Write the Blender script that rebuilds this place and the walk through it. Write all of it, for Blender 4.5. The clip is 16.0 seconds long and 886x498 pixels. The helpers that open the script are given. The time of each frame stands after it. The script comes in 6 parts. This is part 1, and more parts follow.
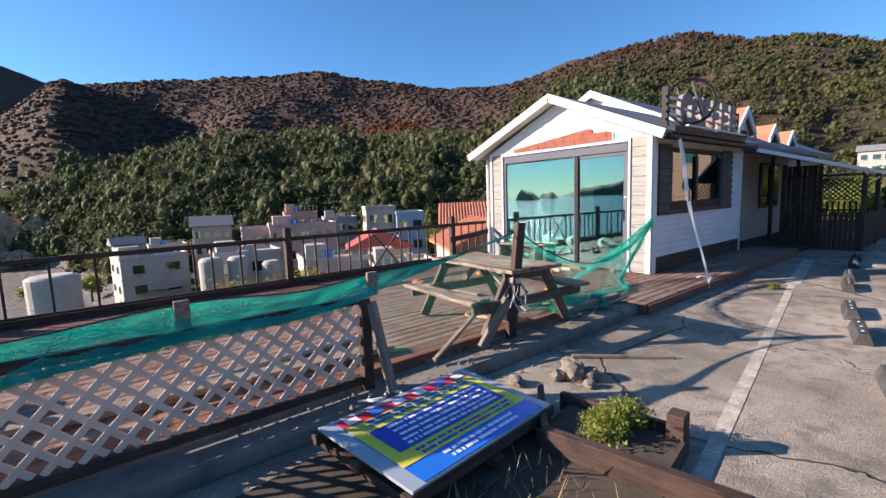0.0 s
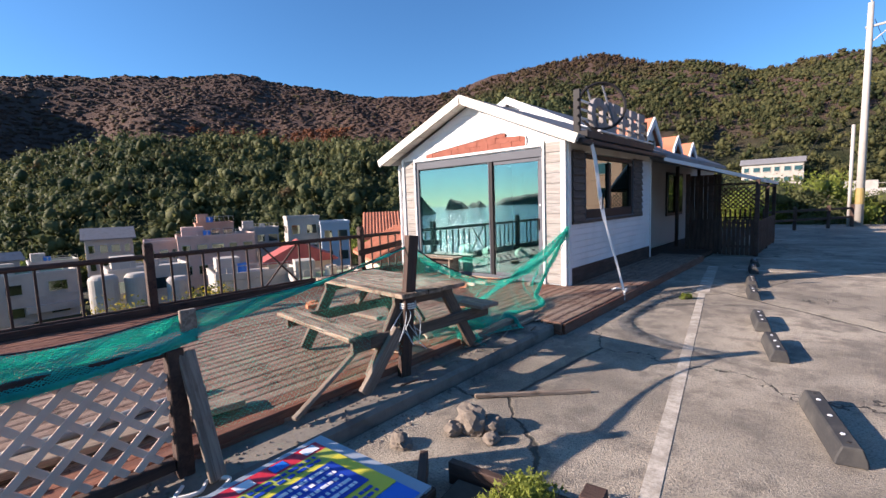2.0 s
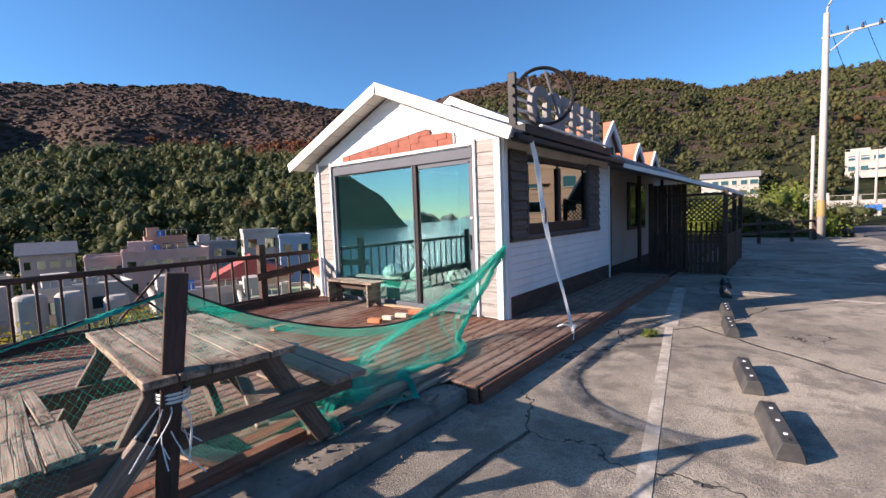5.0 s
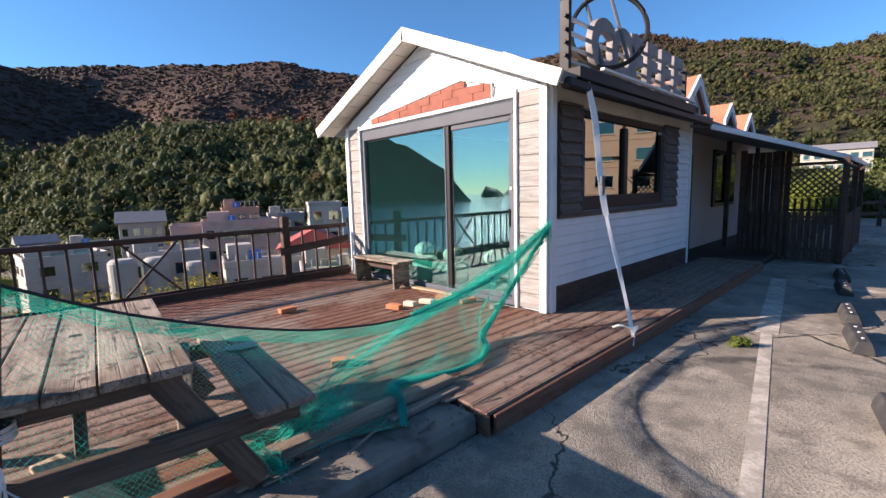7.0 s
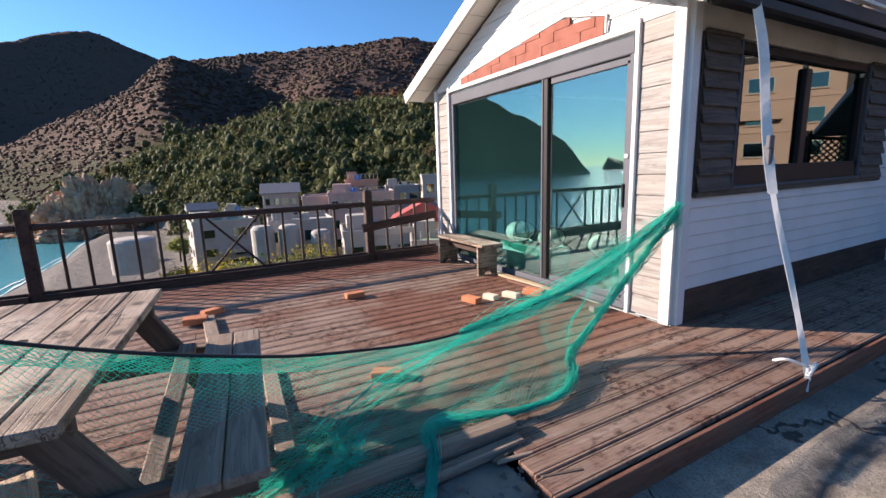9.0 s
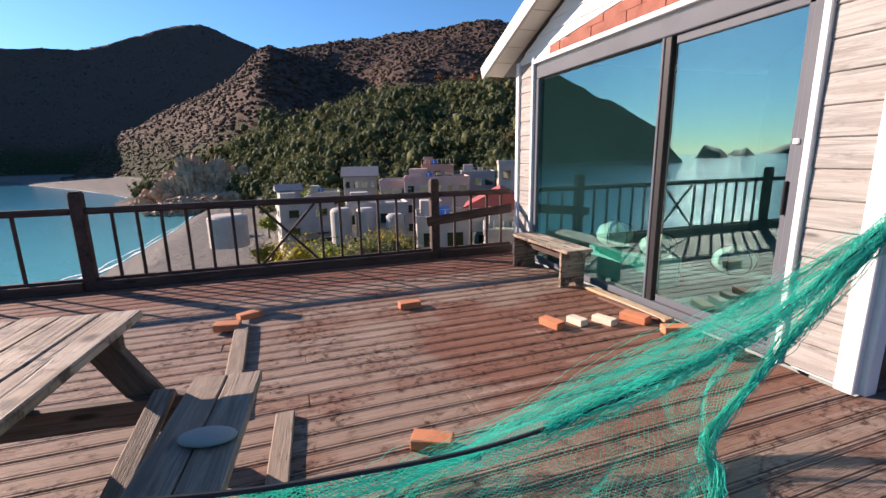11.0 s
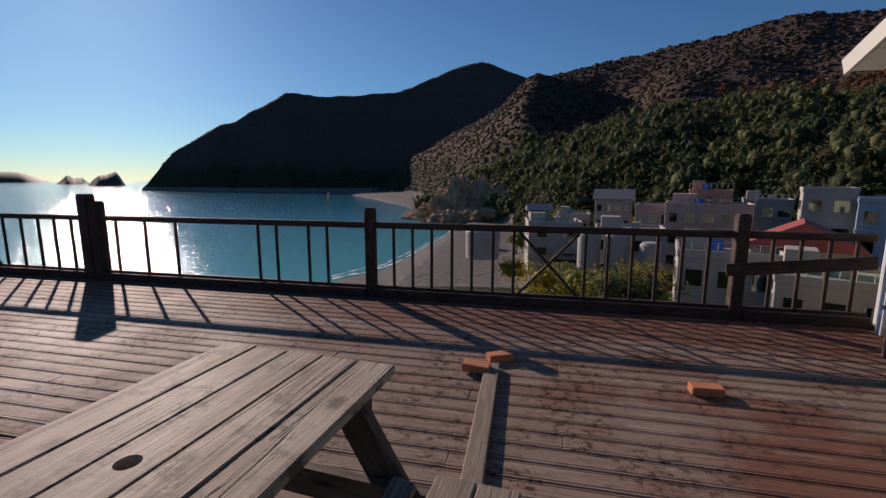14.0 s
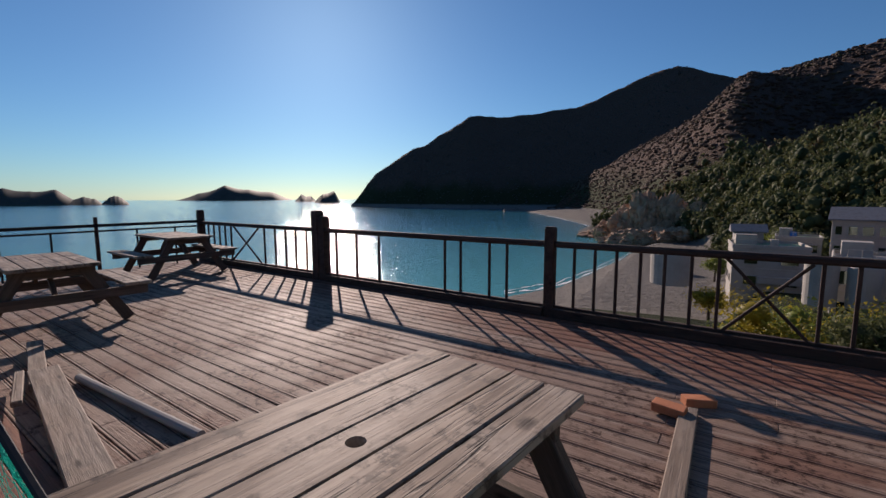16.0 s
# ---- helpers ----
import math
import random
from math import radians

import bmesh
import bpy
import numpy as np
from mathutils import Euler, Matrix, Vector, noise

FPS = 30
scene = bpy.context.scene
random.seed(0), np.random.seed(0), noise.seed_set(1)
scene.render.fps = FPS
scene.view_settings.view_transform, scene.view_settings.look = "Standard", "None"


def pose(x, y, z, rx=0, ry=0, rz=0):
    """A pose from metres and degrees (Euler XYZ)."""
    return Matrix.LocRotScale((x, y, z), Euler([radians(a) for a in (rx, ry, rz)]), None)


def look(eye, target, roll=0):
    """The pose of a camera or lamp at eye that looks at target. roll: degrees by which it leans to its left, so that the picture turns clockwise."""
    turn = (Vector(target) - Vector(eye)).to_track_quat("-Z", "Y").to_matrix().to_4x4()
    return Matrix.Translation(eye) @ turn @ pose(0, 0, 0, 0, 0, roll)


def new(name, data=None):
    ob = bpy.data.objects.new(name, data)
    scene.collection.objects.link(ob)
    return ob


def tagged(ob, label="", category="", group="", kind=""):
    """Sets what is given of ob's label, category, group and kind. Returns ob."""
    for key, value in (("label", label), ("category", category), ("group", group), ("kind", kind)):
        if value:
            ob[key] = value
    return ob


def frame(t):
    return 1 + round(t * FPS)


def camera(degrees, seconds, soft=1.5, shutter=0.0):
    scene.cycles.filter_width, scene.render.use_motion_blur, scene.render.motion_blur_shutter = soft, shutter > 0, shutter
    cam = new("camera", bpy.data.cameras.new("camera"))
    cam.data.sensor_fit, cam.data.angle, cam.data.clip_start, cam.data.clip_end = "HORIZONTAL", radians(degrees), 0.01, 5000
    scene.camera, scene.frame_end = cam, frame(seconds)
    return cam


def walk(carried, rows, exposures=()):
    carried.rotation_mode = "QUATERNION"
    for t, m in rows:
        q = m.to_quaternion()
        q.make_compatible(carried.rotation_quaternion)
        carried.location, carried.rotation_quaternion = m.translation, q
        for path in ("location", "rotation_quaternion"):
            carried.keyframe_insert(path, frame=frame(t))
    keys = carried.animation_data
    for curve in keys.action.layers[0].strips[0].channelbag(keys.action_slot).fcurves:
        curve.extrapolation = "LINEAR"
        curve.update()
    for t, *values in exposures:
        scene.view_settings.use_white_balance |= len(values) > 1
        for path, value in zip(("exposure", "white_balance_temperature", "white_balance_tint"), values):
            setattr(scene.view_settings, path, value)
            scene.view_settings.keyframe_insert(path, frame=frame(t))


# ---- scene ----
cam = camera(90.7, 16.0)
PATH = [
    (0, (3.87, -8.14, 1.559), (2.325, -6.891, 1.328), -2.0),
    (0.5, (3.827, -7.93, 1.549), (2.323, -6.633, 1.317), -1.8),
    (1, (3.659, -7.702, 1.527), (2.22, -6.333, 1.295), -2.0),
    (1.5, (3.56, -7.505, 1.527), (2.188, -6.068, 1.297), -2.5),
    (2, (3.523, -7.205, 1.529), (2.192, -5.725, 1.328), -2.1),
    (2.5, (3.485, -6.907, 1.532), (2.188, -5.395, 1.355), -1.6),
    (3, (3.352, -6.582, 1.502), (2.097, -5.031, 1.357), -1.6),
    (3.5, (3.274, -6.303, 1.511), (2.055, -4.722, 1.381), -2.1),
    (6, (3.038, -4.753, 1.49), (1.738, -3.245, 1.3), -2.0),
    (6.5, (2.959, -4.525, 1.472), (1.586, -3.09, 1.239), -1.6),
    (7, (2.776, -4.285, 1.425), (1.335, -2.921, 1.172), -1.6),
    (7.5, (2.664, -4.077, 1.443), (1.157, -2.796, 1.142), -1.9),
    (8, (2.581, -3.808, 1.43), (0.981, -2.656, 1.092), -1.9),
    (8.5, (2.475, -3.636, 1.435), (0.798, -2.611, 1.065), -1.9),
    (9, (2.238, -3.434, 1.398), (0.509, -2.495, 1.039), -1.9),
    (11.5, (1.234, -2.949, 1.413), (-0.648, -2.412, 1.002), -0.4),
    (12, (1.037, -2.9, 1.419), (-0.877, -2.471, 1.031), 0.6),
    (12.5, (0.864, -2.946, 1.411), (-1.077, -2.64, 1.041), 1.4),
    (13, (0.724, -3.051, 1.422), (-1.235, -2.882, 1.056), 1.0),
    (13.5, (0.704, -3.145, 1.44), (-1.263, -3.259, 1.1), 0.4),
    (14, (0.677, -3.182, 1.446), (-1.251, -3.616, 1.134), 0.1),
    (14.5, (0.678, -3.204, 1.442), (-1.174, -3.901, 1.154), -0.1),
    (15, (0.692, -3.213, 1.462), (-1.074, -4.109, 1.182), 0.1),
    (15.5, (0.707, -3.229, 1.471), (-0.983, -4.265, 1.208), 0.0),
    (16, (0.729, -3.246, 1.471), (-0.893, -4.391, 1.235), -0.2),
]
walk(cam, [(t, look(eye, target, roll)) for t, eye, target, roll in PATH],
     exposures=[(0, 1.37, 6200, 20), (9, 1.35, 6300, 21), (11.5, 1.2, 6500, 24), (12, 0.95, 6600, 26), (12.5, 1.02, 6600, 26), (13.5, 0.36, 6300, 22), (14, -0.14, 6300, 23), (14.5, -0.16, 6300, 23), (16, 0.0, 6300, 23)])

# ---- world and sun ----
SUN_AZ, SUN_EL = 140.0, 21.3          # degrees left of +Y, degrees up
world = bpy.data.worlds.new("sky")
scene.world = world
world.use_nodes = True
sky = world.node_tree.nodes.new("ShaderNodeTexSky")
sky.sky_type, sky.sun_disc = "NISHITA", False
sky.sun_elevation, sky.sun_rotation = radians(SUN_EL), radians(360 - SUN_AZ)
sky.air_density, sky.dust_density, sky.ozone_density = 1.0, 0.22, 5.6
world.node_tree.nodes["Background"].inputs["Strength"].default_value = 0.067
clear_air = world.node_tree.nodes.new("ShaderNodeMix")       # very clear, deep blue autumn air
clear_air.data_type, clear_air.blend_type = "RGBA", "MULTIPLY"
clear_air.inputs[0].default_value = 1.0
clear_air.inputs[7].default_value = (0.78, 1.08, 1.11, 1)
world.node_tree.links.new(sky.outputs[0], clear_air.inputs[6])
world.node_tree.links.new(clear_air.outputs[2], world.node_tree.nodes["Background"].inputs["Color"])
sun_data = bpy.data.lights.new("sun", "SUN")
sun_data.energy, sun_data.angle, sun_data.color = 5.0, radians(0.5), (1.0, 0.84, 0.66)
sun = new("sun", sun_data)
to_sun = Vector((-math.sin(radians(SUN_AZ)) * math.cos(radians(SUN_EL)), math.cos(radians(SUN_AZ)) * math.cos(radians(SUN_EL)), math.sin(radians(SUN_EL))))
sun.matrix_world = look(to_sun * 50, (0, 0, 0))

# ---- materials ----


class Nodes:
    """A small writer of node trees."""

    def __init__(self, name, rough=0.7, metal=0.0, spec=0.4):
        self.mat = bpy.data.materials.new(name)
        self.mat.use_nodes = True
        self.t = self.mat.node_tree
        self.b = self.t.nodes["Principled BSDF"]
        self.b.inputs["Roughness"].default_value = rough
        self.b.inputs["Metallic"].default_value = metal
        self.b.inputs["Specular IOR Level"].default_value = spec

    def n(self, kind, **inputs):
        node = self.t.nodes.new(kind)
        for key, value in inputs.items():
            self.set(node.inputs[key.replace("_", " ")], value)
        return node

    def set(self, socket, value):
        if isinstance(value, bpy.types.NodeSocket):
            self.t.links.new(value, socket)
        elif isinstance(value, tuple) and socket.type == "RGBA":
            socket.default_value = (*value[:3], 1)
        else:
            socket.default_value = value

    def coords(self, which="Object", scale=(1, 1, 1), offset=None):
        if which == "World":
            out = self.t.nodes.new("ShaderNodeNewGeometry").outputs["Position"]
        else:
            out = self.t.nodes.new("ShaderNodeTexCoord").outputs["Object"]
            rnd = self.t.nodes.new("ShaderNodeObjectInfo").outputs["Random"]
            shift = self.math("MULTIPLY", rnd, 37.0)
            add = self.t.nodes.new("ShaderNodeVectorMath")
            self.t.links.new(out, add.inputs[0])
            self.t.links.new(shift, add.inputs[1])
            out = add.outputs[0]
        m = self.t.nodes.new("ShaderNodeMapping")
        m.inputs["Scale"].default_value = scale
        self.t.links.new(out, m.inputs["Vector"])
        return m.outputs[0]

    def noise(self, vec, scale=5, detail=4, rough=0.55, dist=0.0):
        node = self.n("ShaderNodeTexNoise", Vector=vec, Scale=float(scale), Detail=float(detail), Roughness=rough, Distortion=dist)
        return node.outputs["Fac"]

    def math(self, op, a, b=0.0, clamp=False):
        node = self.t.nodes.new("ShaderNodeMath")
        node.operation, node.use_clamp = op, clamp
        self.set(node.inputs[0], a)
        self.set(node.inputs[1], b)
        return node.outputs[0]

    def ramp(self, fac, lo, hi):
        node = self.t.nodes.new("ShaderNodeMapRange")
        node.interpolation_type = "SMOOTHSTEP"
        self.set(node.inputs["Value"], fac)
        node.inputs["From Min"].default_value, node.inputs["From Max"].default_value = lo, hi
        return node.outputs[0]

    def mix(self, fac, a, b, blend="MIX"):
        node = self.t.nodes.new("ShaderNodeMix")
        node.data_type, node.blend_type = "RGBA", blend
        self.set(node.inputs[0], fac)
        self.set(node.inputs[6], a)
        self.set(node.inputs[7], b)
        return node.outputs[2]

    def bump(self, height, strength=0.3, dist=0.01):
        node = self.n("ShaderNodeBump", Height=height, Strength=strength, Distance=dist)
        self.t.links.new(node.outputs[0], self.b.inputs["Normal"])

    def color(self, c):
        self.set(self.b.inputs["Base Color"], c)
        return self.mat

    def rnd(self):
        return self.t.nodes.new("ShaderNodeObjectInfo").outputs["Random"]

    def island(self):
        return self.t.nodes.new("ShaderNodeNewGeometry").outputs["Random Per Island"]

    def xyz(self, which):
        s = self.t.nodes.new("ShaderNodeSeparateXYZ")
        self.t.links.new(self.t.nodes.new("ShaderNodeNewGeometry").outputs["Position"], s.inputs[0])
        return s.outputs[which]


def wood(name, light, dark, stain=None, rough=0.75, amount=0.5, crack=0.5):
    """Boards with the grain along local X."""
    k = Nodes(name, rough)
    long = k.coords(scale=(0.9, 14, 14))
    grain = k.noise(long, 2.2, 6, 0.65, 0.8)
    fine = k.noise(k.coords(scale=(3, 120, 120)), 2.0, 3)
    patch = k.noise(k.coords(scale=(1, 2.5, 2.5)), 2.2, 4)
    c = k.mix(k.ramp(grain, 0.35, 0.68), dark, light)
    c = k.mix(k.math("MULTIPLY", k.ramp(fine, 0.58, 0.76), 0.5), c, tuple(v * 0.45 for v in dark))
    if stain:
        c = k.mix(k.math("MULTIPLY", k.ramp(patch, 0.42, 0.66), amount), c, stain)
    blot = k.noise(k.coords(scale=(3.0, 9, 9)), 2.0, 5, 0.7)
    c = k.mix(k.math("MULTIPLY", k.ramp(blot, 0.54, 0.70), 0.6), c, tuple(v * 0.55 for v in dark))
    knots = k.n("ShaderNodeTexVoronoi", Vector=k.coords(scale=(1.6, 6.5, 6.5)), Scale=1.0).outputs["Distance"]
    c = k.mix(k.ramp(knots, 0.14, 0.05), c, tuple(v * 0.3 for v in dark))
    c = k.mix(k.math("MULTIPLY", k.rnd(), 0.5), c, k.mix(0.5, c, dark))
    split = k.ramp(k.noise(k.coords(scale=(0.5, 30, 30)), 2.2, 2), 0.66, 0.72)
    c = k.mix(k.math("MULTIPLY", split, crack), c, (0.02, 0.015, 0.012))
    k.bump(k.math("SUBTRACT", k.math("ADD", grain, fine), split), 0.5, 0.006)
    return k.color(c)


def table_wood():
    """Sun-bleached planks: soft grain, long cracks, knots and dark smudges."""
    k = Nodes("table_wood", 0.66, spec=0.28)
    warp = k.coords(scale=(0.7, 9, 9))
    grain = k.noise(warp, 1.8, 5, 0.55, 1.2)
    fine = k.noise(k.coords(scale=(1.6, 95, 95)), 2.0, 3)
    wv = k.coords("World")
    c = k.mix(k.ramp(grain, 0.30, 0.75), (0.135, 0.09, 0.06), (0.43, 0.33, 0.237))
    c = k.mix(k.math("MULTIPLY", k.ramp(k.noise(wv, 2.3, 4), 0.40, 0.68), 0.55), c, (0.50, 0.425, 0.34))
    c = k.mix(k.math("MULTIPLY", k.ramp(fine, 0.52, 0.70), 0.45), c, (0.075, 0.05, 0.034))
    smudge = k.math("MULTIPLY", k.ramp(k.noise(wv, 5.5, 4, 0.6), 0.50, 0.62), k.ramp(k.noise(wv, 19, 4, 0.7), 0.42, 0.56))
    c = k.mix(k.math("MULTIPLY", smudge, 0.9), c, (0.05, 0.033, 0.023))
    knots = k.n("ShaderNodeTexVoronoi", Vector=k.coords("World", (3.2, 5.0, 3.2)), Scale=1.0).outputs["Distance"]
    knots = k.math("ADD", knots, k.math("MULTIPLY", k.math("SUBTRACT", k.noise(wv, 30, 3), 0.5), 0.10))
    c = k.mix(k.math("MULTIPLY", k.ramp(knots, 0.20, 0.06), 0.9), c, (0.04, 0.027, 0.02))
    c = k.mix(k.math("MULTIPLY", k.rnd(), 0.35), c, k.mix(0.5, c, (0.13, 0.095, 0.07)))
    line = k.noise(k.coords(scale=(0.35, 16, 16)), 1.7, 2, 0.5, 0.5)
    split = k.math("MULTIPLY", k.ramp(line, 0.480, 0.496), k.ramp(line, 0.520, 0.504))
    split = k.math("MULTIPLY", split, k.ramp(k.noise(wv, 2.0, 2), 0.36, 0.50))
    c = k.mix(k.math("MULTIPLY", split, 0.85), c, (0.03, 0.02, 0.015))
    k.bump(k.math("SUBTRACT", k.math("ADD", grain, k.math("MULTIPLY", fine, 0.5)), split), 0.5, 0.006)
    return k.color(c)


def paint(name, base, dirt, rough=0.55, grime=0.4, scale=2.0, bump=0.15):
    k = Nodes(name, rough)
    v = k.coords("World")
    big = k.noise(v, scale, 5, 0.6)
    fine = k.noise(v, 45, 4, 0.6)
    c = k.mix(k.math("MULTIPLY", k.ramp(big, 0.42, 0.75), grime), base, dirt)
    c = k.mix(k.math("MULTIPLY", k.ramp(fine, 0.52, 0.72), 0.22), c, dirt)
    k.bump(fine, bump, 0.004)
    k.set(k.b.inputs["Roughness"], k.math("ADD", k.math("MULTIPLY", big, 0.25), rough - 0.1))
    return k.color(c)


def deck_wood():
    k = Nodes("deck_boards", 0.6, spec=0.13)
    grain = k.noise(k.coords(scale=(0.9, 24, 24)), 3.2, 6, 0.65, 0.5)
    fine = k.noise(k.coords(scale=(2, 110, 110)), 2.0, 3)
    wv = k.coords("World")
    patch = k.noise(wv, 1.1, 5, 0.62)
    small = k.noise(k.coords("World", (5, 1.6, 5)), 3.0, 5, 0.7)
    blob = k.noise(wv, 0.8, 5, 0.65)
    edge_y = k.math("ADD", k.xyz("Y"), k.math("MULTIPLY", k.math("SUBTRACT", blob, 0.5), 2.6))
    edge_x = k.math("ADD", k.xyz("X"), k.math("MULTIPLY", k.math("SUBTRACT", patch, 0.5), 1.6))
    near = k.math("MULTIPLY", k.ramp(edge_y, -2.5, -1.7), k.math("MULTIPLY", k.ramp(edge_x, -2.7, -1.9), k.ramp(edge_x, 0.25, -0.35)))
    # rows by the railing: red stain, deepened to carry some of their shade
    far_rows = k.math("MULTIPLY", k.ramp(edge_x, -3.0, -3.8), 0.95)
    red = k.mix(grain, (0.075, 0.026, 0.018), (0.265, 0.105, 0.063))
    grey = k.mix(grain, (0.115, 0.072, 0.054), (0.40, 0.295, 0.23))
    worn = k.math("ADD", k.math("MAXIMUM", near, far_rows), k.math("MULTIPLY", k.ramp(k.math("ADD", patch, k.math("MULTIPLY", k.rnd(), 0.2)), 0.55, 0.78), 0.6))
    c = k.mix(k.math("MULTIPLY", k.ramp(worn, 0.0, 1.0), 0.8), grey, red)
    c = k.mix(k.math("MULTIPLY", k.ramp(k.noise(k.coords("World", (9, 0.9, 9)), 1.6, 4, 0.6), 0.55, 0.72), 0.45), c, (0.40, 0.335, 0.285))
    mottle = k.math("MULTIPLY", k.ramp(k.noise(wv, 2.2, 4, 0.6), 0.42, 0.60), k.ramp(k.noise(k.coords("World", (1.5, 1, 1)), 13, 5, 0.72), 0.48, 0.62))
    c = k.mix(k.math("MULTIPLY", mottle, 0.95), c, (0.042, 0.022, 0.017))
    c = k.mix(k.math("MULTIPLY", k.ramp(small, 0.55, 0.68), 0.5), c, (0.05, 0.026, 0.02))
    c = k.mix(k.math("MULTIPLY", k.ramp(fine, 0.56, 0.76), 0.3), c, (0.05, 0.03, 0.024))
    # three grooves along each board
    s = k.t.nodes.new("ShaderNodeSeparateXYZ")
    k.t.links.new(k.t.nodes.new("ShaderNodeTexCoord").outputs["Object"], s.inputs[0])
    edge = k.math("ABSOLUTE", s.outputs["Y"])
    groove = k.math("MULTIPLY", k.ramp(edge, 0.044, 0.049), k.ramp(edge, 0.057, 0.052))
    c = k.mix(k.math("MULTIPLY", groove, 0.75), c, (0.03, 0.017, 0.013))
    k.bump(k.math("SUBTRACT", k.math("ADD", grain, fine), k.math("MULTIPLY", groove, 2.0)), 0.6, 0.006)
    k.set(k.b.inputs["Roughness"], k.math("ADD", k.math("MULTIPLY", patch, 0.4), 0.46))
    return k.color(c)


def concrete_lot():
    k = Nodes("lot_concrete", 0.85)
    v = k.coords("World")
    big, mid, fine = k.noise(v, 0.45, 6, 0.65), k.noise(v, 3.0, 6, 0.65), k.noise(v, 60, 4, 0.7)
    c = k.mix(k.ramp(big, 0.35, 0.68), (0.215, 0.188, 0.148), (0.46, 0.402, 0.315))
    c = k.mix(k.math("MULTIPLY", k.ramp(mid, 0.45, 0.64), 0.75), c, (0.15, 0.13, 0.105))
    c = k.mix(k.math("MULTIPLY", k.ramp(fine, 0.47, 0.64), 0.75), c, (0.11, 0.10, 0.09))
    stones = k.n("ShaderNodeTexVoronoi", Vector=v, Scale=38.0).outputs["Distance"]
    c = k.mix(k.math("MULTIPLY", k.ramp(stones, 0.25, 0.12), 0.3), c, (0.50, 0.46, 0.40))
    # cracks
    warp = k.noise(v, 1.6, 4)
    wv = k.n("ShaderNodeVectorMath")
    k.t.links.new(v, wv.inputs[0])
    k.set(wv.inputs[1], warp)
    cr = k.n("ShaderNodeTexVoronoi", Vector=wv.outputs[0], Scale=0.33)
    cr.feature = "DISTANCE_TO_EDGE"
    crack = k.ramp(cr.outputs["Distance"], 0.0055, 0.002)
    c = k.mix(k.math("MULTIPLY", crack, 0.85), c, (0.03, 0.03, 0.026))
    # the dark tyre mark, an uneven ring
    x, y = k.math("SUBTRACT", k.xyz("X"), 2.85), k.math("ADD", k.xyz("Y"), 0.75)
    d = k.math("SQRT", k.math("ADD", k.math("MULTIPLY", x, x), k.math("MULTIPLY", y, y)))
    d = k.math("ADD", d, k.math("MULTIPLY", k.math("SUBTRACT", k.noise(v, 1.4, 3), 0.5), 0.35))
    ring = k.math("MULTIPLY", k.ramp(d, 1.30, 1.38), k.ramp(d, 1.54, 1.44))
    ring = k.math("MULTIPLY", ring, k.ramp(x, 0.4, -0.6))
    ring = k.math("MULTIPLY", ring, k.ramp(k.noise(v, 5, 5, 0.7), 0.32, 0.6))
    c = k.mix(k.math("MULTIPLY", ring, 0.85), c, (0.05, 0.047, 0.043))
    k.bump(k.math("SUBTRACT", k.math("ADD", fine, mid), k.math("MULTIPLY", crack, 2.5)), 0.85, 0.016)
    return k.color(c)


def worn_line():
    k = Nodes("worn_white_paint", 0.8)
    v = k.coords("World")
    c = k.mix(k.ramp(k.noise(v, 5, 6, 0.75), 0.40, 0.66), (0.31, 0.275, 0.222), (0.54, 0.49, 0.415))
    c = k.mix(k.math("MULTIPLY", k.ramp(k.noise(v, 50, 4, 0.7), 0.5, 0.7), 0.6), c, (0.20, 0.19, 0.17))
    k.bump(k.noise(v, 60, 4), 0.4, 0.006)
    return k.color(c)


def hill_ground():
    k = Nodes("hill_soil", 0.95, spec=0.1)
    v = k.coords("World")
    z = k.xyz("Z")
    big = k.noise(v, 0.02, 6, 0.6)
    fine = k.noise(v, 0.25, 6, 0.7)
    green = k.mix(fine, (0.014, 0.022, 0.010), (0.045, 0.052, 0.024))
    brown = k.mix(fine, (0.07, 0.046, 0.038), (0.11, 0.074, 0.06))
    c = k.mix(k.ramp(k.math("ADD", z, k.math("MULTIPLY", k.math("SUBTRACT", big, 0.5), 60)), 5, 40), green, brown)
    sand = k.mix(k.noise(v, 0.8, 5), (0.13, 0.122, 0.112), (0.22, 0.205, 0.185))
    c = k.mix(k.ramp(k.math("ADD", z, k.math("MULTIPLY", fine, 3.0)), -10.5, -12.5), c, sand)
    k.bump(k.noise(v, 0.5, 5, 0.7), 1.0, 1.5)
    return k.color(c)


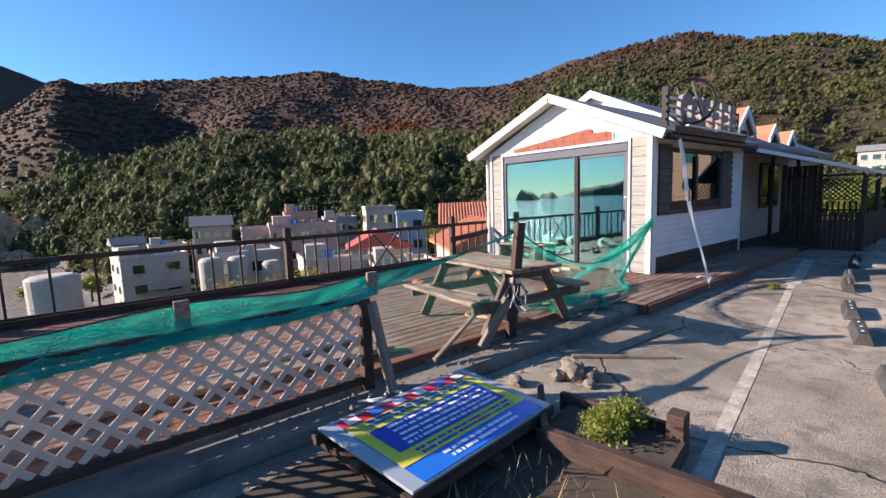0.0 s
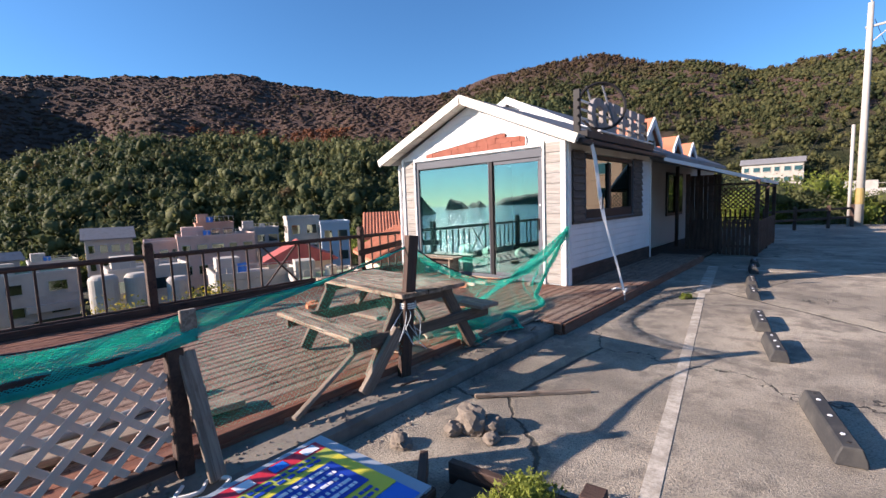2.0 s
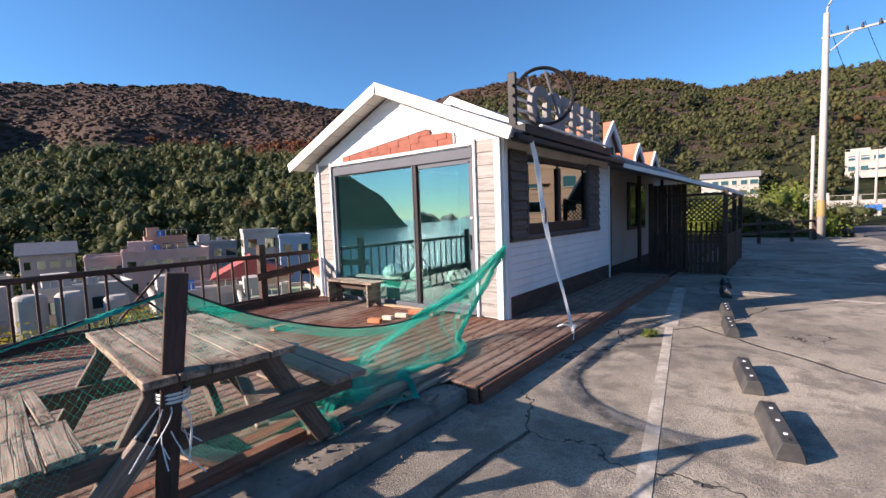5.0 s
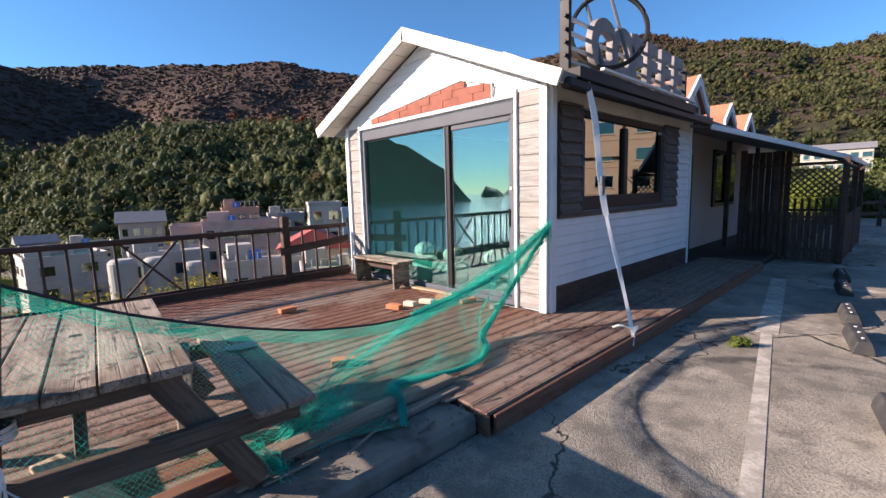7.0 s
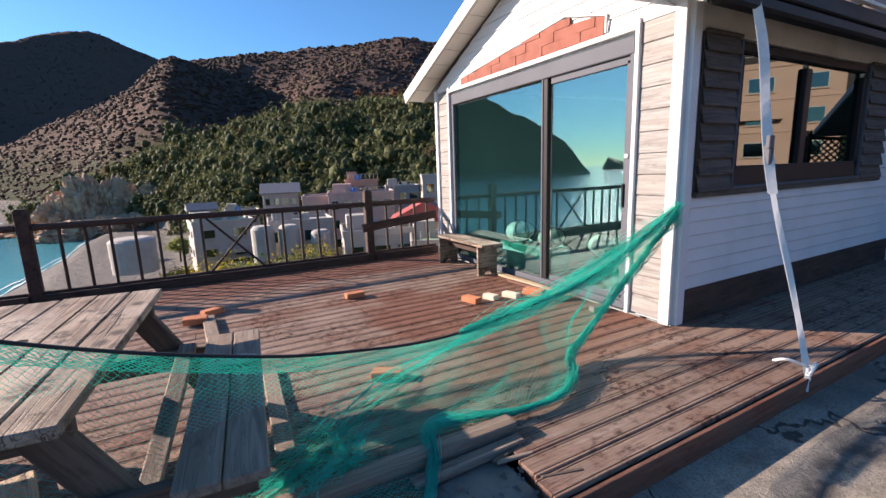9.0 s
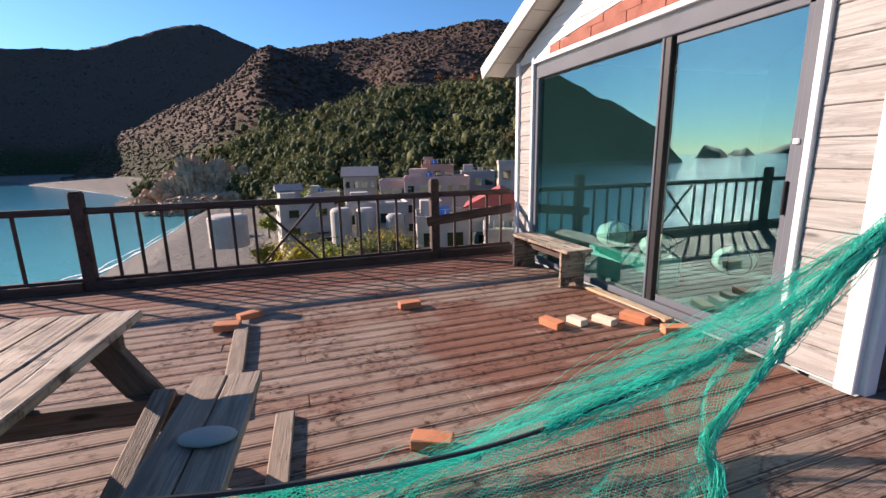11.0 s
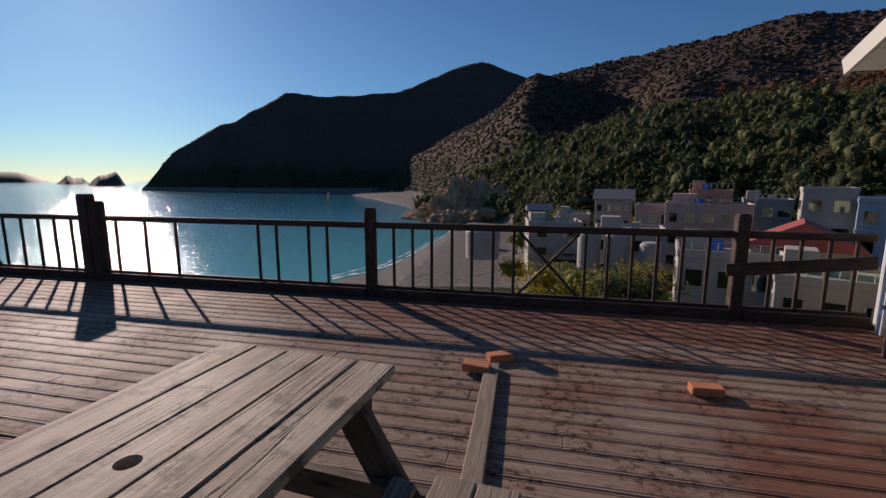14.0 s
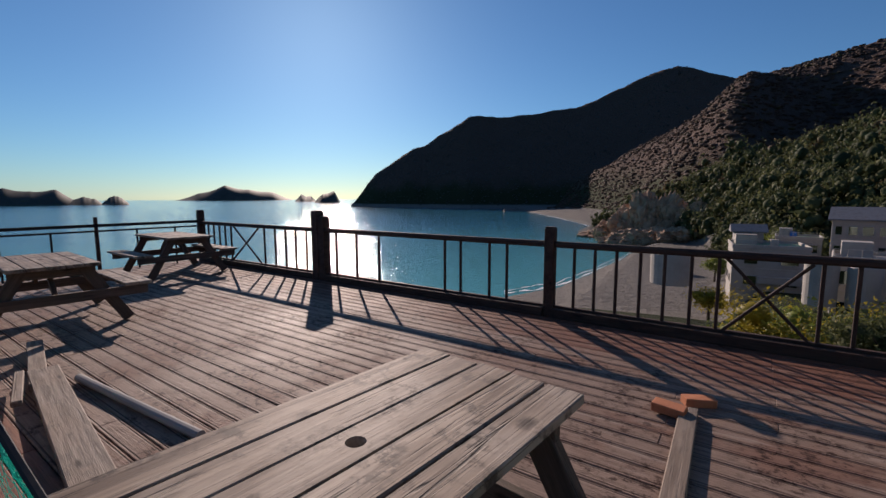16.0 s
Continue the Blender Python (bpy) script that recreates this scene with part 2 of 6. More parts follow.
def foliage(name, dark, light, autumn, start, full, rough=0.7):
    """Leaves; the share of autumn colour grows with height."""
    k = Nodes(name, rough, spec=0.15)
    v = k.coords("World")
    r = k.island()
    c = k.mix(k.ramp(k.math("ADD", k.math("MULTIPLY", r, 0.22), k.math("ADD", k.math("MULTIPLY", k.noise(v, 0.035, 3), 0.5), k.math("MULTIPLY", k.noise(v, 0.16, 3), 0.5))), 0.42, 0.80), dark, light)
    z = k.math("ADD", k.xyz("Z"), k.math("MULTIPLY", k.math("SUBTRACT", k.noise(v, 0.018, 4, 0.6), 0.5), 110))
    z = k.math("ADD", z, k.math("MULTIPLY", k.math("SUBTRACT", k.noise(v, 0.16, 3), 0.5), 24))
    a = k.mix(k.noise(v, 0.09, 3), autumn, (autumn[0] * 0.55, autumn[1] * 0.7, autumn[2] * 0.8))
    c = k.mix(k.ramp(z, start, full), c, a)
    kind = k.noise(v, 0.11, 2, 0.4)
    if start < 200:
        c = k.mix(k.math("MULTIPLY", k.ramp(kind, 0.62, 0.70), 0.5), c, (0.15, 0.135, 0.035))
        c = k.mix(k.math("MULTIPLY", k.ramp(kind, 0.34, 0.28), 0.5), c, (0.16, 0.06, 0.035))
    c = k.mix(k.math("MULTIPLY", k.ramp(k.noise(v, 1.3, 3), 0.5, 0.7), 0.4), c, tuple(x * 0.4 for x in dark))
    through_leaf = k.n("ShaderNodeBsdfTranslucent", Color=c)
    mix = k.t.nodes.new("ShaderNodeMixShader")
    mix.inputs[0].default_value = 0.35
    k.t.links.new(k.b.outputs[0], mix.inputs[1])
    k.t.links.new(through_leaf.outputs[0], mix.inputs[2])
    k.t.links.new(mix.outputs[0], k.t.nodes["Material Output"].inputs[0])
    return k.color(c)


def sea_water():
    k = Nodes("sea_water", 0.08, spec=0.45)
    v = k.coords("World")
    x, y = k.xyz("X"), k.xyz("Y")
    d = k.math("SQRT", k.math("ADD", k.math("MULTIPLY", x, x), k.math("MULTIPLY", y, y)))
    d = k.math("ADD", d, k.math("MULTIPLY", k.noise(v, 0.02, 3), 60))
    c = k.mix(k.ramp(d, 110, 420), (0.09, 0.36, 0.38), (0.04, 0.20, 0.30))
    w1 = k.noise(k.coords("World", (1, 1.7, 1)), 0.35, 5, 0.6)
    w2 = k.noise(v, 1.8, 4, 0.6)
    k.bump(k.math("ADD", w1, k.math("MULTIPLY", w2, 0.35)), 0.32, 1.0)
    return k.color(c)


def glass(name, tint, mirror, rough=0.0):
    mat = bpy.data.materials.new(name)
    mat.use_nodes = True
    t = mat.node_tree
    t.nodes.clear()
    out, mix = t.nodes.new("ShaderNodeOutputMaterial"), t.nodes.new("ShaderNodeMixShader")
    tr, gl = t.nodes.new("ShaderNodeBsdfTransparent"), t.nodes.new("ShaderNodeBsdfGlossy")
    tr.inputs["Color"].default_value = (*tint, 1)
    gl.inputs["Color"].default_value = (0.40, 0.52, 0.53, 1)
    gl.inputs["Roughness"].default_value = rough
    mix.inputs[0].default_value = mirror
    t.links.new(tr.outputs[0], mix.inputs[1])
    t.links.new(gl.outputs[0], mix.inputs[2])
    t.links.new(mix.outputs[0], out.inputs[0])
    return mat


def net_cord():
    """Fine synthetic cord: light passes through the thin strands."""
    k = Nodes("teal_net_cord", 0.75, spec=0.1)
    v = k.coords("World")
    c = k.mix(k.ramp(k.noise(v, 3, 4), 0.35, 0.7), (0.05, 0.64, 0.55), (0.09, 0.82, 0.70))
    tr = k.n("ShaderNodeBsdfTranslucent", Color=c)
    mix = k.t.nodes.new("ShaderNodeMixShader")
    mix.inputs[0].default_value = 0.6
    out = k.t.nodes["Material Output"]
    k.t.links.new(k.b.outputs[0], mix.inputs[1])
    k.t.links.new(tr.outputs[0], mix.inputs[2])
    k.t.links.new(mix.outputs[0], out.inputs[0])
    return k.color(c)


M = {
    "deck": deck_wood(),
    "table": table_wood(),
    "grey_wood": wood("weathered_grey_wood", (0.32, 0.26, 0.205), (0.14, 0.105, 0.08), (0.25, 0.18, 0.125), amount=0.5),
    # brown wood, darkened further to hold the shade below the table tops
    "leg_wood": wood("shaded_brown_weathered_wood", (0.15, 0.108, 0.08), (0.065, 0.045, 0.033), (0.115, 0.08, 0.056), amount=0.5),
    "pale_wood": wood("pale_pine", (0.55, 0.40, 0.25), (0.36, 0.23, 0.13), (0.45, 0.38, 0.3)),
    "dark_wood": wood("dark_stained_wood", (0.078, 0.041, 0.029), (0.03, 0.016, 0.012), (0.11, 0.068, 0.05), amount=0.4),
    "red_wood": wood("red_stained_wood", (0.25, 0.10, 0.055), (0.11, 0.04, 0.024), (0.18, 0.11, 0.08)),
    "shutter": wood("shutter_wood", (0.14, 0.112, 0.094), (0.06, 0.046, 0.038)),
    "panel": wood("grey_cladding", (0.37, 0.355, 0.33), (0.22, 0.205, 0.19), (0.30, 0.26, 0.22), amount=0.4, crack=0.3),
    "white": paint("white_siding", (0.64, 0.645, 0.65), (0.47, 0.45, 0.42), 0.5, 0.35),
    "cream": paint("cream_trim", (0.53, 0.51, 0.455), (0.37, 0.33, 0.26), 0.6, 0.6),
    "soffit": paint("soffit_board", (0.76, 0.72, 0.64), (0.5, 0.45, 0.36), 0.6, 0.5),
    "alu": paint("grey_aluminium", (0.105, 0.112, 0.128), (0.08, 0.08, 0.09), 0.6, 0.3),
    "dark_metal": paint("dark_metal", (0.024, 0.023, 0.024), (0.04, 0.034, 0.031), 0.45, 0.4),
    "shingle": paint("terracotta_shingle", (0.25, 0.075, 0.045), (0.15, 0.04, 0.025), 0.75, 0.6, 6),
    "roof_grey": paint("grey_roofing", (0.20, 0.20, 0.21), (0.11, 0.11, 0.11), 0.7, 0.5),
    "orange_tile": paint("orange_roof_tile", (0.47, 0.18, 0.10), (0.28, 0.10, 0.06), 0.7, 0.6, 1.2),
    "red_roof": paint("red_metal_roof", (0.36, 0.085, 0.07), (0.22, 0.07, 0.06), 0.55, 0.4),
    "lot": concrete_lot(),
    "kerb": paint("kerb_concrete", (0.20, 0.178, 0.148), (0.075, 0.066, 0.057), 0.9, 0.8, 3.0, 0.5),
    "line": worn_line(),
    "rubber": paint("black_rubber", (0.035, 0.035, 0.036), (0.10, 0.095, 0.085), 0.75, 0.6, 5),
    "white_plastic": paint("white_plastic", (0.74, 0.70, 0.63), (0.55, 0.45, 0.34), 0.5, 0.5),
    "lattice": paint("aged_lattice", (0.68, 0.52, 0.42), (0.50, 0.36, 0.28), 0.6, 0.5),
    "brick": paint("orange_brick", (0.50, 0.19, 0.09), (0.33, 0.11, 0.05), 0.85, 0.5, 9),
    "pale_brick": paint("pale_brick", (0.62, 0.54, 0.42), (0.45, 0.36, 0.26), 0.85, 0.5, 9),
    "stone": paint("field_stone", (0.19, 0.16, 0.13), (0.10, 0.085, 0.07), 0.9, 0.7, 6, 0.6),
    "cliff": paint("cliff_rock", (0.46, 0.30, 0.19), (0.15, 0.095, 0.06), 0.95, 0.9, 0.3, 0.9),
    "net": net_cord(),
    "cord": paint("black_cord", (0.02, 0.022, 0.025), (0.04, 0.04, 0.04), 0.7, 0.4),
    "rope": paint("white_rope", (0.70, 0.69, 0.66), (0.48, 0.46, 0.42), 0.8, 0.4, 20),
    "blue_print": paint("blue_print", (0.018, 0.16, 0.62), (0.03, 0.20, 0.64), 0.28, 0.3),
    "navy_print": paint("navy_print", (0.018, 0.055, 0.38), (0.025, 0.07, 0.42), 0.28, 0.3),
    "yellow_print": paint("yellow_print", (0.72, 0.62, 0.05), (0.62, 0.52, 0.06), 0.28, 0.3),
    "green_print": paint("olive_print", (0.42, 0.45, 0.07), (0.36, 0.38, 0.06), 0.28, 0.3),
    "red_print": paint("red_print", (0.60, 0.03, 0.05), (0.5, 0.04, 0.05), 0.28, 0.3),
    "white_print": paint("white_print", (0.78, 0.78, 0.80), (0.66, 0.68, 0.75), 0.28, 0.3),
    "acrylic": paint("clear_sheet", (0.33, 0.38, 0.43), (0.25, 0.30, 0.35), 0.12, 0.4),
    "hill": hill_ground(),
    "pine": foliage("pine_leaves", (0.044, 0.064, 0.030), (0.145, 0.152, 0.062), (0.16, 0.10, 0.07), 75, 150),
    "olive_wood": foliage("olive_leaves", (0.036, 0.048, 0.021), (0.12, 0.118, 0.048), (0.12, 0.072, 0.045), 72, 125),
    "brown_wood": foliage("bare_autumn_wood", (0.085, 0.055, 0.044), (0.145, 0.094, 0.072), (0.13, 0.082, 0.068), 40, 140),
    "autumn": foliage("rust_leaves", (0.12, 0.055, 0.03), (0.26, 0.10, 0.05), (0.2, 0.1, 0.04), 400, 500),
    # far leaves greyed and lifted: distance haze put into their colour
    "far_wood": foliage("haze_greyed_woodland", (0.07, 0.08, 0.075), (0.12, 0.12, 0.11), (0.12, 0.105, 0.10), 20, 130),
    "bush": foliage("bright_leaves", (0.085, 0.125, 0.025), (0.26, 0.29, 0.055), (0.2, 0.24, 0.04), 400, 500, 0.5),
    "yellow_leaf": foliage("yellow_leaves", (0.20, 0.17, 0.02), (0.50, 0.39, 0.05), (0.3, 0.25, 0.03), 400, 500, 0.5),
    "bark": paint("bark", (0.09, 0.065, 0.045), (0.05, 0.035, 0.025), 0.9, 0.6, 4, 0.6),
    "sea": sea_water(),
    "foam": paint("sea_foam", (0.75, 0.78, 0.78), (0.3, 0.42, 0.44), 0.8, 0.9, 0.2),
    "asphalt": paint("asphalt", (0.075, 0.076, 0.08), (0.045, 0.045, 0.047), 0.85, 0.6, 1.0, 0.5),
    "glass": glass("tinted_door_glass", (0.60, 0.95, 0.91), 0.36),
    "window_glass": glass("window_glass", (0.16, 0.24, 0.25), 0.42),
    "dark_window": glass("dark_window_glass", (0.03, 0.035, 0.04), 0.35, 0.05),
    "inside": paint("inside_plaster", (0.28, 0.33, 0.32), (0.2, 0.22, 0.22), 0.8),
    "teal_box": paint("teal_box", (0.46, 0.68, 0.64), (0.34, 0.54, 0.50), 0.5),
    "pole": paint("pole_concrete", (0.40, 0.38, 0.35), (0.28, 0.265, 0.24), 0.8, 0.5),
    "yellow_band": paint("yellow_band", (0.30, 0.22, 0.08), (0.08, 0.07, 0.05), 0.5),
    "plaster_white": paint("plaster_white", (0.40, 0.37, 0.33), (0.30, 0.275, 0.24), 0.8, 0.6, 0.5),
    "plaster_blue": paint("plaster_pale_blue", (0.40, 0.45, 0.50), (0.38, 0.43, 0.48), 0.8, 0.5, 0.5),
    "plaster_pink": paint("plaster_pink", (0.48, 0.34, 0.30), (0.33, 0.24, 0.21), 0.8, 0.6, 0.5),
    "plaster_cream": paint("plaster_cream", (0.62, 0.54, 0.41), (0.45, 0.38, 0.28), 0.8, 0.6, 0.5),
    "plaster_grey": paint("plaster_grey", (0.36, 0.34, 0.32), (0.22, 0.21, 0.2), 0.85, 0.7, 0.5),
    "plaster_peach": paint("plaster_peach", (0.46, 0.27, 0.19), (0.36, 0.2, 0.14), 0.8, 0.4, 0.5),
    "green_roof": paint("green_roof_coat", (0.22, 0.34, 0.20), (0.30, 0.36, 0.26), 0.7, 0.6, 0.4),
    "blue_tarp": paint("blue_tarp", (0.03, 0.16, 0.50), (0.03, 0.12, 0.36), 0.5),
    "sign_face": paint("sign_face", (0.23, 0.21, 0.205), (0.13, 0.115, 0.11), 0.6, 0.5, 8),
    "dry_grass": paint("dry_grass", (0.26, 0.20, 0.10), (0.12, 0.10, 0.05), 0.9, 0.6, 8),
    "soil": paint("soil", (0.07, 0.055, 0.04), (0.03, 0.025, 0.02), 0.95, 0.7, 5, 0.6),
}

for key in ("dark_metal", "alu"):
    M[key].node_tree.nodes["Principled BSDF"].inputs["Specular IOR Level"].default_value = 0.12

# ---- builders ----
CACHE = {}


def part(name, bm, material, parent, label="", at=None, smooth=False):
    """Links a bmesh, or a mesh, as one object under a thing (or at top level)."""
    if isinstance(bm, bpy.types.Mesh):
        me = bm
    else:
        me = bpy.data.meshes.new(name)
        bm.to_mesh(me)
        bm.free()
        me.materials.append(material)
        if smooth:
            me.shade_smooth()
    ob = new(name, me)
    if parent:
        ob.parent = parent
    if at is not None:
        ob.matrix_basis = at
    if label:
        ob["label"] = label
    return ob


def thing(name, at, label, category, group="", kind=""):
    ob = new(name)
    ob.empty_display_size = 0.1
    ob.matrix_basis = at if isinstance(at, Matrix) else Matrix.Translation(at)
    return tagged(ob, label, category, group, kind)


def box_bm(sx, sy, sz, bevel=0.004, at=None, bm=None):
    """A chamfered box, centred, its size in metres."""
    bm2 = bmesh.new()
    bmesh.ops.create_cube(bm2, size=1.0, matrix=Matrix.Diagonal((sx, sy, sz, 1)))
    if bevel:
        bmesh.ops.bevel(bm2, geom=bm2.edges[:], offset=min(bevel, 0.4 * min(sx, sy, sz)), segments=1, affect="EDGES")
    if at is not None:
        bm2.transform(at)
    if bm is None:
        return bm2
    me = bpy.data.meshes.new("t")
    bm2.to_mesh(me)
    bm2.free()
    bm.from_mesh(me)
    bpy.data.meshes.remove(me)
    return bm


def plank(name, size, at, mat, parent=None, label="", bevel=0.004):
    """A board, long axis local X; alike boards share a mesh."""
    key = (tuple(round(s, 4) for s in size), mat, bevel)
    if key not in CACHE:
        me = bpy.data.meshes.new(name)
        bm = box_bm(*size, bevel)
        bm.to_mesh(me)
        bm.free()
        me.materials.append(M[mat])
        CACHE[key] = me
    return part(name, CACHE[key], None, parent, label, at)


def between(a, b, roll=0.0):
    """A pose at the middle of a and b, local X along them."""
    a, b = Vector(a), Vector(b)
    q = (b - a).to_track_quat("X", "Z")
    return Matrix.Translation((a + b) / 2) @ q.to_matrix().to_4x4() @ pose(0, 0, 0, roll)


def beam(name, a, b, w, h, mat, parent=None, label="", roll=0.0, bevel=0.004):
    return plank(name, ((Vector(b) - Vector(a)).length, w, h), between(a, b, roll), mat, parent, label, bevel)


def tube_bm(points, radius, sides=8, closed=False, bm=None):
    """A tube along points."""
    bm = bm or bmesh.new()
    pts = [Vector(p) for p in points]
    rings = []
    for i, p in enumerate(pts):
        a = pts[i - 1] if (i or closed) else p
        b = pts[(i + 1) % len(pts)] if (i < len(pts) - 1 or closed) else p
        d = (b - a).normalized()
        u = d.cross(Vector((0, 0, 1)) if abs(d.z) < 0.9 else Vector((1, 0, 0))).normalized()
        v = d.cross(u)
        r = radius[i] if isinstance(radius, (list, tuple)) else radius
        rings.append([bm.verts.new(p + (u * math.cos(k * math.tau / sides) + v * math.sin(k * math.tau / sides)) * r) for k in range(sides)])
    n = len(rings)
    for i in range(n if closed else n - 1):
        r0, r1 = rings[i], rings[(i + 1) % n]
        for k in range(sides):
            bm.faces.new((r0[k], r0[(k + 1) % sides], r1[(k + 1) % sides], r1[k]))
    if not closed:
        bm.faces.new(rings[0][::-1])
        bm.faces.new(rings[-1])
    return bm


def poly_bm(points, depth, bm=None):
    """A flat polygon in the local XZ plane, thickened along +Y."""
    bm = bm or bmesh.new()
    front = [bm.verts.new((x, 0, z)) for x, z in points]
    back = [bm.verts.new((x, depth, z)) for x, z in points]
    bm.faces.new(front)
    bm.faces.new(back[::-1])
    n = len(points)
    for i in range(n):
        bm.faces.new((front[i], back[i], back[(i + 1) % n], front[(i + 1) % n]))
    bmesh.ops.recalc_face_normals(bm, faces=bm.faces[:])
    return bm


def fast_mesh(name, verts, faces, mat, smooth=False):
    """A mesh from arrays; all faces have the same number of corners."""
    me = bpy.data.meshes.new(name)
    v, f = np.asarray(verts, np.float32), np.asarray(faces, np.int32)
    me.vertices.add(len(v))
    me.vertices.foreach_set("co", v.ravel())
    me.loops.add(f.size)
    me.loops.foreach_set("vertex_index", f.ravel())
    me.polygons.add(len(f))
    me.polygons.foreach_set("loop_start", np.arange(0, f.size, f.shape[1], dtype=np.int32))
    me.update(calc_edges=True)
    me.validate()
    me.materials.append(mat)
    if smooth:
        me.shade_smooth()
    return me


def strands(points, edges, radius, name, mat):
    """Three-sided cords along the edges between points."""
    p = np.asarray(points, float)
    a, b = p[edges[:, 0]], p[edges[:, 1]]
    d = b - a
    d /= np.linalg.norm(d, axis=1, keepdims=True) + 1e-9
    u = np.cross(d, (0.3, 0.5, 0.81))
    u /= np.linalg.norm(u, axis=1, keepdims=True) + 1e-9
    w = np.cross(d, u)
    off = [u * math.cos(k * math.tau / 3) * radius + w * math.sin(k * math.tau / 3) * radius for k in range(3)]
    verts = np.stack([a + o for o in off] + [b + o for o in off], 1).reshape(-1, 3)
    base = (np.arange(len(a)) * 6)[:, None]
    faces = np.concatenate([base + np.array(q) for q in ((0, 1, 4, 3), (1, 2, 5, 4), (2, 0, 3, 5))])
    return fast_mesh(name, verts, faces, mat)


def catmull(pts, n):
    """n places along a smooth line through pts."""
    p = np.asarray(pts, float)
    p = np.vstack([2 * p[0] - p[1], p, 2 * p[-1] - p[-2]])
    out = []
    for s in np.linspace(0, len(pts) - 1 - 1e-6, n):
        i, t = int(s), s - int(s)
        a, b, c, d = p[i:i + 4]
        out.append(0.5 * (2 * b + (c - a) * t + (2 * a - 5 * b + 4 * c - d) * t * t + (3 * b - a - 3 * c + d) * t ** 3))
    return np.array(out)


def crown(rng, size, blobs, leaves, leaf, shape=(1, 1, 0.9), core=1.0):
    """Arrays of a leafy crown: lumpy cores and many loose leaf clumps."""
    vs, fs, n0 = [], [], 0
    ico = CACHE.get("ico")
    if ico is None:
        bm = bmesh.new()
        bmesh.ops.create_icosphere(bm, subdivisions=1, radius=1)
        bm.verts.index_update()
        ico = CACHE["ico"] = (np.array([v.co[:] for v in bm.verts]), np.array([[v.index for v in f.verts] for f in bm.faces]))
        bm.free()
    sh = np.array(shape)
    centres = []
    for i in range(blobs):
        c = rng.normal(0, 0.33, 3) * sh if blobs > 1 else np.zeros(3)
        r = rng.uniform(0.38, 0.62) if blobs > 1 else 0.8
        v = ico[0] * (core * r * rng.uniform(0.7, 1.25, (len(ico[0]), 1))) * sh + c
        vs.append(v * size)
        fs.append(ico[1] + n0)
        n0 += len(v)
        centres.append((c, r))
    if leaves:
        pick = rng.integers(0, blobs, leaves)
        c = np.array([centres[i][0] for i in pick])
        r = np.array([centres[i][1] for i in pick])[:, None]
        d = rng.normal(0, 1, (leaves, 3))
        d /= np.linalg.norm(d, axis=1, keepdims=True)
        q = (c + d * r * sh * rng.uniform(0.75 if core == 1 else 0.45, 1.25, (leaves, 1))) * size
        tri = q[:, None, :] + rng.normal(0, leaf, (leaves, 3, 3))
        vs.append(tri.reshape(-1, 3))
        fs.append(np.arange(leaves * 3).reshape(-1, 3) + n0)
    return np.vstack(vs), np.vstack(fs)

# ---- land, sea and hills ----
GZ, SEA = -0.15, -20.0


PINE_AZ = [40, 48, 57, 63, 70, 76, 83, 88, 95, 100, 106, 109]


def front_hill(az, r):
    """The hill behind the village: skyline by direction, a sunlit spur and the gully behind it."""
    el = np.interp(az, [-180, -100, -60, -30, -7.5, 1.5, 6.5, 12, 16.5, 22.7, 27, 34, 42, 50, 60, 66, 75.7, 81, 88, 91.5, 97.5, 104.6, 109.5, 111.5, 113.5],
                   [3, 4, 10, 12, 12.6, 13, 12.6, 14.5, 15, 16.8, 16.8, 15.9, 13.8, 13.1, 14.6, 15.5, 14.7, 14.0, 12.4, 11.8, 7.8, 3.9, 1.3, -2.0, -6])
    ridge = np.interp(az, [-180, 0, 60, 90, 98, 104, 108, 112], [400, 400, 470, 540, 560, 640, 730, 770])
    foot = np.interp(az, [-180, -20, 0, 30, 45, 60, 90, 98, 104, 108, 112], [90, 140, 145, 100, 200, 235, 240, 275, 440, 600, 650])
    zf = np.interp(az, [-180, 0, 30, 45, 60, 76, 90, 100, 112], [0, 1, -2, 14, 22, 22, 6, -8, -14])
    top = ridge * np.tan(np.radians(el + 0.3)) - 1.0
    t = (r - foot) / (ridge - foot)
    a = np.radians(az)
    spur = 4.5 * np.sin(a * 9 + 0.8 * np.sin(t * 4)) + 2.5 * np.sin(a * 19 + t * 4 + 1) + 1.2 * np.sin(a * 41 - t * 9)
    off = az - (94.5 - 3.5 * t)
    spur = spur + (24 * np.exp(-(off / np.where(off > 0, 6.0, 3.0)) ** 2) - 24 * np.exp(-((off + 9) / 5.0) ** 2)) * np.clip((1 - t) * 2.5, 0, 1)
    spur = spur * np.clip(t * (1 - t) * 4, 0, 1) ** 0.7
    return np.where(t < 0, -40.0, np.where(t < 1, zf + (top - zf) * np.clip(t, 0, 1) + spur, top - (r - ridge) * 0.35))


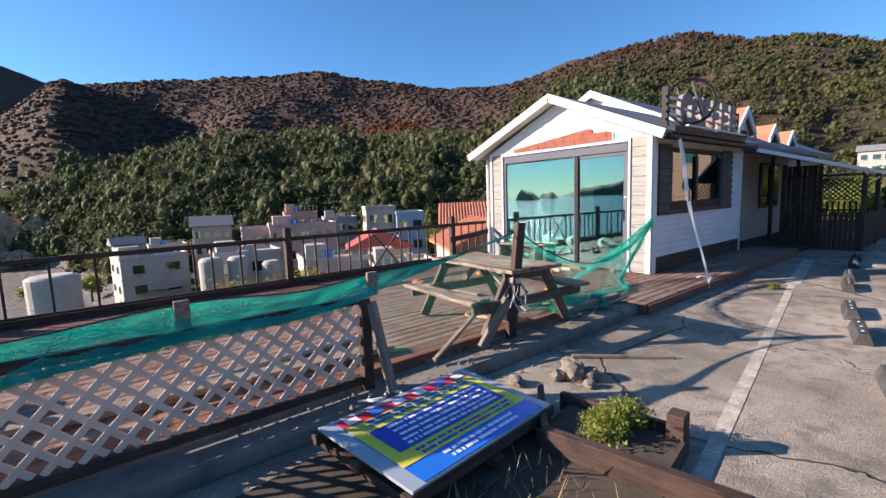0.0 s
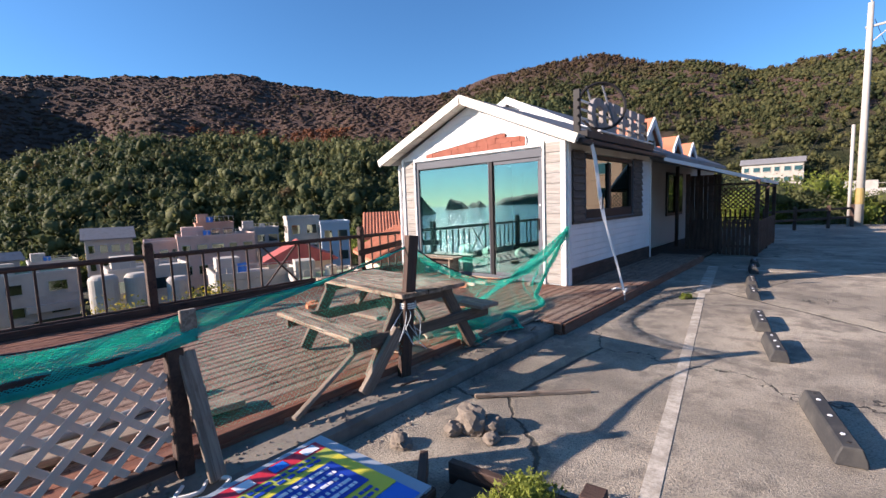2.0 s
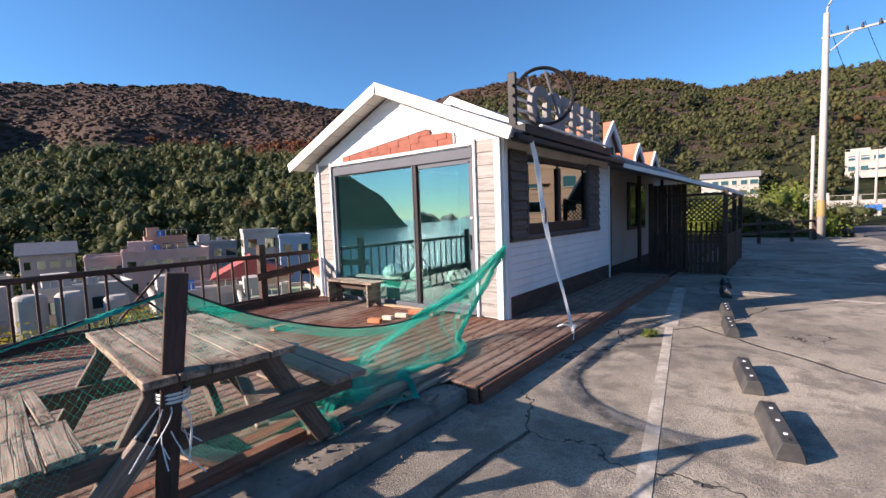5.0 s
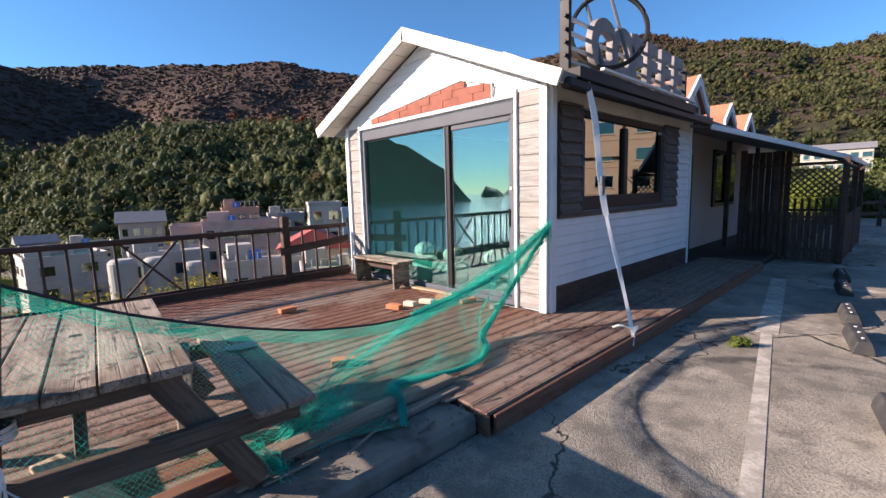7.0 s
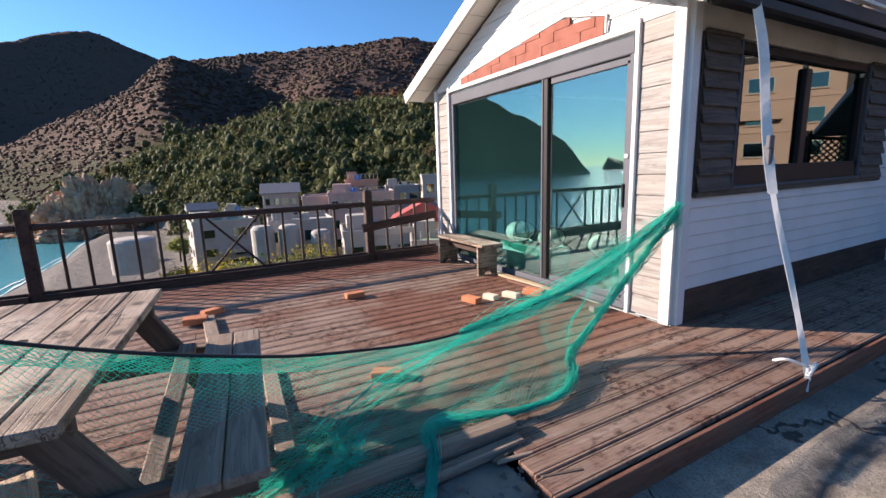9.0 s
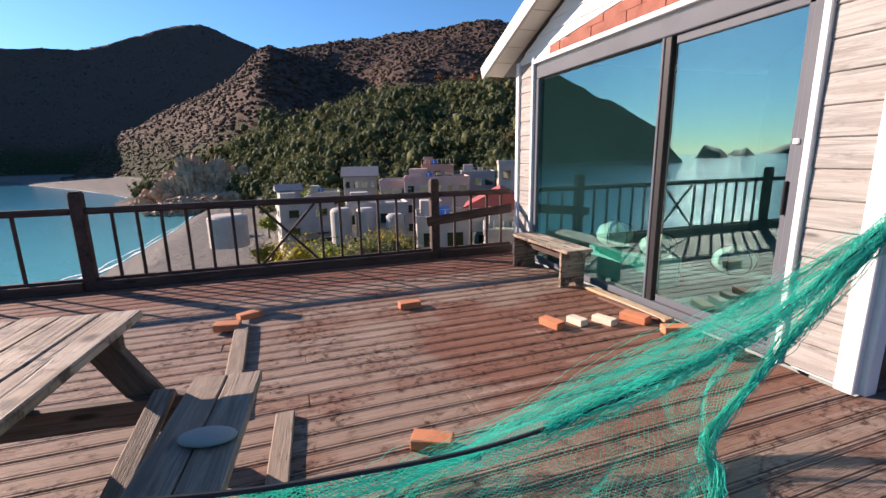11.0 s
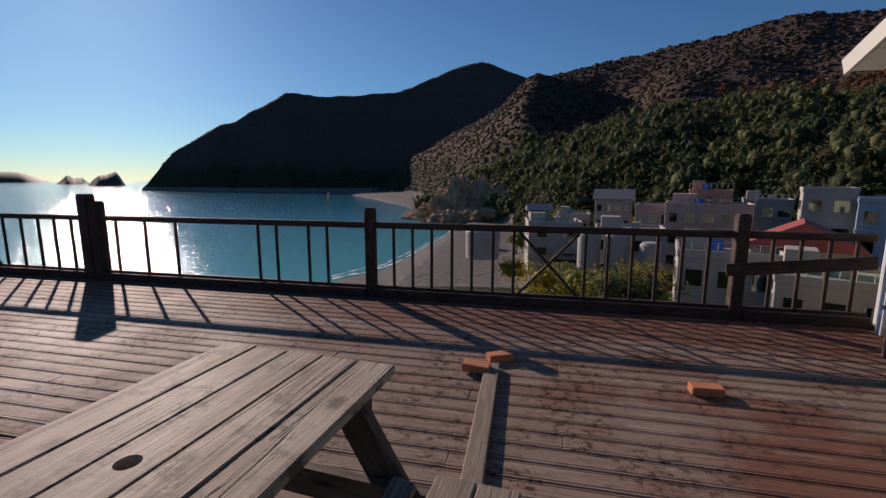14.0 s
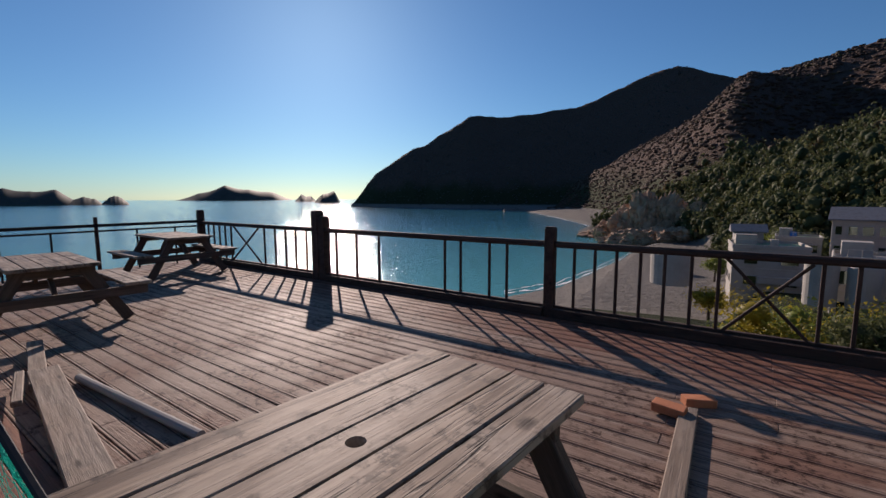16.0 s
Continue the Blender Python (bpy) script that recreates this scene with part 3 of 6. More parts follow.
def pine_ridge(az, r):
    """The lower ridge of dark pines between the village and the brown hill."""
    el = np.interp(az, PINE_AZ, [5.5, 7.0, 7.6, 8.0, 8.0, 7.3, 6.2, 4.4, 2.2, 0.2, -2.0, -5.0])
    crest = np.interp(az, [40, 60, 85, 96, 106], [205, 235, 240, 255, 290])
    foot = np.interp(az, [40, 60, 90, 95, 99, 106], [100, 108, 128, 190, 225, 262])
    zf = np.interp(az, [30, 60, 90, 100, 110], [-2, -7, -13, -17, -20])
    zc = crest * np.tan(np.radians(el))
    t = np.clip((r - foot) / (crest - foot), 0, 1)
    a = np.radians(az)
    lump = (2.5 * np.sin(a * 14 + 2 * t) + 1.5 * np.sin(a * 33 + 1)) * t * (1 - t) * 4
    z = np.where(r < crest, zf + (zc - zf) * t ** 0.85 + lump, zc - (r - crest) * 0.45)
    return np.where((r < foot) | (az < 40) | (az > 109), -40.0, z)


def headland(az, r):
    """The far headland across the bay, steep towards the water."""
    el = np.interp(az, [60, 85, 91, 98, 105, 109, 113, 117, 122, 125, 128, 129.2, 131, 134, 137.2, 139, 142], [4, 9.5, 12.2, 14.7, 12.5, 11.0, 10.6, 10.3, 10.4, 8.6, 6.8, 6.5, 5.2, 3.3, -0.7, -2, -6])
    ridge = 1050.0
    top = ridge * np.tan(np.radians(el)) - 5.0
    foot = ridge - np.maximum(top + 20, 2.0) / 0.85
    t = (r - foot) / (ridge - foot)
    spur = 3.0 * np.sin(np.radians(az) * 23) + 1.5 * np.sin(np.radians(az) * 47 + 1)
    z = np.where(t < 1, -20.5 + (top + 20.5) * np.clip(t, 0, 1) + spur * np.clip(t * (1 - t) * 4, 0, 1), top - (r - ridge) * 0.3)
    return np.where((t < 0) | (top < -20), -40.0, z)


def low_land(x, y, az, r):
    """The plateau with the lot, the slope under the deck, village and beach."""
    d = -5.0 - x
    z = np.where(d > 0, np.interp(d, [0, 0.6, 4, 30, 80, 130, 220], [-0.35, -3.2, -5.5, -8.0, -12.5, -14, -16]), -0.35 + np.clip(r - 26, 0, 60) * 0.02)
    coast = np.interp(az, [96, 100, 102, 104, 108, 112, 118, 130, 150, 170, 200], [260, 225, 195, 160, 126, 106, 96, 80, 55, 45, 45])
    shore = np.interp((r - coast), [-60, -35, 0, 15, 60], [0, -16.5, -20, -22, -27])
    sea_side = (az > 96)
    z = np.where(sea_side, np.where(r > coast - 60, np.minimum(z, np.where(r > coast - 35, shore, z)), z), z)
    beach = np.clip((az - 91) / 4, 0, 1) * np.clip((r - 40) / 30, 0, 1)
    z = z * (1 - beach) + np.minimum(z, -15.5 - np.clip((r - 80) / 60, 0, 1) * 2) * beach
    south = -14.6 - y
    z = np.where((south > 0) & (x < 6), np.minimum(z, np.interp(south, [0, 1, 20, 45], [-0.35, -3, -14, -26])), z)
    # the second beach, past the rocks
    edge = np.interp(az, [103, 105.7, 107.5, 110, 112.3, 116], [275, 300, 340, 420, 510, 700])
    z = np.where((az > 103) & (az < 116) & (r > edge), np.maximum(z, -20.3 + np.clip((r - edge) / 25, 0, 1) * 1.2 + np.clip((r - edge) / 220, 0, 1) * 4.5), z)
    return z


def land_height(x, y):
    az, r = np.degrees(np.arctan2(-x, y)), np.hypot(x, y)
    az = np.where(az < -150, az + 360, az)
    z = np.maximum(low_land(x, y, az, r), np.where(az < 118, np.maximum(front_hill(az, r), pine_ridge(az, r)), -99))
    z = np.maximum(z, np.where((az > 84) & (az < 141), headland(az, r), -99))
    bump = 0.0
    for k, (fx, fy) in enumerate(((0.021, 0.017), (0.047, -0.033), (-0.09, 0.07), (0.17, 0.15))):
        bump = bump + np.sin(x * fx + k * 2.1 + 1.7 * np.sin(y * fy * 0.7)) * np.sin(y * fy + k) * (5.0 / (k + 1))
    return z + bump * np.clip((r - 130) / 400, 0, 1.3) * np.clip((z + 17) / 20, 0, 1) * 0.6


def build_land():
    az = np.radians(np.concatenate([np.linspace(-150, -24, 42, endpoint=False), np.linspace(-24, 144, 337, endpoint=False), np.linspace(144, 210, 34)]))
    rr = np.concatenate([[0.5, 2, 4, 5, 5.6, 6.5, 8, 10], np.geomspace(12, 330, 70, endpoint=False), np.linspace(330, 1700, 160, endpoint=False), np.geomspace(1700, 2600, 8)])
    A, R = np.meshgrid(az, rr)
    X, Y = -np.sin(A) * R, np.cos(A) * R
    Z = land_height(X, Y)
    n, m = A.shape
    idx = np.arange(n * m).reshape(n, m)
    quads = np.stack([idx[:-1, :-1], idx[1:, :-1], idx[1:, 1:], idx[:-1, 1:]], -1).reshape(-1, 4)
    me = fast_mesh("ground", np.stack([X, Y, Z], -1).reshape(-1, 3), quads, M["hill"], True)
    tagged(part("ground", me, None, None), "steep coastal land with wooded hills round a bay", "ground", kind="structure")


def build_sea():
    az = np.radians(np.linspace(60, 300, 121))
    rr = np.geomspace(30, 4900, 60)
    A, R = np.meshgrid(az, rr)
    n, m = A.shape
    idx = np.arange(n * m).reshape(n, m)
    quads = np.stack([idx[:-1, :-1], idx[1:, :-1], idx[1:, 1:], idx[:-1, 1:]], -1).reshape(-1, 4)
    v = np.stack([-np.sin(A) * R, np.cos(A) * R, np.full_like(R, SEA)], -1).reshape(-1, 3)
    tagged(part("water", fast_mesh("water", v, quads, M["sea"]), None, None), "rippled blue-green sea glittering in low sun", "sea", kind="structure")


def build_foam():
    """Broken lines of surf along both beaches."""
    rng = np.random.default_rng(5)
    coasts = (([96, 100, 102, 104, 108, 112, 118, 130], [260, 225, 195, 160, 126, 106, 96, 80], 101.5, 119, (1.0, 5.5), 1.0),
              ([103, 105.7, 107.5, 110, 112.3, 116], [275, 300, 340, 420, 510, 700], 105.0, 114.5, (-1.0,), 2.6))
    for ca, cr, a0, a1, offs, size in coasts:
        for j, off in enumerate(offs):
            az = np.linspace(a0, a1, 90)
            coast = np.interp(az, ca, cr) + off * (-1 if size > 1 else 1)
            wob = np.interp(np.arange(90), np.arange(0, 90, 6), rng.uniform(-1.4, 1.4, 15)) * size
            wid = np.clip(np.interp(np.arange(90), np.arange(0, 90, 5), rng.uniform(0.2, 2.4, 18)), 0.1, 3) * (1 - 0.4 * j) * size * (-1 if size > 1 else 1)
            a = np.radians(az)
            inner = np.stack([-np.sin(a) * (coast + wob), np.cos(a) * (coast + wob), np.full(90, SEA + 0.12)], -1)
            outer = np.stack([-np.sin(a) * (coast + wob + wid), np.cos(a) * (coast + wob + wid), np.full(90, SEA + 0.10)], -1)
            i = np.arange(89)
            me = fast_mesh("surf", np.vstack([inner, outer]), np.stack([i, i + 1, i + 91, i + 90], -1), M["foam"])
            tagged(part("surf", me, None, None), "white line of surf washing the beach", "surf", kind="stuff")


def islands():
    """Far islands, each a few rounded humps: (place along it, height, width)."""
    rows = ((150.2, 6.4, 4300, ((0.2, 84, 0.26), (0.62, 40, 0.25), (-0.62, 42, 0.22), (-0.2, 60, 0.4))),
            (168.6, 4.6, 1900, ((0.35, 32, 0.28), (-0.45, 30, 0.26), (-0.05, 18, 0.3))), (161.9, 1.2, 1850, ((0.0, 14, 0.5),)), (164.4, 1.5, 1880, ((0.0, 9, 0.6),)),
            (142.6, 1.3, 2600, ((0.3, 22, 0.4), (-0.5, 14, 0.3))), (140.0, 1.6, 1900, ((-0.5, 34, 0.5), (0.3, 16, 0.4))))
    for az, half, r, humps in rows:
        n, m = 90, 15
        u, w = np.meshgrid(np.linspace(-1, 1, n), np.linspace(-1, 1, m))
        h = sum(k * np.exp(-np.abs((u - c) / b) ** 1.4) for c, k, b in humps) + 1.2 * np.sin(u * 9 + az) + 0.4 * np.sin(u * 21)
        z = SEA - 2 + (np.clip(h, 0, None) + 18) * np.clip(1 - u ** 4, 0, 1) * np.clip(1 - w ** 2, 0, 1)
        a = np.radians(az + half * u)
        q = r + w * r * 0.07
        v = np.stack([-np.sin(a) * q, np.cos(a) * q, z], -1).reshape(-1, 3)
        idx = np.arange(n * m).reshape(m, n)
        f = np.stack([idx[:-1, :-1], idx[:-1, 1:], idx[1:, 1:], idx[1:, :-1]], -1).reshape(-1, 4)
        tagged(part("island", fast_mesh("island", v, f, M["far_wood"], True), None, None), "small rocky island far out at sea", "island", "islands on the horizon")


def woodland(rng, mat, kinds, count, az_range, r_range, sizes, sink, on, label, smooth=False):
    """Tree crowns scattered over the ground where on(az, r, z) holds."""
    az = rng.uniform(*az_range, count)
    r = np.sqrt(rng.uniform(r_range[0] ** 2, r_range[1] ** 2, count))
    x, y = -np.sin(np.radians(az)) * r, np.cos(np.radians(az)) * r
    z = land_height(x, y)
    keep = on(az, r, z)
    vs, fs, n0 = [], [], 0
    for px, py, pz, s, k in zip(x[keep], y[keep], z[keep], sizes[0] + (sizes[1] - sizes[0]) * rng.random(keep.sum()) ** 1.7, rng.integers(len(kinds), size=keep.sum())):
        v, f = kinds[k]
        c, sn = math.cos(px * 3), math.sin(px * 3)
        q = np.stack([v[:, 0] * c - v[:, 1] * sn, v[:, 0] * sn + v[:, 1] * c, v[:, 2]], -1) * s + (px, py, pz + s * sink)
        vs.append(q)
        fs.append(f + n0)
        n0 += len(q)
    me = fast_mesh("woodland", np.vstack(vs), np.vstack(fs), M[mat], smooth)
    tagged(part("woodland", me, None, None), label, "woodland", kind="stuff")


def far_woods():
    """Tree crowns that cover the hills: pines low down, bare autumn wood above."""
    rng = np.random.default_rng(11)
    near = [crown(rng, 1.0, 5, 150, 0.07, (0.85, 0.85, 1.0), 0.55) for _ in range(12)]
    mid = [crown(rng, 1.0, 4, 44, 0.12, (1, 1, 0.8), 0.7) for _ in range(8)]
    low = [crown(rng, 1.0, 1, 12, 0.12, (1, 1, 0.42), 1.1) for _ in range(10)]
    far = [crown(rng, 1.0, 1, 12, 0.22, (1, 1, 0.6)) for _ in range(6)]

    def clear(az, r):
        # the beach and the village stay open
        return r > np.interp(az, [-14, 8, 14, 20, 45, 60, 80, 86, 92, 95, 97, 100, 106], [150, 148, 100, 80, 95, 108, 110, 104, 118, 185, 205, 228, 262])

    def pines(az, r, z):
        return clear(az, r) & (z > -17) & ((pine_ridge(az, r) > z - 8) | ((az < 46) & (r < 260)) | ((az > 80) & (z < 30)))

    def brown(az, r, z):
        return (front_hill(az, r) > z - 10) & (pine_ridge(az, r) < z - 1) & (z > -16)

    woodland(rng, "pine", near, 3900, (26, 107), (85, 280), (2.3, 7.2), 0.40, pines, "dense dark green pine wood on the lower ridge")
    woodland(rng, "olive_wood", near, 1000, (-16, 30), (130, 250), (1.8, 4.2), 0.35, lambda az, r, z: clear(az, r) & (z > 0), "green pines on the lower slope behind the road")
    woodland(rng, "olive_wood", mid, 3500, (-16, 42), (230, 430), (1.8, 4.4), 0.2, lambda az, r, z: z > 4, "green and olive trees on the upper slope")
    woodland(rng, "brown_wood", low, 20500, (38, 112), (225, 740), (1.7, 3.7), 0.0, brown, "bare brown and mauve autumn wood on the hill", True)
    woodland(rng, "autumn", mid, 420, (54, 72), (232, 310), (2.2, 4.6), 0.25, lambda az, r, z: (z > 25) & (rng.random(len(az)) < 0.8), "rust-red and orange autumn trees above the pines")
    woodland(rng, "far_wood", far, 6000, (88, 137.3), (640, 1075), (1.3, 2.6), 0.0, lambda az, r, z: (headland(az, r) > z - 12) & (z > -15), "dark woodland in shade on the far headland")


def boulder(name, at, size, mat, seed, label, category, group=""):
    rng = np.random.default_rng(seed)
    bm = bmesh.new()
    bmesh.ops.create_icosphere(bm, subdivisions=5 if size[0] > 2 else 3, radius=1)
    ph = rng.uniform(0, 6, 6)
    for v in bm.verts:
        p = v.co.copy()
        d = noise.noise(p * 1.3 + Vector(ph[:3])) * 0.55 + noise.noise(p * 3.1 + Vector(ph[3:])) * 0.28
        d += abs(noise.noise(p * 6.5 + Vector(ph[:3]))) * 0.22 - abs(noise.noise(p * 2.2 + Vector(ph[3:]))) * 0.5
        if size[0] > 2:                     # ledges and fissures of a crag
            q = Vector((p.x, p.y, p.z * 0.6))
            d = 0.4 * math.floor(noise.noise(q * 1.5 + Vector(ph[:3])) * 5) / 5 + 0.22 * math.floor(noise.noise(q * 3.4 + Vector(ph[3:])) * 4) / 4
            d += 0.10 * noise.noise(q * 8 + Vector(ph[:3])) - 0.16 * max(0.0, 1 - abs(noise.noise(q * 2.6 + Vector(ph[3:]))) * 9)
        v.co = p * (1 + d * (1.0 if size[0] > 2 else 0.55))
        v.co = Vector((v.co.x * size[0], v.co.y * size[1], v.co.z * size[2]))
    ob = part(name, bm, M[mat], None, at=at)
    return tagged(ob, label, category, group)


build_land()
build_sea()
build_foam()
islands()
far_woods()
for i, (az, r, w, h, top) in enumerate(((101.4, 226, 7.5, 15, -11), (99.4, 224, 7, 14, -11), (97.4, 222, 7, 11, -12), (103.4, 228, 7, 10, -14), (105.4, 236, 7, 6, -17), (95.4, 220, 7, 11, -11), (107.0, 250, 7, 2.5, -19.5), (104.6, 216, 7, 4, -19), (100.2, 212, 9, 5, -17), (102.5, 212, 7, 5, -18), (97.6, 208, 8, 5, -16))):
    a = radians(az)
    boulder("rock_outcrop", pose(-math.sin(a) * r, math.cos(a) * r, top, 0, 0, az + 20 * i), (w * 1.25, w * 1.1, h), "cliff", 20 + i, "craggy brown cliff rock at the end of the beach", "rock", "rocks by the beach")

# ---- village ----


def house(az, r, w, d, top, low, mat, roof="flat", roof_mat="plaster_grey", storeys=2, turn=None, cols=4, label="pale concrete village house", parapet=0.5):
    """A village house: walls, floor bands, real window openings with sills, and its roof."""
    a = radians(az)
    base = Vector((-math.sin(a) * r, math.cos(a) * r, low))
    turn = az if turn is None else turn
    th = thing("house", Matrix.Translation(base) @ pose(0, 0, 0, 0, 0, turn), label, "house", "village houses")
    h = top - low
    part("wall", box_bm(w, d, h, 0.05, pose(0, 0, h / 2)), M[mat], th)
    floor_h = 2.9
    for s in range(storeys):
        zc = h - 1.5 - s * floor_h
        if zc < 1:
            break
        part("floor_band", box_bm(w + 0.16, d + 0.16, 0.18, 0.02, pose(0, 0, zc - 1.3)), M[mat], th)
        for c in range(cols):
            x = (c + 0.5) / cols * w - w / 2
            wide = min(2.0, w / cols * 0.68) * (0.8 + 0.4 * ((c * 7 + s * 3) % 3) / 2)
            win = part("window", box_bm(wide, 0.10, 1.35, 0.01, pose(x, -d / 2 - 0.03, zc)), M["plaster_white"], th)
            part("pane", box_bm(wide - 0.14, 0.05, 1.2, 0.0, pose(x, -d / 2 - 0.07, zc)), M["dark_window"], win)
            part("sill", box_bm(wide + 0.2, 0.18, 0.08, 0.01, pose(x, -d / 2 - 0.08, zc - 0.72)), M[mat], win)
    for k in (-1, 1):
        for s in range(storeys):
            zc = h - 1.5 - s * floor_h
            if zc < 1:
                break
            for y in ((-d * 0.24, d * 0.24) if d > 4.5 else (0,)):
                win = part("window", box_bm(0.10, 1.3, 1.1, 0.01, pose(k * (w / 2 + 0.03), y, zc)), M["plaster_white"], th)
                part("pane", box_bm(0.05, 1.14, 0.94, 0.0, pose(k * (w / 2 + 0.07), y, zc)), M["dark_window"], win)
    if roof == "flat":
        for sx, sy, px, py in ((w + 0.1, 0.2, 0, -d / 2), (w + 0.1, 0.2, 0, d / 2), (0.2, d - 0.2, -w / 2, 0), (0.2, d - 0.2, w / 2, 0)):
            part("parapet", box_bm(sx, sy, parapet, 0.03, pose(px, py, h + parapet / 2 - 0.05)), M[mat], th)
        part("roof", box_bm(w - 0.3, d - 0.3, 0.12, 0.0, pose(0, 0, h + 0.05)), M[roof_mat], th)
        q = int(az * 10) % 4
        if w > 5:
            part("roof_room", box_bm(w * 0.3, d * 0.35, 1.5, 0.03, pose(w * (0.28 if q % 2 else -0.28), d * 0.2, h + 0.8)), M[mat], th)
            part("roof_tank", tube_bm([(w * (0.1 * q - 0.1), 0, h + 0.1), (w * (0.1 * q - 0.1), 0, h + 1.0)], 0.5, 14), M[("blue_tarp", "yellow_band", "plaster_white", "plaster_grey")[q]], th)
            bm = bmesh.new()
            for k in range(9):
                tube_bm([(w * (k / 8 - 0.5), -d / 2, h + 0.4), (w * (k / 8 - 0.5), -d / 2, h + 1.1)], 0.025, 4, False, bm)
            tube_bm([(-w / 2, -d / 2, h + 1.1), (w / 2, -d / 2, h + 1.1)], 0.03, 4, False, bm)
            part("roof_rail", bm, M["plaster_white"], th)
        if storeys > 1 and w > 5:
            part("balcony", box_bm(w * 0.6, 0.9, 0.9, 0.02, pose(w * 0.15, -d / 2 - 0.45, h - 4.2)), M[mat], th)
    else:
        o, rise = 0.5, (w if roof == "side" else d) * 0.27
        bm = bmesh.new()
        if roof == "side":      # gable towards the viewer
            bm = poly_bm([(-w / 2 - o, -0.15), (0, rise), (w / 2 + o, -0.15), (w / 2 + o, -0.35), (-w / 2 - o, -0.35)], d + 2 * o)
            bm.transform(pose(0, -d / 2 - o, h + 0.35))
        else:
            bm = poly_bm([(-d / 2 - o, -0.15), (0, rise), (d / 2 + o, -0.15), (d / 2 + o, -0.35), (-d / 2 - o, -0.35)], w + 2 * o)
            bm.transform(pose(w / 2 + o, 0, h + 0.35, 0, 0, 90))
        r_ob = part("roof", bm, M[roof_mat], th)
        if roof_mat == "orange_tile":
            # rounded rows of tiles down both slopes
            bm = bmesh.new()
            span = (d if roof == "side" else w) + 2 * o
            half = (w if roof == "side" else d) / 2 + o
            for i in range(int(span / 0.28)):
                q = -span / 2 + 0.14 + i * 0.28
                for k in (-1, 1):
                    if roof == "side":
                        p0, p1 = Vector((0, q, h + 0.35 + rise + 0.02)), Vector((k * half, q, h + 0.22))
                    else:
                        p0, p1 = Vector((q, 0, h + 0.35 + rise + 0.02)), Vector((q, k * half, h + 0.22))
                    tube_bm([p0, p1], 0.085, 6, False, bm)
            part("rib", bm, M["orange_tile"], r_ob)
    return th


house(52.9, 25, 6.0, 7, -2.0, -9, "plaster_cream", "side", "orange_tile", 2, 62, 2, "cream house with an orange tiled gable roof")
house(50.5, 34, 8, 7, -1.2, -8, "plaster_cream", "front", "orange_tile", 2, 50, 3, "cream house with an orange tiled roof")
house(63.9, 62, 4.4, 6, 0.3, -12, "plaster_white", "flat", "plaster_grey", 3, 66, 2, "white flat-roofed house with a stair tower")
house(59.7, 60, 4.0, 6, -0.6, -12, "plaster_blue", "flat", "plaster_grey", 3, 60, 2, "pale blue rendered house with a flat roof")
house(66.6, 41, 6.0, 5, -3.5, -10, "plaster_cream", "side", "red_roof", 1, 64, 2, "low house with a red metal roof")
house(68.2, 82, 6, 7, -1.7, -12, "plaster_grey", "flat", "plaster_grey", 2, 70, 3, "grey house with a flat roof")
house(74.0, 70, 10, 9, -2.0, -12, "plaster_pink", "flat", "plaster_pink", 3, 74, 5, "dusty pink house with a roof terrace")
house(79.4, 72, 4.6, 8, -2.5, -12, "plaster_pink", "flat", "plaster_grey", 3, 76, 3, "dusty pink house with a flat roof")
house(73.6, 76, 5.5, 4, -0.1, -2.6, "plaster_peach", "flat", "plaster_peach", 1, 74, 3, "peach roof room above a terrace", 0.25)
house(83.4, 90, 6.4, 6, -2.2, -14, "plaster_white", "front", "roof_grey", 2, 80, 4, "small white house with a grey roof")
house(82.6, 56, 7.5, 6, -4.5, -12, "plaster_white", "flat", "plaster_grey", 3, 84, 4, "white concrete house with water tanks")
house(73.6, 38, 6.6, 6, -4.1, -10, "plaster_white", "flat", "plaster_grey", 3, 76, 3, "pale house with wide windows below the deck", 0.6)
house(64.6, 33, 5.6, 6, -4.4, -10, "plaster_white", "flat", "green_roof", 2, 66, 3, "white house with a railed terrace")
house(91.0, 76, 8.5, 8, -5.6, -14, "plaster_white", "flat", "green_roof", 2, 96, 2, "white building with a green coated flat roof")
house(92.6, 80, 3.6, 3, -3.9, -6.2, "plaster_grey", "front", "roof_grey", 1, 96, 1, "grey shed on a flat roof")
house(88.0, 94, 6, 6, -5.6, -15, "plaster_grey", "flat", "green_roof", 2, 88, 2, "grey building with a green flat roof")
house(4.0, 150, 14, 5, 9.6, 2, "plaster_white", "front", "roof_grey", 2, 4, 6, "white two-storey house with a low grey roof")
house(-7.8, 172, 14, 8, 15.2, 8, "plaster_white", "flat", "plaster_white", 2, -6, 5, "white flat-roofed house on the hillside")
house(-7.0, 75, 12, 5, 1.2, -1, "plaster_grey", "flat", "green_roof", 1, -4, 5, "low shed with a green roof edge")
house(-26, 52, 12, 9, 9.5, -0.4, "plaster_peach", "flat", "plaster_peach", 3, -30, 3, "peach rendered building with wide windows")


def water_tank(az, r, z, rad, h, mat, label):
    a = radians(az)
    th = thing("water_tank", (-math.sin(a) * r, math.cos(a) * r, z), label, "tank", "village tanks")
    part("body", tube_bm([(0, 0, 0), (0, 0, h * 0.94), (0, 0, h)], [rad, rad * 1.03, rad * 0.92], 24), M[mat], th, smooth=False)
    part("lid", tube_bm([(0, 0, h), (0, 0, h + 0.15)], [rad * 0.9, rad * 0.75], 24), M[mat], th)
    for k in range(3):
        part("band", tube_bm([(0, 0, h * (0.2 + 0.3 * k)), (0, 0, h * (0.2 + 0.3 * k) + 0.08)], rad * 1.035, 24), M[mat], th)


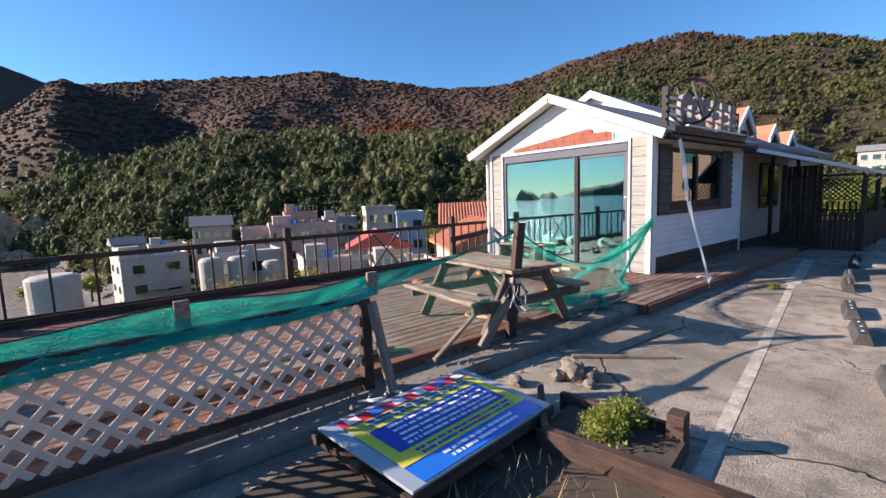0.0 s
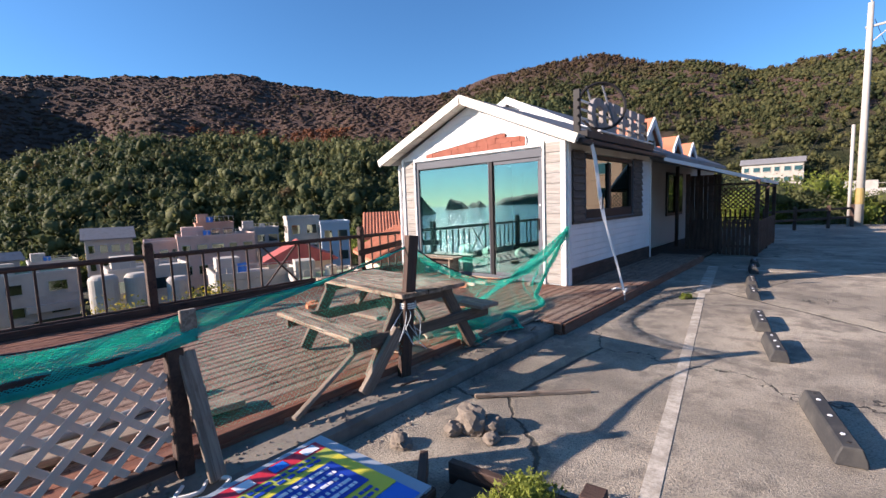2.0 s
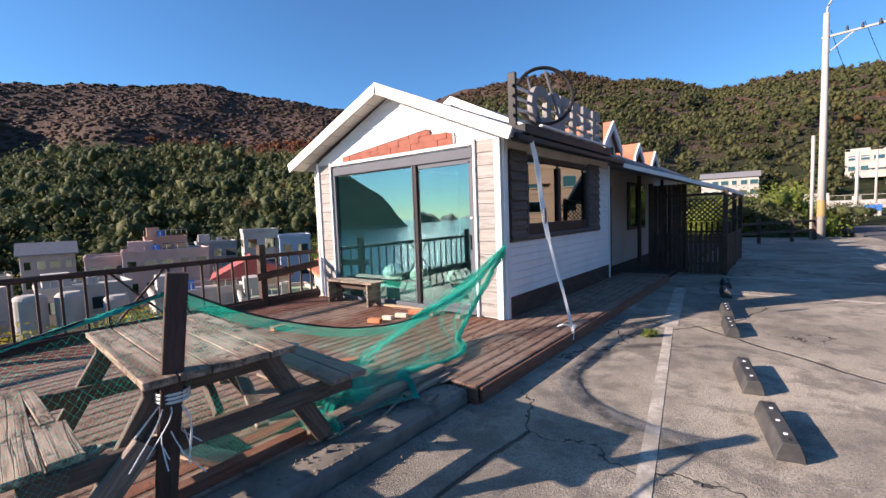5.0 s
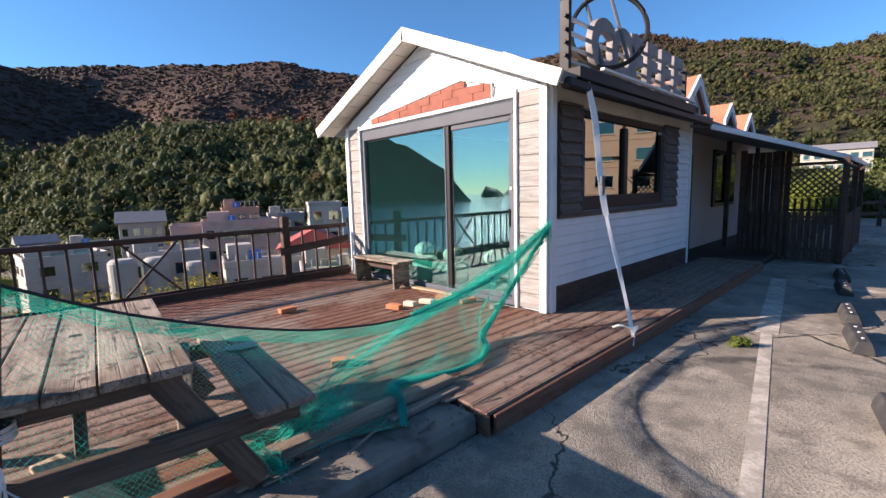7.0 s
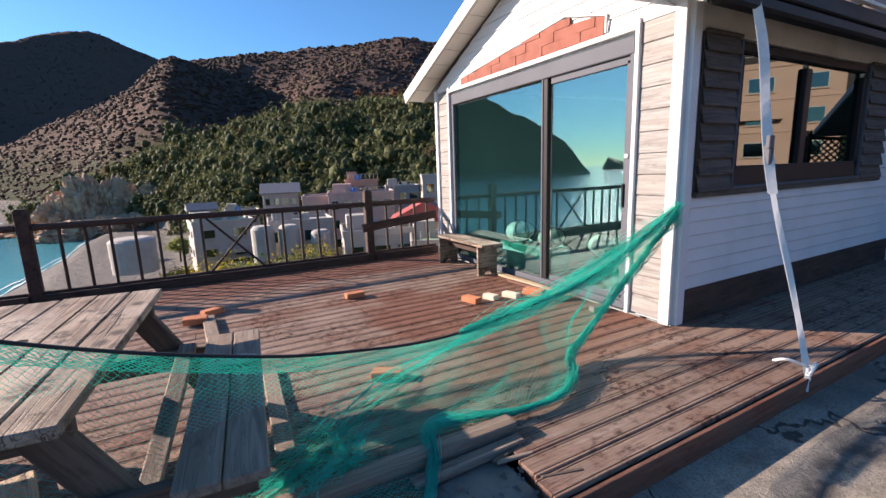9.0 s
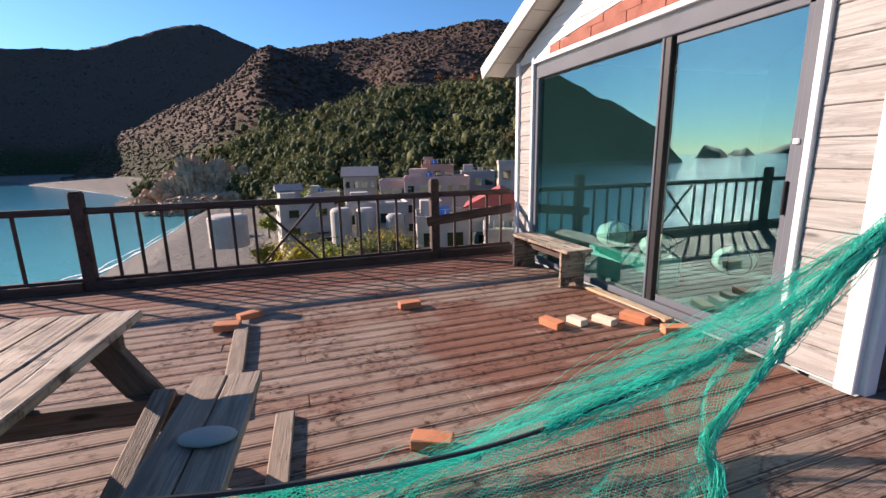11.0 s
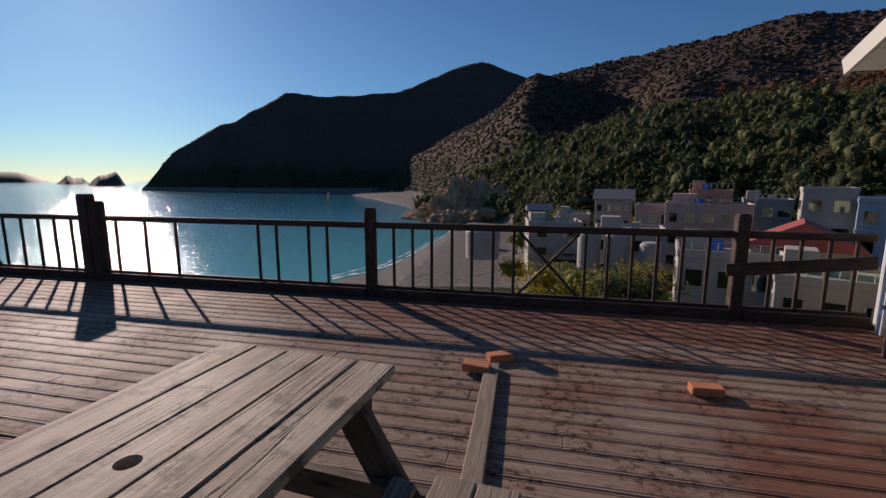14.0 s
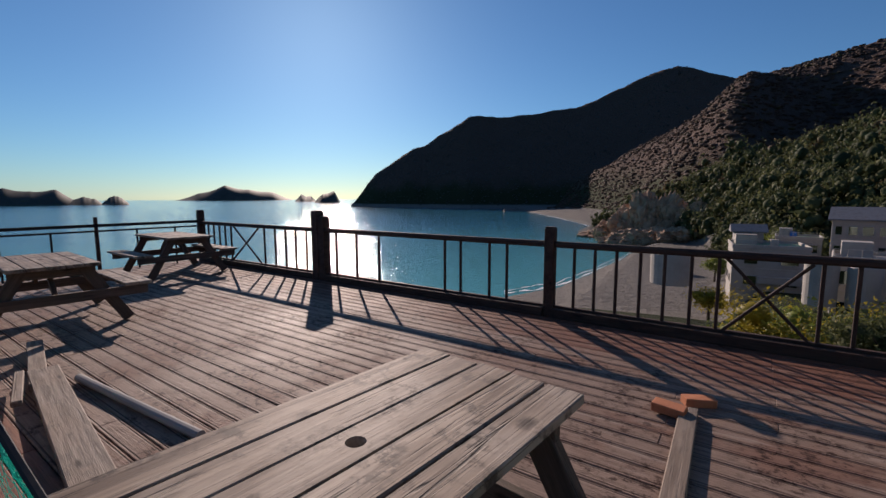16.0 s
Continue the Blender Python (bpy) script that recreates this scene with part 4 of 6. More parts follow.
water_tank(100.2, 68, -10.6, 2.6, 4.4, "plaster_white", "round white tank by the beach")
water_tank(87.6, 50, -8.2, 1.2, 3.9, "plaster_white", "tall white water tank beside a house")
water_tank(84.4, 50, -8.2, 1.1, 3.8, "plaster_white", "tall white water tank beside a house")
water_tank(80.6, 48, -8.4, 1.0, 3.4, "plaster_grey", "tall grey water tank beside a house")


def shrub(x, y, z, size, mat, seed, label, category="bush", group="bushes", leaves=900, leaf=0.05):
    rng = np.random.default_rng(seed)
    th = thing("bush", (x, y, z), label, category, group)
    bm = bmesh.new()
    for k in range(5):
        e = Vector((rng.uniform(-0.5, 0.5), rng.uniform(-0.5, 0.5), rng.uniform(0.5, 0.9))) * size
        tube_bm([(0, 0, -0.05 * size), e * 0.5 + Vector((0, 0, 0.1 * size)), e], [0.03 * size, 0.02 * size, 0.008 * size], 5, False, bm)
    part("stem", bm, M["bark"], th)
    v, f = crown(rng, size, 7, leaves * 3, leaf * size * 0.6, (1, 1, 0.8), 0.6)
    v = v * (1, 1, 1) + (0, 0, 0.55 * size)
    part("crown", fast_mesh("crown", v, f, M[mat]), None, th)
    return th


def tree(x, y, z, h, spread, mat, seed, label):
    rng = np.random.default_rng(seed)
    th = thing("tree", (x, y, z), label, "tree", "village trees")
    bm = bmesh.new()
    tube_bm([(0, 0, -0.3), (0.05 * h, 0, 0.35 * h), (0.02 * h, 0.04 * h, 0.8 * h)], [0.05 * h, 0.035 * h, 0.01 * h], 8, False, bm)
    for k in range(6):
        a = k * 1.05 + rng.uniform(0, 0.6)
        s = Vector((0.04 * h, 0, (0.3 + 0.07 * k) * h))
        tube_bm([s, s + Vector((math.cos(a), math.sin(a), 0.7)) * spread * 0.7], [0.018 * h, 0.004 * h], 5, False, bm)
    part("trunk", bm, M["bark"], th)
    near = math.hypot(x, y) < 60
    v, f = crown(rng, 1, 11, 6500 if near else 2200, 0.028 if near else 0.05, (1, 1, 0.9), 0.55)
    part("crown", fast_mesh("crown", v * (spread, spread, h * 0.5) + (0, 0, 0.68 * h), f, M[mat]), None, th)


vr = np.random.default_rng(3)
VILLAGE_TREES = ((96.2, 66, 4.5, "yellow_leaf"), (80.5, 112, 6, "yellow_leaf"), (75.5, 105, 6, "yellow_leaf"), (83.5, 118, 6.5, "yellow_leaf"), (86.5, 120, 6, "bush"), (89.5, 118, 6, "bush"),
                 (78.0, 106, 6, "yellow_leaf"), (70, 110, 6.5, "pine"), (66, 108, 6.5, "pine"), (62.5, 104, 7, "yellow_leaf"), (59.5, 95, 7, "yellow_leaf"), (56.5, 90, 7, "bush"), (54, 80, 7, "bush"), (51.5, 70, 7, "yellow_leaf"), (48.5, 62, 7, "yellow_leaf"),
                 (85.0, 62, 4, "pine"), (69, 56, 4, "pine"), (94.8, 105, 5, "bush"), (99, 118, 4, "bush"), (97.0, 19, 3.6, "yellow_leaf"), (90.4, 20, 3.7, "bush"), (88.2, 18.5, 4.0, "pine"), (86.2, 21, 3.6, "yellow_leaf"), (93.2, 25, 3.4, "bush"), (45, 75, 7, "bush"), (43, 62, 6, "bush"))
for i, (az, r, h, m) in enumerate(VILLAGE_TREES):
    a = radians(az)
    x, y = -math.sin(a) * r, math.cos(a) * r
    tree(x, y, float(land_height(np.array(x), np.array(y))), h, h * 0.55, m, 40 + i, "bushy broad-leaved tree turning yellow among the houses" if m == "yellow_leaf" else "bushy green tree among the houses")
for i, (x, y, s, m) in enumerate(((-16, -2.0, 2.0, "yellow_leaf"), (-17.5, -5.2, 1.8, "yellow_leaf"), (-15.5, 0.6, 1.7, "bush"), (-18, -0.4, 2.2, "bush"), (-21, -6.6, 1.7, "bush"), (-22, 2.5, 2.2, "bush"), (-14.5, -3.4, 1.5, "bush"), (-19.5, 3.6, 2.0, "yellow_leaf"), (-26, -3, 2.2, "bush"))):
    shrub(x, y, float(land_height(np.array(x), np.array(y))), s, m, 80 + i, "yellow-green shrub on the slope below the deck", leaves=1500, leaf=0.045)
for i in range(16):
    x, y = -2.5 + vr.uniform(0, 6.4), vr.uniform(22.5, 34)
    shrub(x, y, -0.4, vr.uniform(1.3, 2.3), "bush" if i % 3 else "pine", 120 + i, "dense green shrub behind the lot's fence", leaves=1300, leaf=0.05)
for i in range(5):
    shrub(4.8 + i * 0.55, 26 + i * 4.0, -0.4, 1.4, "pine", 150 + i, "dark green shrub along the road verge", leaves=900)

# ---- the lot ----
bm = box_bm(15.0, 36.0, 0.5, 0.0, pose(8.45, 4.0, GZ - 0.25))
tagged(part("pavement", bm, M["lot"], None), "worn grey concrete parking lot with cracks and stains", "pavement", kind="structure")
bm = box_bm(12, 60, 0.3, 0.0, pose(10.4, 47.0, GZ - 0.149, 0, 0, 4))
tagged(part("road", bm, M["asphalt"], None), "dark asphalt road leading away from the lot", "road", kind="structure")


def painted(a, b, w):
    m = between((*a, GZ + 0.002), (*b, GZ + 0.002))
    tagged(plank("lane_marking", ((Vector(a) - Vector(b)).length, w, 0.004), m, "line", None, "", 0.0), "worn white painted parking line", "road marking", "parking lines")


painted((3.0, -6.0), (1.86, 1.3), 0.10)
painted((1.86, 1.3), (1.42, 4.7), 0.2)
painted((1.25, 6.62), (6.6, 6.75), 0.1)
painted((1.95, 4.4), (6.6, 4.5), 0.1)
painted((4.6, 12.0), (5.2, 12.1), 0.12)
for k in range(4):
    painted((4.9 + 0.05 * k, 14.0 - 1.9 * k), (5.0 + 0.05 * k, 13.2 - 1.9 * k), 0.12)

bm = box_bm(0.46, 8.2, 0.30, 0.03, pose(0.70, -6.35, -0.18))
tagged(part("kerb", bm, M["kerb"], None), "rough concrete kerb under the deck's edge", "kerb", kind="structure")


def wheel_stop(x, y, turn, length):
    th = thing("wheel_stop", pose(x, y, GZ, 0, 0, turn), "black rubber wheel stop with white studs on the concrete", "wheel stop", "wheel stops of the lot")
    pts = [(-0.085, 0), (0.085, 0), (0.078, 0.05), (0.05, 0.125), (-0.05, 0.125), (-0.078, 0.05)]
    bm = poly_bm(pts, length)
    bm.transform(pose(0, -length / 2, 0))
    bmesh.ops.bevel(bm, geom=bm.edges[:], offset=0.008, segments=1, affect="EDGES")
    part("body", bm, M["rubber"], th)
    for k in (-0.3, 0.0, 0.3):
        part("stud", tube_bm([(0, k * length, 0.118), (0, k * length, 0.129)], 0.014, 10), M["white_print"], th, "white stud")
    for k in (-0.42, 0.42):
        part("bolt", tube_bm([(0, k * length, 0.118), (0, k * length, 0.131)], 0.01, 6), M["dark_metal"], th)


for x, y, a, n in ((3.86, -4.8, 14, 0.85), (3.55, -3.28, 14, 0.9), (3.1, -1.55, 12, 0.7), (2.86, -0.45, 11, 0.7), (2.56, 1.45, 10, 0.7), (2.42, 2.5, 9, 0.7), (2.25, 4.2, 9, 0.7), (2.15, 5.3, 9, 0.7)):
    wheel_stop(x, y, a, n)

# ---- deck ----
deck = thing("floor", (0, 0, 0), "weathered reddish-brown timber deck with open joints", "deck", kind="structure")
DECK_BOARDS = []
step = 0.1435
dr = random.Random(4)
for i in range(35):
    x = -4.46 + step * (i + 0.5)
    y = -0.02
    first = dr.choice((1.2, 2.1, 3.0, 3.6))
    lens = [first, 3.6, 3.6, 3.6, 3.6]
    for n in lens:
        n = min(n, y + 14.2)
        if n < 0.2:
            break
        DECK_BOARDS.append((x, y - n / 2, n - 0.002, dr.uniform(-0.0025, 0.0015), dr.uniform(-0.6, 0.6)))
        y -= n
part("joist_bed", box_bm(4.95, 14.2, 0.06, 0.0, pose(-1.98, -7.1, -0.075)), M["dark_wood"], deck)
for y in (-14.1, -9.4, -4.7, -0.3):
    part("joist", box_bm(4.9, 0.1, 0.2, 0.005, pose(-1.98, y, -0.2)), M["dark_wood"], deck)
for k in range(6):
    part("pile", box_bm(0.14, 0.14, 6.0, 0.005, pose(-4.3, -13.6 + k * 2.6, -3.3)), M["dark_wood"], deck)

porch = thing("floor_porch", (0, 0, 0), "raised brown timber boardwalk along the side of the cafe", "boardwalk", kind="structure")
part("joist_bed", box_bm(0.98, 7.6, 0.05, 0.0, pose(0.51, 1.66, -0.07)), M["dark_wood"], porch)
beam("fascia", (1.035, -2.22, -0.085), (1.035, 5.55, -0.085), 0.03, 0.14, "red_wood", porch)
beam("fascia", (0.52, -2.16, -0.085), (1.03, -2.27, -0.085), 0.03, 0.14, "red_wood", porch)
for x, y in ((0.98, -2.1), (0.98, 1.0), (0.98, 4.5), (0.1, -2.0)):
    part("foot", box_bm(0.1, 0.1, 0.12, 0.005, pose(x, y, -0.1)), M["dark_wood"], porch)

# ---- railing along the sea ----
RX = -4.38


def railing():
    th = thing("railing", (RX, 0, 0), "dark brown timber and metal railing along the deck's edge", "railing", kind="structure")
    for y, top, w in ((-1.16, 1.09, 0.12), (-5.24, 1.09, 0.12), (-9.44, 1.12, 0.15), (-9.61, 1.22, 0.16), (-13.8, 1.17, 0.13)):
        p = part("post", box_bm(w, w, top + 0.2, 0.008, pose(0, y, top / 2 - 0.1)), M["dark_wood"], th)
        part("cap", box_bm(w - 0.02, w - 0.02, 0.02, 0.006, pose(0, y, top + 0.01)), M["dark_wood"], p)
    for a, b in ((-1.1, 0.02), (-5.18, -1.22), (-9.365, -5.3), (-13.74, -9.69)):
        beam("top_rail", (0, a, 0.895), (0, b, 0.895), 0.085, 0.075, "dark_wood", th, bevel=0.02)
        beam("bottom_rail", (0, a, 0.115), (0, b, 0.115), 0.05, 0.05, "dark_wood", th)
        beam("kick_board", (0.06, a, 0.055), (0.06, b, 0.055), 0.06, 0.11, "dark_wood", th)
    bars = [-0.13, -0.36, -0.61, -0.86, -1.45, -1.7, -1.95, -2.2, -2.45, -2.69, -3.48, -3.72, -3.97, -4.21, -4.46, -4.70, -4.94,
            -5.83, -6.09, -6.55, -6.82, -8.11, -8.62, -9.12, -9.93, -10.25, -10.56, -10.9, -11.26, -12.5, -12.74, -12.98, -13.22, -13.46, -13.64]
    for y in bars:
        beam("baluster", (0, y, 0.13), (0, y, 0.87), 0.032, 0.032, "dark_wood", th)
    for y0, y1 in ((-3.42, -2.76), (-12.4, -11.4)):
        beam("cross_brace", (0.0, y0, 0.86), (0.0, y1, 0.14), 0.03, 0.03, "dark_wood", th)
        beam("cross_brace", (0.035, y1, 0.86), (0.035, y0, 0.14), 0.03, 0.03, "dark_wood", th)
    beam("nailed_plank", (0.085, -1.30, 0.53), (0.085, 0.0, 0.66), 0.025, 0.13, "dark_wood", th, roll=0)
    # the return along the deck's far end
    for x, top in ((2.0, 1.1), (4.85, 1.1)):
        part("post", box_bm(0.06, 0.06, top, 0.008, pose(x, -13.85, top / 2)), M["dark_wood"], th)
    beam("top_rail", (0.06, -13.85, 0.93), (4.8, -13.85, 0.93), 0.07, 0.06, "dark_metal", th)
    beam("mid_rail", (0.06, -13.85, 0.82), (4.8, -13.85, 0.82), 0.035, 0.035, "dark_metal", th)
    for x in (0.55, 1.3, 2.7, 3.4, 4.1):
        beam("baluster", (x, -13.85, 0.0), (x, -13.85, 0.81), 0.032, 0.032, "dark_metal", th)


railing()

# ---- the cafe ----
W0, W1, D1, H = -4.15, 0.0, 4.6, 2.62      # wall planes and height
PEAK = (-2.10, 3.53)


def cafe():
    th = thing("cafe_building", (0, 0, 0), "small white timber-clad cafe with a gable roof and glass front", "building")
    t = 0.12
    # front wall round the glazed opening
    OX0, OX1, OZ = -3.70, -0.47, 2.47
    part("wall", box_bm(OX0 - W0, t, H, 0, pose((OX0 + W0) / 2, t / 2 + 0.02, H / 2)), M["white"], th)
    part("wall", box_bm(W1 - 0.02 - OX1, t, H, 0, pose((OX1 + W1 - 0.02) / 2, t / 2 + 0.02, H / 2)), M["white"], th)
    gable = poly_bm([(W0, OZ), (W1, OZ), (W1, H), (PEAK[0], PEAK[1]), (W0, H)], t)
    gable.transform(pose(0, 0.02, 0))
    part("gable_wall", gable, M["white"], th)
    # lapped white boards on the gable, cut along the roof
    def half(z):
        return min(2.03, 2.06 * max(0.0, (PEAK[1] - 0.02 - z) / (PEAK[1] - 2.62)))
    for i in range(8):
        z0, z1 = 2.56 + i * 0.125, min(2.56 + (i + 1) * 0.125, PEAK[1] - 0.03)
        bm = poly_bm([(-half(z0), z0), (half(z0), z0), (half(z1), z1), (-half(z1), z1)], 0.02)
        for v in bm.verts:
            v.co.y -= 0.014 * (z1 - v.co.z) / 0.125
        part("siding_board", bm, M["white"], th, "", pose(PEAK[0], 0.0, 0))
    # weathered grey boards beside the door
    for i in range(14):
        z = 0.02 + i * 0.182
        plank("grey_board", (0.31, 0.178, 0.022), pose(-0.255, 0.005, z + 0.09, 88 + (i % 3)), "panel", th, bevel=0.006)
        plank("grey_board", (0.33, 0.178, 0.022), pose(-3.895, 0.005, z + 0.09, 88 + (i % 3)), "panel", th, bevel=0.006)
    for x, w in ((-0.435, 0.045), (-3.72, 0.045), (-4.105, 0.075), (-0.048, 0.10)):
        part("trim", box_bm(w, 0.05, 2.6, 0.006, pose(x, -0.012, 1.30)), M["white"], th)
    part("trim", box_bm(0.05, 0.10, 2.6, 0.006, pose(0.016, 0.06, 1.30)), M["white"], th)
    part("head_trim", box_bm(3.3, 0.05, 0.05, 0.006, pose(-2.08, -0.015, 2.535)), M["white"], th)
    # shingle panel over the door, its top edge a low arch
    def arch(x):
        return 2.64 + 0.105 * (x + 3.34) if x < -1.3 else 2.854 - 0.27 * (x + 1.3)
    for row in range(3):
        z0 = 2.565 + 0.1 * row
        x, k = -3.34 - 0.07 * row, 0
        while x < -0.82:
            w = 0.20 + 0.05 * ((k * 5 + row) % 3)
            xa, xb = max(x, -3.34) + 0.003, min(x + w, -0.80) - 0.003
            za, zb = min(z0 + 0.098, arch(xa)), min(z0 + 0.098, arch(xb))
            if xb - xa > 0.03 and za - z0 > 0.012 and zb - z0 > 0.012:
                part("shingle", poly_bm([(xa, z0), (xb, z0), (xb, zb), (xa, za)], 0.014), M["shingle"], th, "", pose(0, -0.034 + 0.005 * ((k + row) % 2), 0))
            x += w
            k += 1
    beam("panel_trim", (-3.36, -0.03, 2.65), (-1.3, -0.03, 2.868), 0.02, 0.022, "white", th)
    beam("panel_trim", (-1.3, -0.03, 2.868), (-0.78, -0.03, 2.73), 0.02, 0.022, "white", th)
    beam("panel_trim", (-0.78, -0.03, 2.73), (-0.78, -0.03, 2.57), 0.02, 0.022, "white", th)
    # side wall with its window opening
    wy0, wy1, wz0, wz1 = 0.66, 3.26, 1.14, 2.40
    for y0, y1, z0, z1 in ((0.14, wy0, 0, H), (wy1, D1, 0, H), (wy0, wy1, 0, wz0), (wy0, wy1, wz1, H)):
        part("wall", box_bm(t, y1 - y0, z1 - z0, 0, pose(-t / 2 - 0.02, (y0 + y1) / 2, (z0 + z1) / 2)), M["white"], th)
    part("wall", box_bm(t, D1 - 0.14, H, 0, pose(W0 + t / 2, D1 / 2 + 0.07, H / 2)), M["white"], th)
    part("wall", box_bm(W1 - W0 - 0.3, t, H + 0.5, 0, pose((W0 + W1) / 2, D1 - t / 2, H / 2 + 0.25)), M["inside"], th)
    for i in range(7):
        plank("siding_board", (4.5, 0.122, 0.02), pose(0.0, 2.36, 0.36 + i * 0.117, 78, 0, 90), "white", th)
    for i in range(11):
        plank("siding_board", (0.66, 0.122, 0.02), pose(0.0, 4.24, 1.18 + i * 0.117, 78, 0, 90), "white", th)
    plank("skirt_board", (4.5, 0.30, 0.03), pose(0.004, 2.36, 0.15, 90, 0, 90), "dark_wood", th)
    part("frieze", box_bm(0.04, 4.56, 0.25, 0.006, pose(0.0, 2.33, 2.525)), M["cream"], th)
    part("trim", box_bm(0.05, 0.06, 2.62, 0.006, pose(0.012, 4.59, 1.31)), M["white"], th)
    plank("window_board", (3.75, 0.05, 0.05), pose(0.02, 2.05, 1.115, 0, 0, 90), "shutter", th)
    part("floor_slab", box_bm(W1 - W0 - 0.05, D1 - 0.1, 0.08, 0, pose((W0 + W1) / 2, D1 / 2 + 0.05, -0.02)), M["inside"], th)
    # roof: two slabs, white verge boards, soffits
    for sgn, edge in ((-1, (-4.62, 2.52)), (1, (0.32, 2.50))):
        a, b = Vector((PEAK[0], 0, PEAK[1] + 0.02)), Vector((edge[0], 0, edge[1]))
        run = (b - a)
        up = Vector((-run.z, 0, run.x)).normalized()
        if up.z < 0:
            up = -up
        prof = [a, b, b + up * 0.10, a + Vector((0, 0, 0.10 / abs(up.z)))]
        bm = poly_bm([(p.x, p.z) for p in prof], D1 + 0.30)
        bm.transform(pose(0, -0.29, 0))
        part("roof", bm, M["roof_grey"], th)
        prof = [a - up * 0.05, b - up * 0.05, b + up * 0.115, a + Vector((0, 0, 0.115 / abs(up.z)))]
        bm = poly_bm([(p.x, p.z) for p in prof], 0.04)
        bm.transform(pose(0, -0.33, 0))
        part("verge_board", bm, M["cream"], th)
        bm = poly_bm([(p.x, p.z) for p in (a - up * 0.012, b - up * 0.012, b - up * 0.002, a - up * 0.002)], 0.29)
        bm.transform(pose(0, -0.285, 0))
        part("soffit", bm, M["soffit"], th)
        for k in range(1, 8):
            p = a + run * (k / 8) - up * 0.014
            part("soffit_joint", box_bm(0.008, 0.28, 0.006, 0, Matrix.Translation(p + Vector((0, -0.15, 0))) @ pose(0, 0, 0, 0, -sgn * 22)), M["plaster_grey"], th)
    tube = tube_bm([(-4.42, 0.16, 0.02), (-4.42, 0.16, 2.52)], 0.035, 10)
    part("downpipe", tube, M["white"], th)
    part("gutter", box_bm(0.12, 4.75, 0.10, 0.02, pose(0.33, 2.15, 2.50)), M["dark_metal"], th)
    return th


cafe()


def glazing():
    th = thing("door_1", (0, 0, 0), "large aluminium sliding glass door with tinted panes", "door", kind="structure")
    for x, z, sx, sz in ((-2.085, 2.41, 3.20, 0.15), (-2.085, 0.045, 3.20, 0.07), (-3.66, 1.2, 0.07, 2.28), (-0.50, 1.2, 0.06, 2.28)):
        part("frame", box_bm(sx, 0.09, sz, 0.008, pose(x, 0.045, z)), M["alu"], th)
    part("mullion", box_bm(0.07, 0.06, 2.27, 0.008, pose(-1.62, 0.04, 1.2)), M["dark_metal"], th)
    part("mullion_cover", box_bm(0.03, 0.03, 2.27, 0.006, pose(-1.672, 0.02, 1.2)), M["alu"], th)
    sash = part("sash", box_bm(1.03, 0.04, 0.07, 0.006, pose(-1.045, 0.05, 2.30)), M["alu"], th)
    part("sash_rail", box_bm(1.03, 0.04, 0.06, 0.006, pose(-1.045, 0.05, 0.11)), M["alu"], sash)
    part("sash_stile", box_bm(0.05, 0.04, 2.2, 0.006, pose(-0.555, 0.05, 1.2)), M["alu"], sash)
    part("handle", box_bm(0.02, 0.03, 0.22, 0.006, pose(-0.56, 0.015, 1.1)), M["dark_metal"], sash)
    for x0, x1, y in ((-3.62, -1.66, 0.03), (-1.56, -0.58, 0.055)):
        ob = part("pane", box_bm(x1 - x0, 0.008, 2.22, 0, pose((x0 + x1) / 2, y, 1.2)), M["glass"], th, "blue-green tinted reflecting pane")
        ob.visible_shadow = False
    part("lock", box_bm(0.035, 0.02, 0.035, 0.004, pose(-0.52, -0.005, 1.46)), M["white"], th)


glazing()


def side_window():
    th = thing("window_1", (0, 0, 0), "dark-framed sliding window with reflecting panes", "window", kind="structure")
    y0, y1, z0, z1 = 0.69, 3.25, 1.16, 2.38
    for y, z, sy, sz in (((y0 + y1) / 2, z1 - 0.04, y1 - y0, 0.08), ((y0 + y1) / 2, z0 + 0.09, y1 - y0, 0.18), (y0 + 0.04, (z0 + z1) / 2, 0.08, z1 - z0 - 0.26), (y1 - 0.04, (z0 + z1) / 2, 0.08, z1 - z0 - 0.26)):
        part("window_frame", box_bm(0.09, sy, sz, 0.008, pose(-0.02, y, z)), M["dark_metal"], th)
    part("mullion", box_bm(0.08, 0.12, z1 - z0 - 0.26, 0.008, pose(-0.02, 1.93, (z0 + z1) / 2)), M["dark_metal"], th)
    part("window_sill", box_bm(0.06, y1 - y0 + 0.05, 0.025, 0.004, pose(0.035, (y0 + y1) / 2, z0 - 0.005)), M["alu"], th)
    part("side_strip", box_bm(0.03, 0.02, z1 - z0, 0.004, pose(0.035, y0 - 0.01, (z0 + z1) / 2)), M["alu"], th)
    part("side_strip", box_bm(0.03, 0.02, z1 - z0, 0.004, pose(0.035, y1 + 0.01, (z0 + z1) / 2)), M["alu"], th)
    for a, b in ((y0 + 0.08, 1.87), (1.99, y1 - 0.08)):
        ob = part("pane", box_bm(0.008, b - a, 0.98, 0, pose(-0.025, (a + b) / 2, (z0 + z1) / 2 + 0.05)), M["window_glass"], th)
        ob.visible_shadow = False


side_window()


